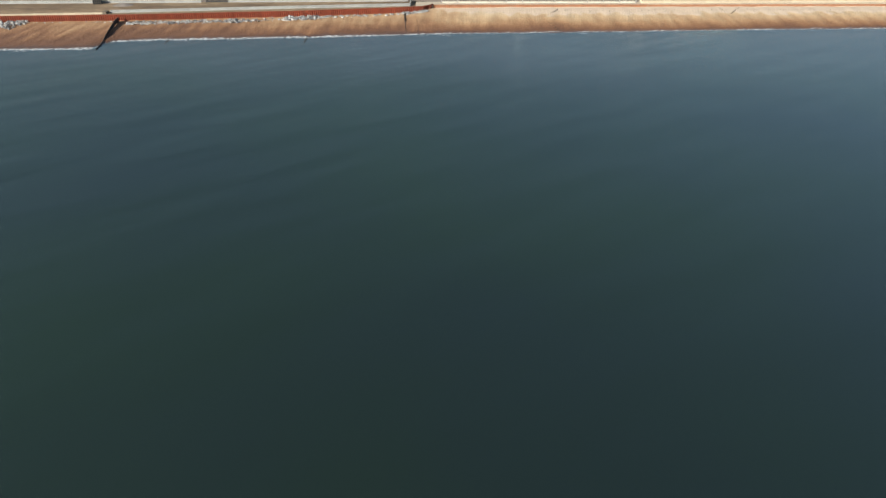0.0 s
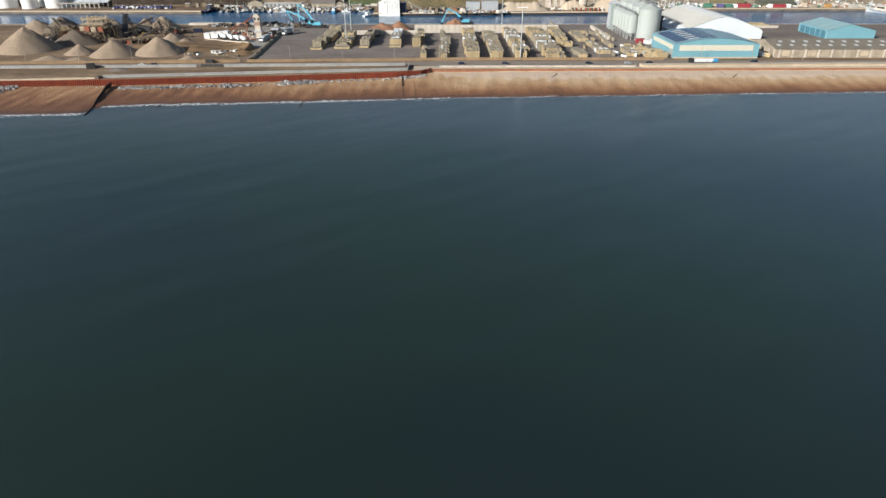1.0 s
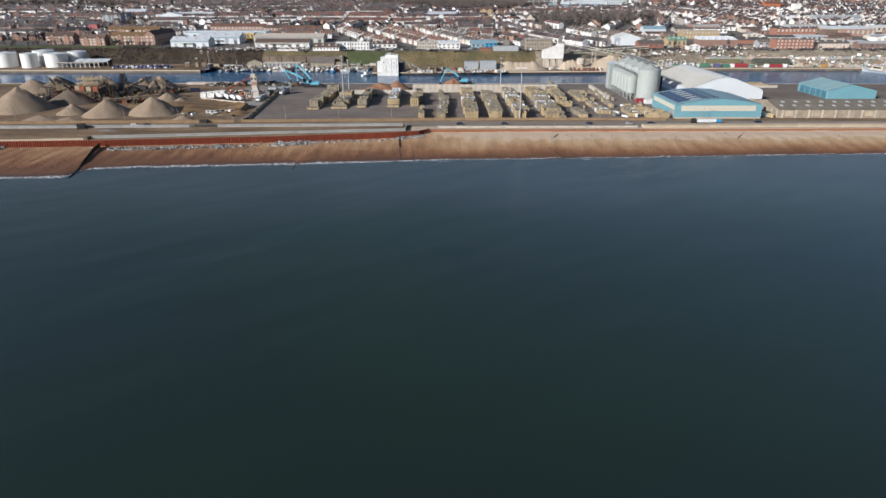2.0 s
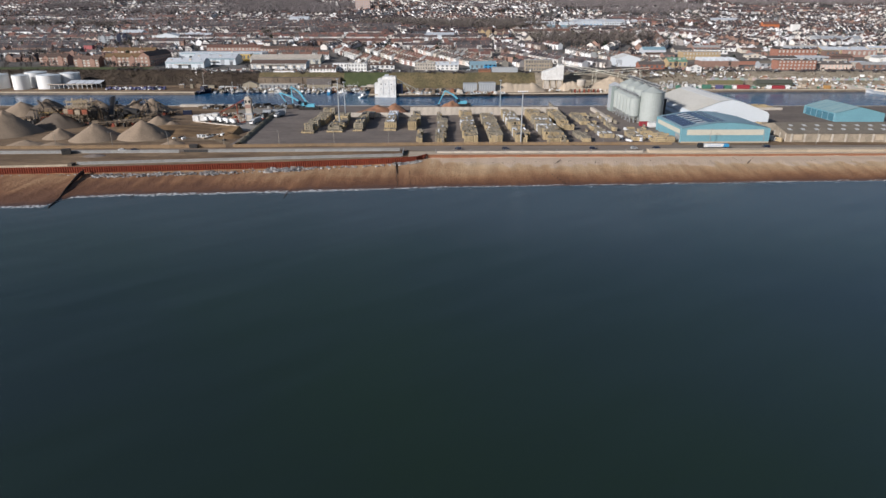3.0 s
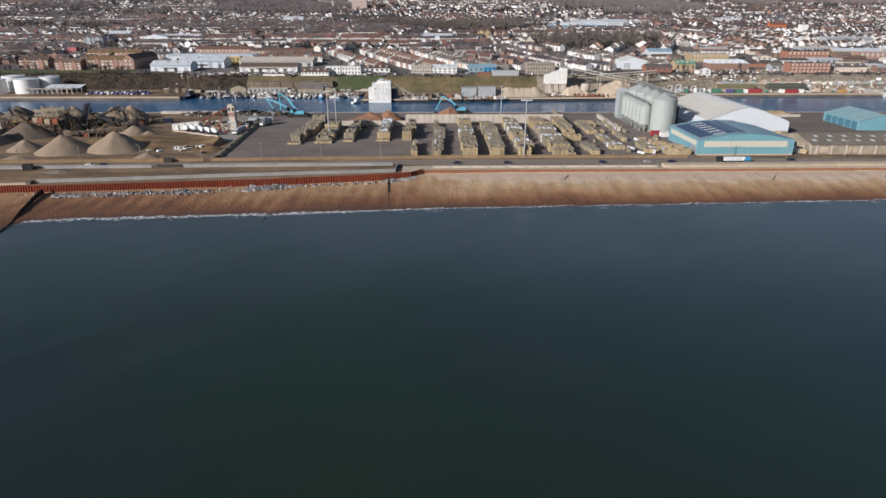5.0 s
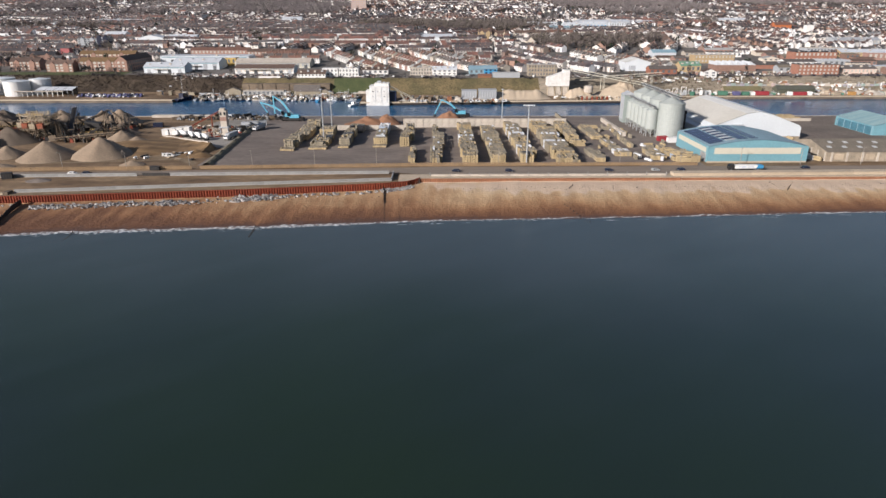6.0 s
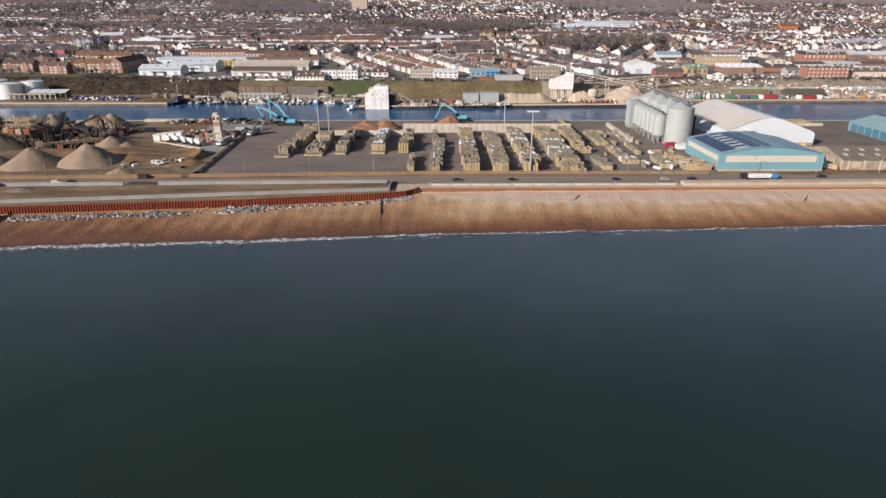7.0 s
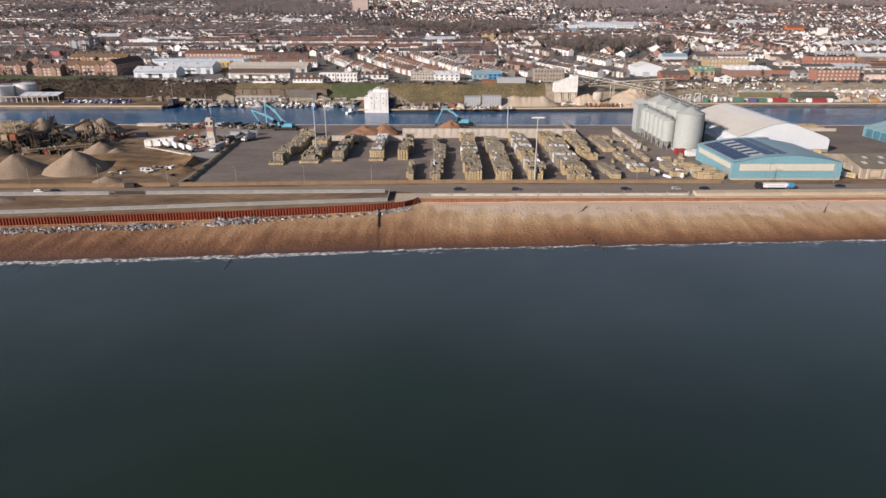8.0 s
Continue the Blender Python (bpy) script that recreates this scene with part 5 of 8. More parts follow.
def lorry(x, y, turn, length, box, cabm, label, high=3.6):
    top = thing("lorry", x, y, LEVEL + 0.05, turn, label, "lorry")
    part("chassis", Mesh().box(-length / 2, length / 2, -1.1, 1.1, 0.8, 1.1), DARKM, top)
    part("trailer", Mesh().box(-length / 2 + 2.9, length / 2, -1.27, 1.27, 1.1, high), box, top)
    cab = part("cab", Mesh().extrude_y([(-length / 2, 0.8), (-length / 2 + 2.3, 0.8), (-length / 2 + 2.3, 3.0), (-length / 2 + 0.6, 2.95), (-length / 2 + 0.05, 2.2)], -1.22, 1.22), cabm, top)
    part("windscreen", Mesh().extrude_y([(-length / 2 - 0.03, 2.2), (-length / 2 + 0.2, 2.2), (-length / 2 + 0.6, 2.8), (-length / 2 + 0.45, 2.9)], -1.1, 1.1), GLASS, cab)
    for xx in (-length / 2 + 1.2, -length / 2 + 4.6, length / 2 - 3.6, length / 2 - 2.4, length / 2 - 1.2):
        for yy in (-1.1, 1.1):
            wh = part("wheel", Mesh().lathe(0, 0, [(0.52, -0.17), (0.52, 0.17)], 12), TYRE, top)
            wh.matrix_basis = pose(xx, yy, 0.52, 90)
            part("rim", Mesh().lathe(0, 0, [(0.28, -0.19), (0.28, 0.19)], 10), GALV, wh)
    return top


big = lorry(142.6, 265.6, 1.0, 16.2, WHITEP, DARKM, "articulated lorry with a white and blue curtain-sided trailer on the road", 2.6)
part("curtain_end", Mesh().extrude_y([(4.6, 1.1), (8.12, 1.1), (8.12, 2.62), (5.6, 2.62)], -1.29, 1.29), BLUEP, big, "blue printed trailer end")
part("lettering", Mesh().box(-3.5, -2.7, -1.3, -1.28, 1.6, 2.1).box(-2.3, 0.4, -1.3, -1.28, 1.6, 2.1).box(0.8, 3.6, -1.3, -1.28, 1.6, 2.1), WRAPB, big, "faded blue bars of lettering")
lorry(-124.9, 346, 81, 14, GREYCLAD, WHITEP, "grey box lorry with a white cab beside the yard")
lorry(-116.2, 375, 74, 12, GREYCLAD, WHITEP, "pale grey tipper lorry at the edge of the yard")
lorry(-125.2, 367, 80, 9, MACHINE, WHITEP, "pale tipper lorry at the edge of the yard")


def car(x, y, z, turn, paint, label, van=False):
    """A hatchback or van, scaled down to fit the camera's view."""
    top = thing("van" if van else "car", x, y, z, turn, label, "van" if van else "car")
    top.scale = (0.85, 0.88, 0.9)
    h = 2.0 if van else 1.45
    out = [(-2.2, 0.3), (2.2, 0.3), (2.25, 0.8), (1.5, 0.95), (0.8, h), (-1.6, h), (-2.2, 1.0)] if not van else [(-2.5, 0.35), (2.5, 0.35), (2.5, 1.1), (1.7, 1.25), (1.2, h), (-2.5, h)]
    part("body", Mesh().extrude_y(out, -0.88, 0.88), paint, top)
    part("windscreen", Mesh().extrude_y([(0.86, h - 0.05), (1.52, 1.0), (1.56, 1.02), (0.9, h)], -0.8, 0.8), GLASS, top)
    part("side_glass", Mesh().box(-1.3, 0.75, -0.9, 0.9, 0.98, h - 0.12), GLASS, top)
    for xx in (-1.35, 1.4):
        for yy in (-0.8, 0.8):
            wh = part("wheel", Mesh().lathe(0, 0, [(0.32, -0.1), (0.32, 0.1)], 10), TYRE, top)
            wh.matrix_basis = pose(xx, yy, 0.32, 90)
            part("rim", Mesh().lathe(0, 0, [(0.18, -0.12), (0.18, 0.12)], 8), GALV, wh)
    return top


for x, y, p, s in ((6, 263, NAVY, "dark blue"), (31, 263.2, NAVY, "black"), (78, 264, NAVY, "black"), (100, 264.5, GALV, "silver"), (112, 265, NAVY, "dark"), (173, 269, NAVY, "dark blue")):
    car(x, y, LEVEL + 0.05, rng.choice((0, 180)), p, s + " car on the coastal road")
car(-171, 258.5, LEVEL + 0.05, 0, WHITEP, "white car on the coastal road")
car(-164.5, 259.0, LEVEL + 0.05, 0, NAVY, "black car on the coastal road")
for x, y, a in ((-143.3, 297, 20), (-141, 296, 15), (-131.5, 301, 70)):
    car(x, y, LEVEL + 0.05, a, WHITEP, "white van parked by the heaps", True)
for i in range(14):
    bulk_box("scrap_steel", rng.uniform(-158, -126), rng.uniform(286, 308), LEVEL, rng.uniform(1.2, 4.5), rng.uniform(0.6, 1.6), rng.uniform(0.4, 1.2), rng.choice((MACHINE, PALESTEEL, CONCPALE, DARKM, WHITEP)), "loose steel section lying on bare ground", "scrap", rng.uniform(0, 90))
bulk_box("skip", -136.5, 267, LEVEL, 4.2, 2.0, 1.8, DARKM, "dark steel skip beside the road", "skip", 3)
bulk_box("plant_trailer", -196, 251, LEVEL, 4, 3, 2.6, DARKM, "dark machine parked between the flood walls", "machine", 20)
heap(-180, 247, 4.2, 1.2, TARMAC, "dark spread heap of road planings", 1.4, 30)


# ---- silos ----
def silo(x, y, r, h, cone, label, hopper=False):
    top = thing("grain_silo", x, y, LEVEL, rng.uniform(0, 40), label, "silo", "grain silos")
    base = 4.5 if hopper else 0.4
    prof = []
    n = int((h - base) / 1.1)
    for i in range(n + 1):
        z = base + (h - base) * i / n
        prof += [(r, z), (r * 1.004 + 0.02, z + 0.08)]
    drum = part("drum", Mesh().lathe(0, 0, prof, 36), SILO, top, smooth=False)
    part("roof", Mesh().lathe(0, 0, [(r * 1.03, h), (r * 1.03, h + 0.12), (0.6, h + cone), (0.6, h + cone + 0.5)], 36), SILO, top)
    if hopper:
        part("hopper", Mesh().lathe(0, 0, [(0.4, 1.2), (r, base)], 24), SILO, top)
        for k in range(8):
            a = 2 * math.pi * k / 8
            part("leg", Mesh().box(-0.14, 0.14, -0.14, 0.14, 0, base + 0.3).data("leg", GALV), None, top).matrix_basis = pose(r * math.cos(a), r * math.sin(a), 0)
    else:
        part("plinth", Mesh().lathe(0, 0, [(r * 1.05, 0), (r * 1.05, 0.4)], 36), CONCPALE, top)
    lad = Mesh().beam((r + 0.2, -0.25, 0.5), (r + 0.2, -0.25, h), 0.08).beam((r + 0.2, 0.25, 0.5), (r + 0.2, 0.25, h), 0.08)
    for i in range(int(h / 0.8)):
        lad.beam((r + 0.2, -0.25, 0.8 + 0.8 * i), (r + 0.2, 0.25, 0.8 + 0.8 * i), 0.06)
    part("ladder", lad, GALV, drum)
    return top


for i, y in enumerate((350, 367.5, 385, 402.5)):
    silo(134.8, y, 7.4, 20.0, 3.4, "large ribbed pale steel grain silo with a conical roof")
for i in range(6):
    silo(124.6, 353 + 8.0 * i, 3.5, 15.5, 1.6, "slim pale steel hopper silo on legs", True)
conveyor((134.8, 338, 28.8), (134.8, 410, 28.8), 1.6, "steel gantry conveyor over the silo roofs", GALV, 0)
conveyor((124.6, 348, 22.4), (124.6, 408, 22.4), 1.2, "steel gantry conveyor over the slim silos", GALV, 0)
# dark upright box added to fit a dark mark beside the silo
lift = thing("bucket_elevator", 143.6, 352, LEVEL, 0, "dark upright box beside the front silo", "elevator")
part("casing", Mesh().box(-0.9, 0.9, -0.7, 0.7, 0, 13.5), DARKM, lift)
part("top_housing", Mesh().box(-1.1, 1.1, -0.9, 0.9, 13.5, 15.2), DARKM, lift)
elev = thing("intake_building", 124.3, 406, LEVEL, 0, "pale green clad grain intake building", "building")
part("wall", Mesh().box(-3, 5, -4, 5, 0, 18), INTAKE, elev)
part("roof", Mesh().extrude_y([(-3.3, 18), (5.3, 18), (1, 20.2)], -4.4, 5.4), GREYCLAD, elev)
part("side_panel", Mesh().box(-3.1, -3.0, -3.5, 4.5, 2, 17), GREYCLAD, elev)
legs = thing("elevator_tower", 129, 418, LEVEL, 0, "open steel elevator tower behind the silos", "tower")
tw = Mesh()
for sx in (-1.5, 1.5):
    for sy in (-1.5, 1.5):
        tw.beam((sx, sy, 0), (sx, sy, 33), 0.16)
for k in range(11):
    z = 3 * k
    tw.beam((-1.5, -1.5, z), (1.5, -1.5, z + 3), 0.1).beam((1.5, -1.5, z), (1.5, 1.5, z + 3), 0.1).beam((-1.5, 1.5, z), (-1.5, -1.5, z + 3), 0.1)
part("frame", tw, MACHINE, legs)
part("head", Mesh().box(-1.8, 1.8, -1.8, 1.8, 33, 35.5), GREYCLAD, legs)
for i, (x, y, m) in enumerate(((136, 336, WHITEP), (142, 334, WHITEP), (127, 338, REDP), (131, 333, WHITEP))):
    bulk_box("tank_trailer" if m is REDP else "site_cabin", x, y, LEVEL, 5.5, 2.6, 2.7, m, "red painted bin at the silo foot" if m is REDP else "white cabin at the foot of the silos", "bin" if m is REDP else "cabin", 8)
slope = Mesh().box(108, 110, 352, 408, LEVEL, 7.4)
setting("yard_wall_east", slope, CONCPALE, "pale concrete wall between the yard and silos", "wall")


# ---- sheds ----
def portal_shed(name, x0, x1, y0, y1, outline, roof_from, wallm, roofm, label, turn=0):
    """A long shed: an outline in x and z drawn out in y; the roof sheets sit on it."""
    top = thing(name, x0, y0, LEVEL, turn, label, "shed")
    w, d = x1 - x0, y1 - y0
    part("wall", Mesh().extrude_y(outline, 0, d), wallm, top)
    roof = [p for p in outline[roof_from:]]
    pairs = list(zip(roof, roof[1:]))
    for (xa, za), (xb, zb) in pairs:
        m = Mesh().ribbed((xb, zb + 0.03), (xa, za + 0.03), "y", -0.35, d + 0.35, 2.5)
        part("roof_slope", m, roofm[pairs.index(((xa, za), (xb, zb)))] if isinstance(roofm, list) else roofm, top)
    return top


# white grain shed with a many-sided roof
W = 52.0
gable = [(0, 0), (W, 0), (W, 6.6), (W * 0.965, 8.2), (W * 0.63, 14.7), (W * 0.5, 15.9), (W * 0.37, 14.7), (W * 0.035, 8.2), (0, 6.6)]
# the west slopes are cream and tan, the other slopes white
white = portal_shed("grain_shed", 157.5, 209.5, 343, 420, gable, 2, SHEDW, [SHEDW, SHEDW, SHEDW, SHEDROOF, SHEDTAN, SHEDW], "large white portal shed with a cream faceted roof")
for i in range(15):
    part("ridge_vent", Mesh().box(W * 0.5 - 0.4, W * 0.5 + 0.4, 4 + 5 * i, 5.0 + 5 * i, 15.7, 16.15), GREYCLAD, white)
    part("slope_vent", Mesh().box(W * 0.38 - 0.3, W * 0.38 + 0.3, 5 + 5 * i, 5.8 + 5 * i, 14.6, 15.0), SHEDROOF, white)
part("lower_wall", Mesh().box(0.2, W - 0.2, -0.12, -0.02, 0, 1.7), WEATHERED, white, "bare concrete lower wall")
part("canopy", Mesh().box(10.5, 17.5, -1.6, 0, 8.2, 8.5).box(10.6, 10.8, -1.5, -1.3, 0, 8.2), GREYCLAD, white)
part("door", Mesh().box(6, 12, -0.2, -0.1, 0, 5.2), GREYCLAD, white)
part("lean_to", Mesh().extrude_y([(-3.2, 0), (-0.05, 0), (-0.05, 5.6), (-3.2, 4.8)], 3, 76), SHEDW, white)
part("lean_to_roof", Mesh().ribbed((-3.6, 4.78), (-0.05, 5.7), "y", 2.7, 76.3, 2.5), SHEDW, white)

# blue warehouse with an arched roof, solar panels and cream bands
W, D = 49.5, 43.0
arch = [(0, 0), (W, 0)] + [(W * (1 - s), 8.0 + 3.2 * math.sin(math.pi * s)) for s in [i / 16 for i in range(17)]]
blue = portal_shed("warehouse", 131.0, 180.5, 281.8, 281.8 + D, arch, 2, TEAL, TEALROOF, "teal blue metal warehouse with a shallow arched roof", 0.4)
part("band", Mesh().box(3, W - 3.5, -0.1, -0.02, 4.3, 7.4), CREAM, blue, "cream translucent cladding band")
part("band", Mesh().box(-0.1, -0.02, 2.5, D - 3, 4.6, 7.0), CREAM, blue, "cream translucent cladding band")
part("plinth", Mesh().box(-0.15, W + 0.15, -0.18, -0.04, 0, 0.7), CONCWARM, blue)
part("door", Mesh().box(-0.12, -0.03, 2, 9, 0.1, 4.2), GALV, blue)
for i in range(25):
    xx = i * W / 24
    part("rib", Mesh().box(xx - 0.07, xx + 0.07, -0.09, 0.0, 0.7, 8.0 + 3.2 * math.sin(math.pi * i / 24)), TEAL, blue)


def arch_z(x):
    return 8.0 + 3.2 * math.sin(math.pi * x / W) + 0.3


def roof_patch(xa, xb, ya, yb, lift):
    m = Mesh()
    n = 6
    for i in range(n):
        a, b = xa + (xb - xa) * i / n, xa + (xb - xa) * (i + 1) / n
        m.face([(a, ya, arch_z(a) + lift), (b, ya, arch_z(b) + lift), (b, yb, arch_z(b) + lift), (a, yb, arch_z(a) + lift)])
    m.face([(xa, ya, arch_z(xa)), (xb, ya, arch_z(xb)), (xb, ya, arch_z(xb) + lift), (xa, ya, arch_z(xa) + lift)])
    return m


for xa, xb in ((1.5, 8.5), (15.5, 20.5), (21.5, 25.5)):
    for k in range(6):
        part("solar_panel", roof_patch(xa, xb, 3.5 + 6 * k, 9.2 + 6 * k, 0.12), SOLAR, blue, "dark blue solar panel")
for k in range(6):
    part("solar_panel", roof_patch(9, 15, 6.8 + 6 * k, 9.2 + 6 * k, 0.12), SOLAR, blue, "dark blue solar panel")
    part("rooflight", roof_patch(9.5, 14.8, 4 + 6 * k, 6.4 + 6 * k, 0.08), SKYL, blue, "pale translucent rooflight")

# long grey shed by the road
top = portal_shed("grey_shed", 191.5, 300, 284, 318, [(0, 0), (108, 0), (108, 4.8), (0, 4.8)], 9, WEATHERED, ASBEST, "long low sandy concrete shed with a brown asbestos roof")
for (ya, za, yb, zb) in ((-0.4, 4.7, 17, 8.2), (17, 8.2, 34.4, 4.7)):
    m = Mesh().ribbed((ya, za), (yb, zb), "x", -0.4, 108.4, 3.0)
    part("roof", m, ASBEST, top)
gab = Mesh()
gab.face([(-0.05, 0, 4.6), (-0.05, 17, 8.15), (-0.05, 34, 4.6)])
part("gable", gab, WEATHERED, top)
for i in range(6):
    part("pier", Mesh().box(-0.3, -0.06, 1 + 6.2 * i, 1.8 + 6.2 * i, 0, 4.4), CONCPALE, top)
part("doorway", Mesh().box(-0.12, -0.05, 14, 18, 0, 3.6), DARKM, top)
for i in range(14):
    part("pilaster", Mesh().box(2 + 7.7 * i, 3.0 + 7.7 * i, -0.25, 0, 0, 4.7), CONCPALE, top)
    if i % 3 != 1:
        part("shutter", Mesh().box(4 + 7.7 * i, 8.6 + 7.7 * i, -0.1, -0.02, 1.0, 3.9), WEATHERED if i % 2 else CONCWARM, top)
    for k in range(2):
        s = 0.3 + 0.35 * k
        z = 4.7 + 3.5 * s
        rl = Mesh()
        x0 = 3 + 7.7 * i + (3.5 if k else 0)
        rl.face([(x0, 17 * s, z + 0.2), (x0 + 2.2, 17 * s, z + 0.2), (x0 + 2.2, 17 * s + 2.4, z + 0.2 + 0.5), (x0, 17 * s + 2.4, z + 0.2 + 0.5)])
        rl.face([(x0, 17 * s, z), (x0 + 2.2, 17 * s, z), (x0 + 2.2, 17 * s, z + 0.2), (x0, 17 * s, z + 0.2)])
        part("rooflight", rl, SKYL, top, "pale translucent rooflight")

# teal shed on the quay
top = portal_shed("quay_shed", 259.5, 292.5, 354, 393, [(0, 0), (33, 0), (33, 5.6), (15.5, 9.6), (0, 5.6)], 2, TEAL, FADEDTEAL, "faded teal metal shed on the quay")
for i in range(6):
    part("column", Mesh().box(-0.25, 0.0, 1 + 7.0 * i, 1.4 + 7.0 * i, 0, 5.6), TEALROOF, top)
# shade of the recessed wall bays, put on as a darker teal sheet
part("open_bay", Mesh().box(-0.1, -0.03, 2, 37, 0.2, 4.9), mat("shaded_teal", (0.07, 0.19, 0.25), rough=0.7), top, "recessed wall bays in a darker, shaded teal")
for i in range(30):
    x, y = 194 + 5.8 * (i % 10) + rng.uniform(-1, 1), 412 + 6 * (i // 10)
    ob = tagged(part("timber_pack", pack("y", 2), None), "pack of yellow timber on the quay", "timber pack", "packs on the quay")
    ob.matrix_basis = pose(x, y, LEVEL + 0.05, 0, 0, 90)
qw = Mesh().box(193, 252, 408, 409, LEVEL, 6.8)
setting("quay_wall_low", qw, CONCPALE, "low pale block wall on the quay", "wall")
for x, y, m in ((186.5, 287, "w"), (187.5, 292, "w"), (189, 284, "y"), (184, 303, "y"), (188, 308, "y"), (184, 334, "y"), (190, 336, "y"), (196, 337, "g"), (203, 337, "y")):
    ob = tagged(part("timber_pack", pack(m, 2), None), "wrapped white bundle by the warehouse" if m == "w" else "pack of timber between the sheds", "timber pack", "packs between the sheds")
    ob.matrix_basis = pose(x, y, LEVEL + 0.05, 0, 0, 20)


for i in range(22):
    x, y, k = 118.5 + 3.6 * (i % 3) + rng.uniform(-0.5, 0.5), 283 + 3.4 * (i // 3), rng.choice("yyyyyg")
    ob = tagged(part("timber_pack", pack(k, rng.choice((2, 2, 3))), None), "stacked pallet of yellow timber beside the warehouse", "timber pack", "packs beside the warehouse")
    ob.matrix_basis = pose(x + 2.6, y, LEVEL + 0.08, 0, 0, 90)
for x, y in ((104.5, 284), (107, 287.5), (110, 285), (101, 291), (112.5, 290)):
    ob = tagged(part("timber_pack", pack("w", rng.choice((1, 2))), None), "white wrapped bundle near the yard mouth", "timber pack", "packs beside the warehouse")
    ob.matrix_basis = pose(x, y, LEVEL + 0.08, 0, 0, rng.choice((0, 90, 30)))


# ---- cranes ----
def handler(x, y, turn, tip, end, label, second=None):
    """A harbour material handler: tracked base, cab, boom and stick in the x-z plane of the machine."""
    top = thing("harbour_crane", x, y, LEVEL, turn, label, "crane")
    part("undercarriage", Mesh().box(-3.5, 3.5, -2.4, -1.3, 0, 1.2).box(-3.5, 3.5, 1.3, 2.4, 0, 1.2).box(-2.5, 2.5, -1.4, 1.4, 0.7, 1.8), DARKM, top)
    part("portal", Mesh().box(-7.5, 7.5, -3.2, -2.4, 1.0, 1.9).box(-7.5, 7.5, 2.4, 3.2, 1.0, 1.9).box(-7.4, -6.2, -3.2, 3.2, 0, 1.3).box(6.2, 7.4, -3.2, 3.2, 0, 1.3).box(-4.6, -4.0, -3.0, 3.0, 0, 2.2).box(4.0, 4.6, -3.0, 3.0, 0, 2.2), DARKM, top)
    house = part("house", Mesh().box(-2.2, 4.2, -1.7, 1.7, 2.0, 4.2).box(2.4, 4.4, -1.9, 1.9, 1.9, 3.6), CRANEB, top)
    part("cab", Mesh().box(-3.4, -1.4, -2.2, -0.4, 3.4, 5.8), GLASS, house)
    mid = ((tip[0] * 0.45 - 1), 0, tip[1] * 0.78)
    part("boom", Mesh().beam((-0.6, 0, 3.5), mid, 0.85, 1.2).beam(mid, (tip[0], 0, tip[1]), 0.65, 0.85), CRANEB, top)
    stick = part("stick", Mesh().beam((tip[0], 0, tip[1]), (end[0], 0, end[1]), 0.5, 0.65), CRANEB, top)
    part("ram", Mesh().beam((1.2, 0, 3.8), ((mid[0] + tip[0]) / 2 + 0.4, 0, (mid[2] + tip[1]) / 2 - 0.8), 0.35), GALV, top)
    part("grab", Mesh().lathe(end[0], 0, [(0.3, end[1]), (1.1, end[1] - 1.2), (0.5, end[1] - 2.4)], 10), DARKM, stick)
    return top


handler(-102.5, 411, 0, (-12.5, 16.6), (-12.0, 4.5), "bright blue harbour crane with its boom raised")
handler(-108, 417, 0, (-17.5, 11.5), (-13.2, 4.6), "bright blue harbour crane with a curved low boom")
handler(12, 428, 0, (-12.5, 11.8), (-17.5, 1.8), "bright blue harbour crane reaching over the quay")
for i in range(16):
    bulk_box("quay_bin", -178 + 5 * i + rng.uniform(-1, 1), 419 + rng.uniform(-4, 5), LEVEL, rng.uniform(3, 6), 2.5, rng.uniform(1.5, 3), rng.choice((MACHINE, DARKM, CONCPALE, GREYCLAD)), "mixed steel bin stored on the quay", "bin", rng.uniform(0, 60))


# ---- far quay ----
def tank(x, y, r, h):
    top = thing("oil_tank", x, y, 5.3, rng.uniform(0, 90), "white painted steel storage tank on the far quay", "tank", "storage tanks")
    shell = part("shell", Mesh().lathe(0, 0, [(r, 0), (r, h * 0.33), (r * 1.006, h * 0.335), (r * 1.006, h * 0.345), (r, h * 0.35), (r, h * 0.66), (r * 1.006, h * 0.665), (r * 1.006, h * 0.68), (r, h * 0.685), (r, h)], 36), WHITEP, top)
    lid = part("roof", Mesh().lathe(0, 0, [(r * 1.01, h), (r * 1.01, h + 0.15), (0.3, h + 1.3)], 36), SHEDW, top)
    rail = Mesh().lathe(0, 0, [(r - 0.05, h + 1.05), (r + 0.05, h + 1.05), (r + 0.05, h + 1.15), (r - 0.05, h + 1.15), (r - 0.05, h + 1.05)], 36, 0, False)
    part("rail", rail, GALV, lid)
    st = Mesh()
    for k in range(24):
        a = k / 24 * 2.2
        st.box(r * math.cos(a) * 1.06 - 0.4, r * math.cos(a) * 1.06 + 0.4, r * math.sin(a) * 1.06 - 0.4, r * math.sin(a) * 1.06 + 0.4, h * k / 24, h * k / 24 + 0.15)
    part("stair", st, GALV, shell)


for x, y, r, h in ((-398, 541, 7.3, 12.6), (-376.5, 549, 10.3, 12.2), (-424, 548, 9.0, 12.8), (-396, 562, 9.5, 13.6), (-363, 562, 8.5, 12.8), (-448, 545, 10, 12.6)):
    tank(x, y, r, h)

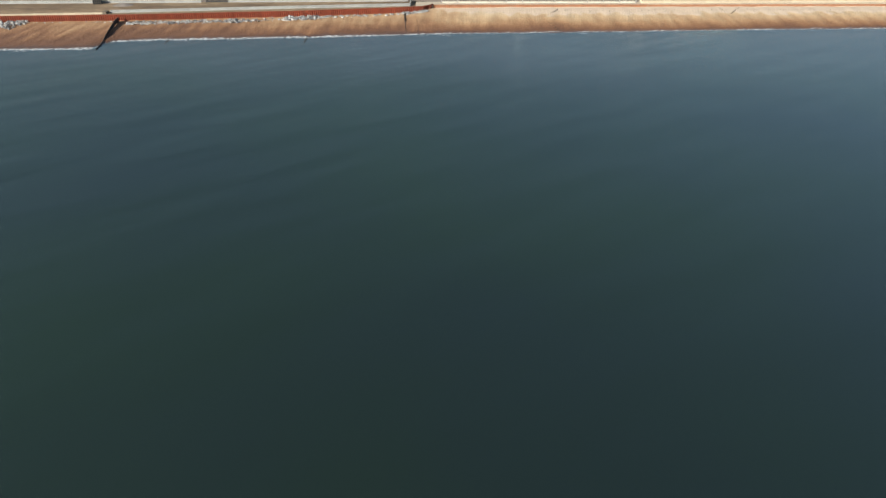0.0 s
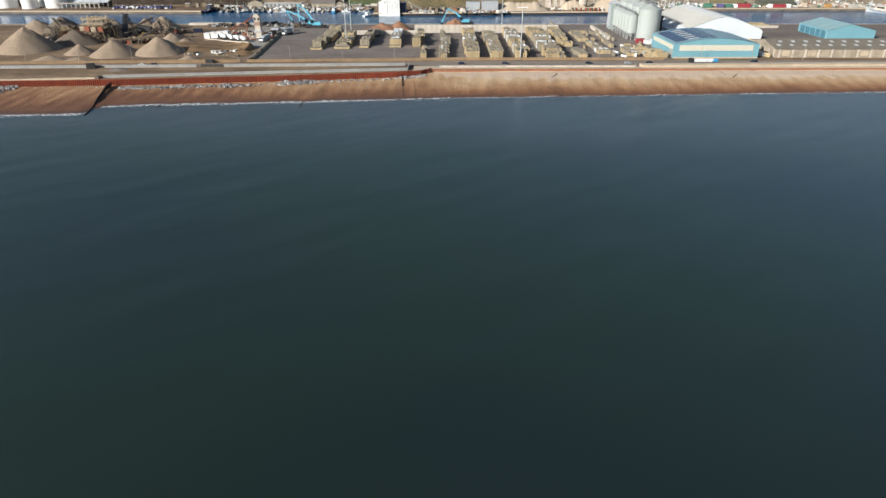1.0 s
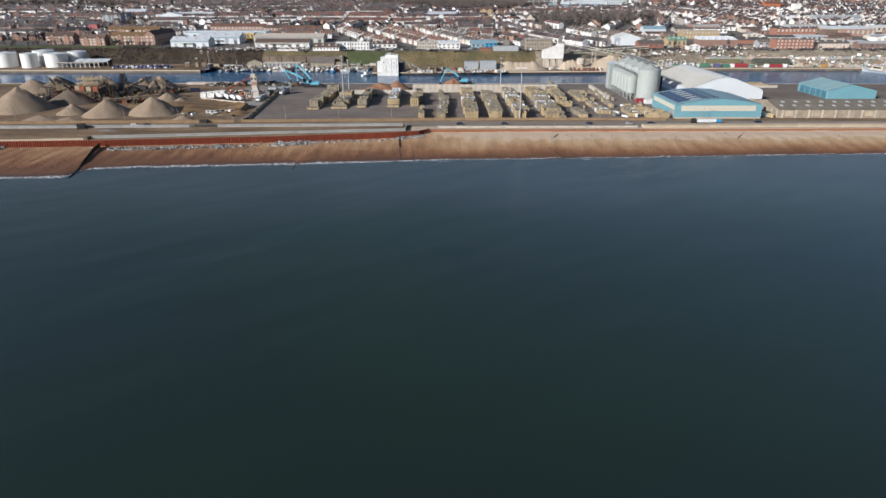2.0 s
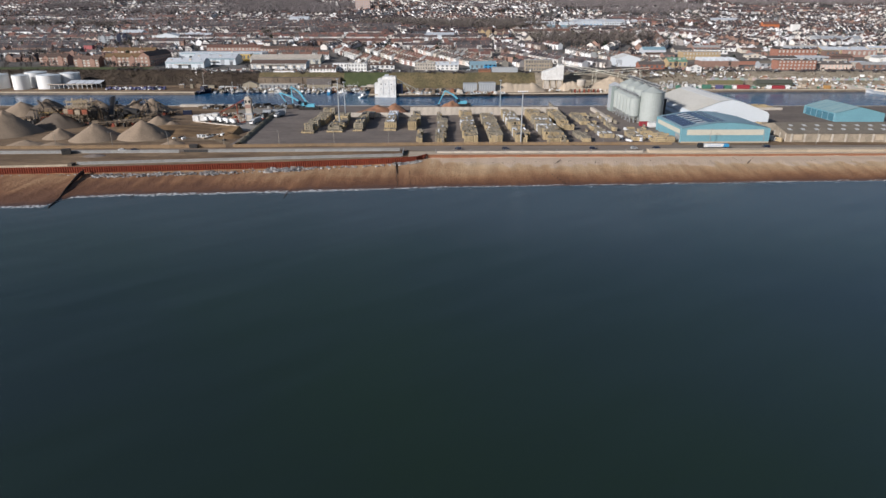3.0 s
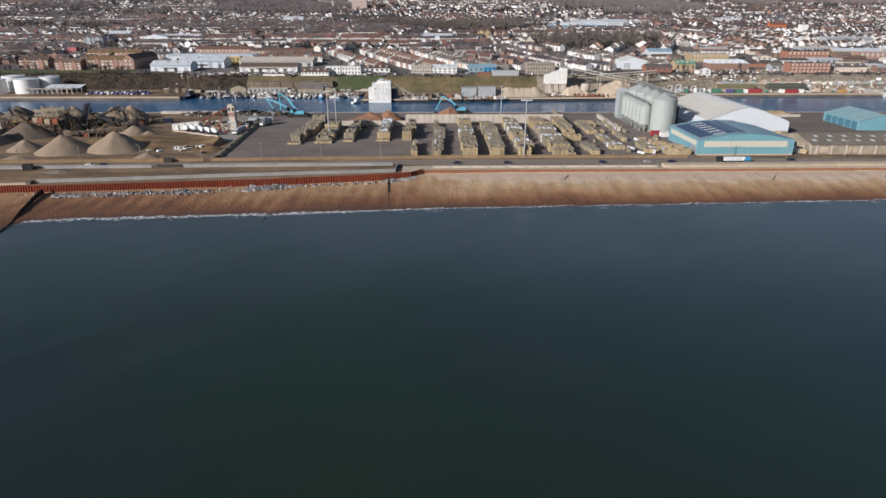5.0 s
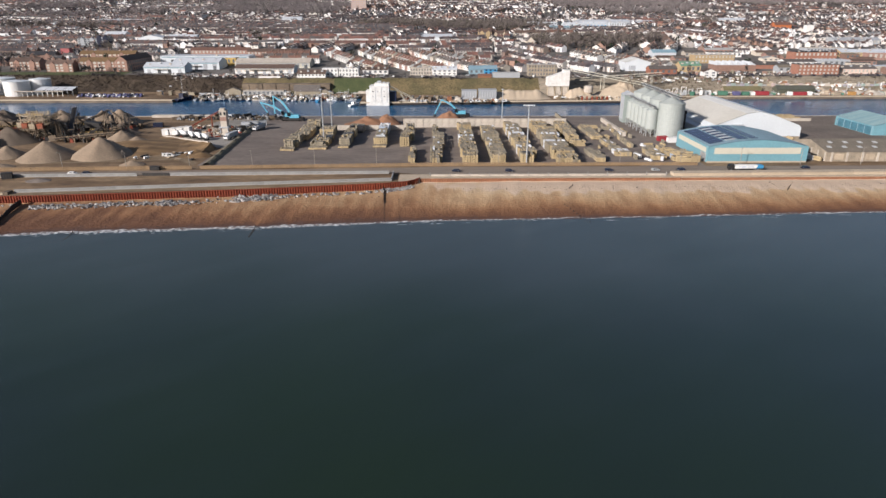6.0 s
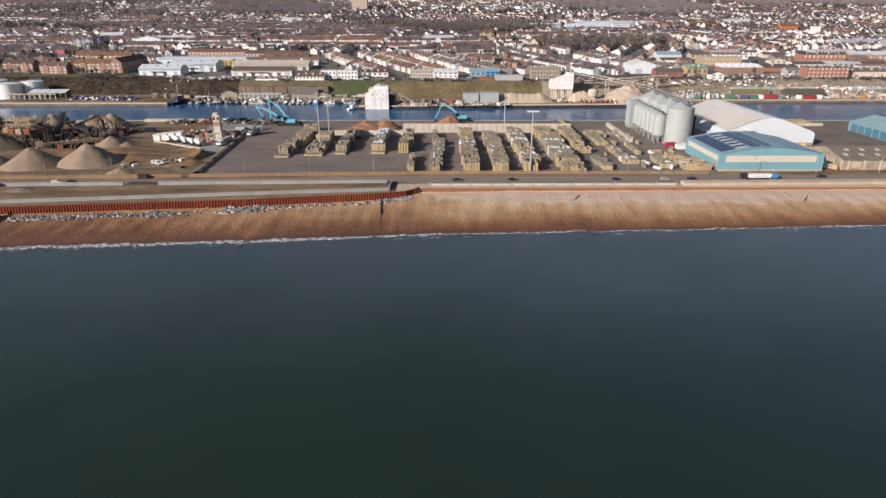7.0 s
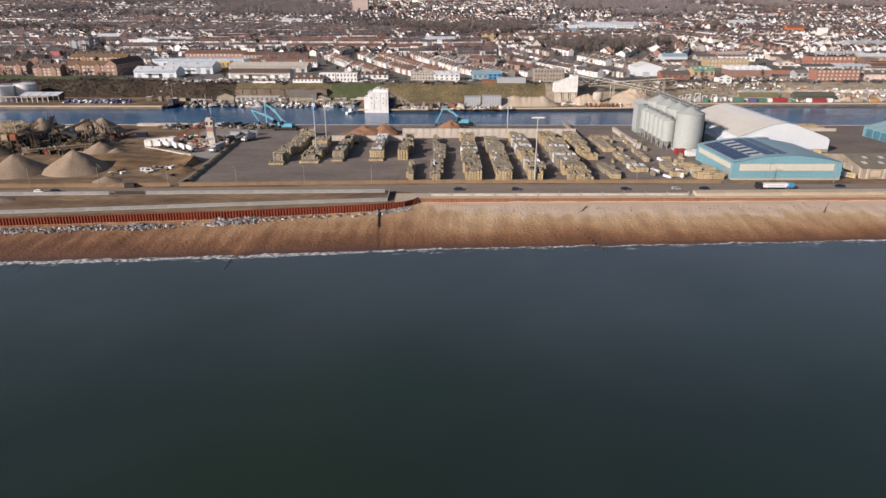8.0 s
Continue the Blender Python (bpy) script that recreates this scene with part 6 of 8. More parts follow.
canopy = thing("canopy_shed", -342, 549, 5.3, 0, "open-sided shed with a pale sloping roof", "shed")
for i in range(4):
    m = Mesh()
    m.face([(-16 + 8.1 * i, -5, 5.0), (-16 + 8.1 * i + 7.7, -5, 5.0), (-16 + 8.1 * i + 7.7, 5, 7.0), (-16 + 8.1 * i, 5, 7.0)])
    m.face([(-16 + 8.1 * i, -5, 4.8), (-16 + 8.1 * i + 7.7, -5, 4.8), (-16 + 8.1 * i + 7.7, -5, 5.0), (-16 + 8.1 * i, -5, 5.0)])
    part("roof_panel", m, PALEROOF, canopy)
for i in range(8):
    part("column", Mesh().box(-16 + 4.6 * i, -15.6 + 4.6 * i, -4.8, -4.4, 0, 5), GREYCLAD, canopy)
part("rear_wall", Mesh().box(-16, 16, 4.6, 5, 0, 6.8), DARKM, canopy)
jetty = thing("loading_jetty", -352, 540, 5.3, 0, "pale steel loading gantry along the quay", "gantry")
for i in range(10):
    part("column", Mesh().box(-20 + 4.4 * i, -19.6 + 4.4 * i, -0.2, 0.2, 0, 4.2), WHITEP, jetty)
part("deck", Mesh().box(-21, 21, -1.2, 1.2, 4.2, 4.7), CONCPALE, jetty)


def boat(x, y, z, turn, size, hullm, topm, label, mastn=False):
    top = thing("boat", x, y, z, turn, label, "boat", "boats in the harbour")
    m = Mesh()
    secs = [(-0.5, 0.8, 0.9), (-0.2, 1.0, 0.95), (0.15, 0.95, 1.05), (0.38, 0.55, 1.2), (0.5, 0.04, 1.35)]
    L, B, H = size, size * 0.16, min(size * 0.13, 2.8)
    for s, b, h in secs:
        m.v += [(L * s, -B * b, H * h), (L * s, -B * b * 0.5, 0), (L * s, B * b * 0.5, 0), (L * s, B * b, H * h)]
    for i in range(len(secs) - 1):
        a = 4 * i
        for k in range(3):
            m.f.append((a + k, a + k + 4, a + k + 5, a + k + 1))
            m.m.append(0)
        m.f.append((a + 3, a + 7, a + 4, a))
        m.m.append(0)
    m.f.append((0, 1, 2, 3))
    m.m.append(0)
    part("hull", m, hullm, top)
    cabin = part("cabin", Mesh().extrude_y([(-0.15 * L, H), (0.18 * L, H), (0.12 * L, H * 2.3), (-0.15 * L, H * 2.3)], -B * 0.6, B * 0.6), topm, top)
    part("window", Mesh().box(-0.1 * L, 0.1 * L, -B * 0.62, B * 0.62, H * 1.55, H * 2.0), GLASS, cabin)
    if mastn:
        part("mast", Mesh().beam((0, 0, H), (0, 0, H + size * 0.75), 0.14), GALV, top)
    return top


COVER = mat("violet_blue_cover", (0.1, 0.1, 0.22), rough=0.7, var=0.2, rnd=0.3)
HULLS = [(WHITEP, "white"), (CONCPALE, "cream"), (WOODG, "brown"), (GREYCLAD, "grey"), (RUSTPALE, "rusty"), (NAVY, "dark blue"), (NAVY, "dark blue"), (CONCDARK, "grey")]
for i in range(74):
    h, s = rng.choice(HULLS)
    boat(-214 + 1.88 * i + rng.uniform(-1.5, 1.5), rng.uniform(527, 544), 2.9, rng.choice((80, 95, 10, 170, 265)), rng.uniform(6, 11), h, rng.choice((WHITEP, GREYCLAD, WOODG, DARKM)), s + " hulled small boat moored at the pontoons", rng.random() < 0.45)
for i in range(56):
    h, s = rng.choice(((NAVY, "dark blue"), (COVER, "violet-blue"), (COVER, "violet-blue"), (WHITEP, "white"), (GREYCLAD, "grey")))
    boat(-316 + 0.95 * i + rng.uniform(-0.4, 0.4), rng.uniform(535, 546), 5.4, rng.choice((85, 92, 98)), rng.uniform(5.5, 8.0), h, rng.choice((WHITEP, COVER, COVER, NAVY)), s + " boat stored ashore on the quay")
boat(-223, 530, 2.9, 75, 22, NAVY, NAVY, "dark blue work vessel moored by the quay", True)
boat(-72, 497, 2.9, 60, 12, WHITEP, WHITEP, "white motor boat moored by the mill")
boat(402, 521, 2.9, 106, 40, WHITEP, CONCPALE, "long white vessel moored at the far quay")
boat(-107, 526, 2.9, 95, 13, BLUEP, WHITEP, "blue fishing boat with a white cabin", True)
pont = Mesh()
for k in range(5):
    pont.box(-205 + 27 * k, -203.4 + 27 * k, 527, 545, 3.0, 3.5)
pont.box(-212, -74, 543.5, 546, 3.0, 3.6)
setting("pontoon", pont, WOODG, "grey floating pontoon among the boats", "pontoon")
for i in range(26):
    x = -250 + 7.2 * i + rng.uniform(-2, 2)
    if x > -62:
        continue
    bulk_box("quay_store", x, 547.5 + rng.uniform(0, 2), 5.3 if x < -225 else 4.6, rng.uniform(3, 7), 3, rng.uniform(2, 4), rng.choice((CONCPALE, WHITEP, GREYCLAD, MACHINE, WOODG)), "small weathered quayside store", "store", rng.uniform(-6, 6), rng.choice((None, TILEG, WHITEP)))


def building(name, x0, x1, y, depth, zb, h, wallm, roofm, roof, label, rows=0, cols=0, turn=0, winm=GLASS, rise=None, category="building"):
    """A simple block with its own roof, windows and parapet; the front faces the canal."""
    top = thing(name, (x0 + x1) / 2, y, zb, turn, label, category)
    w = (x1 - x0) / 2
    rise = rise if rise is not None else min(w, depth / 2) * 0.5
    body = Mesh()
    if roof == "flat":
        body.box(-w, w, 0, depth, -3, h)
        part("wall", body, wallm, top)
        part("roof", Mesh().box(-w - 0.2, w + 0.2, -0.2, depth + 0.2, h, h + 0.35), roofm, top)
    elif roof == "x":  # ridge runs along the front
        e = h - rise
        body.box(-w, w, 0, depth, -3, e)
        for s in (-w, w):
            body.face([(s, 0, e), (s, depth, e), (s, depth / 2, h)])
        part("wall", body, wallm, top)
        r = Mesh()
        for sx in (-1, 1):
            ya, yb = (-0.4, depth / 2) if sx < 0 else (depth + 0.4, depth / 2)
            if w > 12 and roofm in (PALEROOF, CONCPALE, SHEDROOF, GREYCLAD):
                r.ribbed((ya, e), (yb, h + 0.1), "x", -w - 0.3, w + 0.3, 3.5)
            else:
                r.face([(-w - 0.3, ya, e), (w + 0.3, ya, e), (w + 0.3, yb, h + 0.1), (-w - 0.3, yb, h + 0.1)])
            r.face([(-w - 0.3, ya, e - 0.2), (w + 0.3, ya, e - 0.2), (w + 0.3, ya, e), (-w - 0.3, ya, e)])
        part("roof", r, roofm, top)
    elif roof == "y":  # gable faces the canal
        e = h - rise
        body.extrude_y([(-w, -3), (w, -3), (w, e), (0, h), (-w, e)], 0, depth)
        part("wall", body, wallm, top)
        r = Mesh()
        for s in (-1, 1):
            r.face([(s * (w + 0.3), -0.3, e), (s * (w + 0.3), depth + 0.3, e), (0, depth + 0.3, h + 0.15), (0, -0.3, h + 0.15)])
            r.face([(s * (w + 0.3), -0.3, e - 0.25), (s * (w + 0.3), -0.3, e), (0, -0.3, h + 0.15), (0, -0.3, h - 0.15)])
        part("roof", r, roofm, top)
    elif roof == "arch":
        e = h - rise
        out = [(-w, -3), (w, -3)] + [(w * math.cos(math.pi * i / 12), e + rise * math.sin(math.pi * i / 12)) for i in range(13)]
        part("wall", body.extrude_y(out, 0, depth), wallm, top)
        r = Mesh()
        for i in range(12):
            a, b = math.pi * i / 12, math.pi * (i + 1) / 12
            p, q = ((w + 0.15) * math.cos(a), e + (rise + 0.15) * math.sin(a)), ((w + 0.15) * math.cos(b), e + (rise + 0.15) * math.sin(b))
            r.face([(p[0], -0.3, p[1]), (p[0], depth + 0.3, p[1]), (q[0], depth + 0.3, q[1]), (q[0], -0.3, q[1])])
        part("roof", r, roofm, top)
    e = h if roof == "flat" else h - rise
    if name in ("retail_shed", "industrial_unit"):
        part("sign_band", Mesh().box(-w * 0.96, w * 0.96, -0.12, 0.0, e - 1.5, e - 0.5), TEALROOF if name == "retail_shed" else CONCRETE, top)
        n = int(w / 4)
        for k in range(n):
            cx = -w + (k + 0.5) * 2 * w / n
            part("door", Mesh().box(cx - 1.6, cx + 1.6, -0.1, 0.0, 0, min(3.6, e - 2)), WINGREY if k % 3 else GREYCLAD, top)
        part("canopy", Mesh().box(-w * 0.5, w * 0.2, -2.2, 0, 3.7, 3.95), CONCPALE, top)
    if name == "flats":
        for k in range(max(2, int(w / 6))):
            cx = -w + (k + 0.5) * 2 * w / max(2, int(w / 6))
            part("chimney", Mesh().box(cx - 0.7, cx + 0.7, depth / 2 - 0.5, depth / 2 + 0.5, h - 0.6, h + 1.6).box(cx - 0.8, cx + 0.8, depth / 2 - 0.6, depth / 2 + 0.6, h + 1.3, h + 1.5), BRICK, top)
        for k in range(2):
            cx = -w * 0.5 + k * w
            part("bay", Mesh().extrude_y([(cx - 2.6, -2), (cx + 2.6, -2), (cx + 2.6, e - 0.3), (cx, e + 1.8), (cx - 2.6, e - 0.3)], -0.5, depth * 0.4), wallm, top)
    if name in ("factory", "office", "shop", "retail_shed") and roof in ("flat", "x"):
        for k in range(4):
            cx, cy = -w * 0.75 + k * w * 0.5, depth * (0.3 if k % 2 else 0.22)
            cz = h + 0.3 if roof == "flat" else e + rise * cy / (depth / 2)
            part("roof_unit", Mesh().box(cx - 0.9, cx + 0.9, cy - 0.8, cy + 0.8, cz - 0.6, cz + 0.9 + 0.3 * (k % 3)), GREYCLAD if k % 2 else CONCPALE, top)
    if rows:
        ww, wh = 2 * w / cols * (0.58 if name == "flats" else 0.45), e / rows * (0.62 if name == "flats" else 0.5)
        me = Mesh().box(-ww / 2, ww / 2, -0.06, 0.0, 0, wh).data("window", winm)
        for i in range(cols):
            for j in range(rows):
                part("window", me, None, top).matrix_basis = pose(-w + (i + 0.5) * 2 * w / cols, 0, (j + 0.32) * e / rows)
    return top


# white grain mill
mill = building("grain_mill", -58.8, -43.2, 497.6, 14, 5.3, 13.0, MILLW, MILLW, "flat", "tall white rendered mill building on the far quay")
part("annex", Mesh().box(-7.8, -4, 0.3, 12, 13, 13.3).box(-4, 7.5, 3, 12, 13, 15.2), MILLW, mill)
part("lean_to", Mesh().box(-11, -7.8, 1, 12, -3, 9.6), MILLW, mill)
part("door", Mesh().box(7.9, 8.0, 2, 12, 0, 8.6), NAVY, mill)
part("window", Mesh().box(-5.5, -4.6, -0.06, 0.02, 8.6, 9.6), GLASS, mill)
part("parapet", Mesh().box(-7.8, 7.8, -0.12, 0.2, 12.6, 13.5).box(-7.8, -7.5, 0.2, 13, 12.6, 13.5), MILLW, mill)
part("roof_hatch", Mesh().box(-2, 1.5, 4, 7, 15.2, 17.0).box(3, 4.2, 4, 5.2, 15.2, 16.4), GREYCLAD, mill)
for dx in (-3.2, 1.8, 6.2):
    part("drain_pipe", Mesh().beam((dx, -0.12, 0), (dx, -0.12, 12.6), 0.2), GREYCLAD, mill)
for dx, dz in ((-1.5, 8.6), (3.6, 8.6), (-5.5, 4.6), (3.6, 4.6)):
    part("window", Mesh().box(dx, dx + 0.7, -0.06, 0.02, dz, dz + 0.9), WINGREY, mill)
part("side_store", Mesh().box(8.0, 13.5, 4, 12, -3, 8.6), NAVY, mill)
conveyor((-43, 503, 17.5), (-24, 506, 7.5), 1.3, "inclined timber-coloured mill conveyor", CREAM, 1)
conveyor((-34, 501, 11.5), (-30, 502, 6.0), 1.2, "short steel conveyor beside the mill", CREAM, 0)
for i in range(26):
    x = -32 + 3.1 * i + rng.uniform(-1, 1)
    if 15 < x < 46:
        continue
    bulk_box("scrap_bin", x, rng.uniform(503, 512) if x < 30 else 502, 5.3, rng.uniform(2.5, 5), 2.5, rng.uniform(1.2, 4.2 if x < 15 else 2.0), rng.choice((CONCPALE, CREAM, MACHINE, MACHINE, WOODG, RUSTPALE)), "dusty steel machine part on the quay", "machine", rng.uniform(0, 90))
for i in range(8):
    conveyor((-28 + 6 * i, 506, 5.8), (-24 + 6 * i, 509, 9.0), 0.8, "small mobile conveyor on the quay", GALV, 0)
building("store_shed", 16.5, 29, 514, 9, 5.3, 7.6, GREYCLAD, GREYCLAD, "flat", "grey corrugated store on the far quay", 1, 6, 0, GALV)
building("store_shed", 30.5, 45.5, 514, 9, 5.3, 8.2, GREYCLAD, GREYCLAD, "flat", "grey corrugated store on the far quay", 1, 7, 0, GALV)
for x in (-19, -12, 24, 29.5, 36, 51):
    car(x, 503.5, 5.35, rng.choice((0, 4, 180)), WHITEP, "white van parked on the far quay", True)

hop = thing("loading_hopper", 101.5, 540, 5.3, 0, "white clad loading hopper raised on pale chutes", "hopper")
part("body", Mesh().extrude_y([(-9.5, 8.5), (9.5, 8.5), (9.5, 21.5), (4.5, 21.8), (4.0, 20.0), (-9.5, 15.5)], 0, 11), MILLW, hop)
part("roof", Mesh().extrude_y([(4.4, 21.8), (9.6, 21.5), (9.6, 22.0), (4.4, 22.2)], -0.2, 11.2), SHEDROOF, hop)
for k in range(3):
    part("chute", Mesh().extrude_y([(-7.5 + 6 * k, 0), (-3.0 + 6 * k, 0), (-4.0 + 6 * k, 8.5), (-7.5 + 6 * k, 8.5)], 1, 8), CONCPALE, hop)
for dx in (-9, -2.5, 3.5, 9):
    part("leg", Mesh().box(dx - 0.4, dx + 0.4, 0.5, 1.3, 0, 8.5), CONCWARM, hop)
conveyor((111, 545, 27), (176, 530, 15), 2.4, "long inclined pale conveyor from the hopper", CREAM, 2)
conveyor((122, 548, 18), (196, 556, 22), 2.4, "long pale enclosed conveyor above the sand heaps", CREAM, 3)
drm = thing("mixing_drum", 126, 530, 5.3, 0, "pale cylindrical mixing drum on legs", "machine")
part("drum", Mesh().lathe(0, 0, [(3.4, 4), (4, 5), (4, 9), (3, 10)], 20), CONCPALE, drm)
for dx in (-2.5, 2.5):
    part("leg", Mesh().box(dx - 0.3, dx + 0.3, -0.3, 0.3, 0, 4.4), MACHINE, drm)
bay = thing("quay_fender", 128, 514.2, 5.3, 0, "row of rust-red timber bay posts on the quay", "bay wall")
for i in range(6):
    part("post", Mesh().box(-11 + 4.2 * i, -9.8 + 4.2 * i, 0, 1.2, 0, 3.0), RUST, bay)
part("beam", Mesh().box(-11, 11.5, 0, 1.2, 3.0, 3.6), CONCWARM, bay)

for hx, hy, hr, hh, hs in ((388, 553, 8, 3.2, 41), (374, 554, 7, 2.6, 42), (399, 552, 6, 2.4, 43)):
    heap(hx, hy, hr, hh, CONCPALE, "spread heap of pale broken concrete on the quay", 1.4, hs, 5.3, 0, 0.4)
for hx, hr, hs in ((346, 7, 44), (330, 6, 45), (358, 6, 46)):
    heap(hx, 556, hr, 2.6, AGGY, "low heap of sandy rubble on the quay", 1.5, hs, 5.3, 0, 0.4)

# containers and stores along the eastern far quay
for x, l, h, m, s in ((249, 7.5, 3.6, GREENP, "green"), (261, 6.0, 3.2, COVER, "violet-blue"), (269, 6.0, 3.0, GREENP, "green"), (283, 12.5, 3.4, REDP, "dark red"), (316.5, 12.5, 2.8, REDP, "dark red"), (364, 5.5, 3.0, OCHRE, "ochre"), (350, 6, 2.6, WEATHERED, "weathered")):
    bulk_box("container", x, 546, 5.3, l, 4, h, m, s + " steel container stored on the far quay", "container", 0)
for x in (275.2, 308.5, 326):
    bulk_box("container", x, 545.8, 5.3, 3.2, 4, 3.0, WHITEP, "white container end on the far quay", "container", 0)
for i in range(16):
    bulk_box("crate", 212 + 2.2 * i, rng.uniform(543, 552), 5.3, rng.uniform(1.8, 3.5), 2, rng.uniform(1.5, 4.5), rng.choice((WHITEP, CONCPALE, GREYCLAD, GREENP, CONCDARK)), "stacked painted crate on the far quay", "crate", rng.uniform(-10, 10))
for i in range(20):
    m_, n_ = rng.choice(((CONCPALE, "pale"), (GREYCLAD, "grey"), (WOODG, "weathered"), (CONCDARK, "dark grey"), (WHITEP, "white"), (RUSTPALE, "rusty")))
    bulk_box("scrap_bin", rng.uniform(164, 300), rng.uniform(548, 556), 5.3, rng.uniform(1.4, 4.5), rng.uniform(1.4, 2.6), rng.uniform(0.8, 2.8), m_, n_ + " bin among scrap on the far quay", "bin", rng.uniform(0, 90))
for i in range(5):
    top = thing("steel_frame", 200 + 7 * i, 546 + 2 * (i % 2), 5.3, rng.uniform(-20, 20), "pale open steel frame standing on the far quay", "frame")
    for sx in (-2, 2):
        part("post", Mesh().beam((sx, 0, 0), (sx, 0, 5 + i % 3), 0.3), WHITEP, top)
    part("beam", Mesh().beam((-2.2, 0, 5 + i % 3), (2.2, 0, 5 + i % 3), 0.35), WHITEP, top)
    part("brace", Mesh().beam((-2, 0, 0.4), (2, 0, 4.6 + i % 3), 0.2), WHITEP, top)
building("store_shed", 254, 288, 556, 7, 5.3, 6.4, WEATHERED, mat("mossy_roof", (0.17, 0.15, 0.075), var=0.25), "x", "long low shed with a mossy olive roof", 0, 0, 0, GLASS, 3)
building("store_shed", 300, 334, 552, 9, 5.3, 7.4, mat("olive_cladding", (0.10, 0.105, 0.075)), mat("olive_roof", (0.085, 0.09, 0.07)), "x", "dark olive shed with a pitched roof", 0, 0, 0, GLASS, 3)
painted = tagged(new("retaining_wall"), "retaining wall along the bank with bright painted panels", "wall", "", "structure")
PAINTS = [CONCPALE, mat("pink_mural_paint", (0.5, 0.4, 0.38)), mat("sea_green_mural_paint", (0.34, 0.42, 0.38)), RENDERW, CONCWARM, mat("lilac_mural_paint", (0.38, 0.36, 0.42)), RENDERC, CONCRETE]
for i in range(46):
    x = 256 + 4.1 * i
    part("panel", Mesh().box(x, x + 4.0, 566, 566.6, 8, 12.6 + 0.5 * ((i * 7) % 3)), PAINTS[(i * 5 + i // 4) % len(PAINTS)], painted)

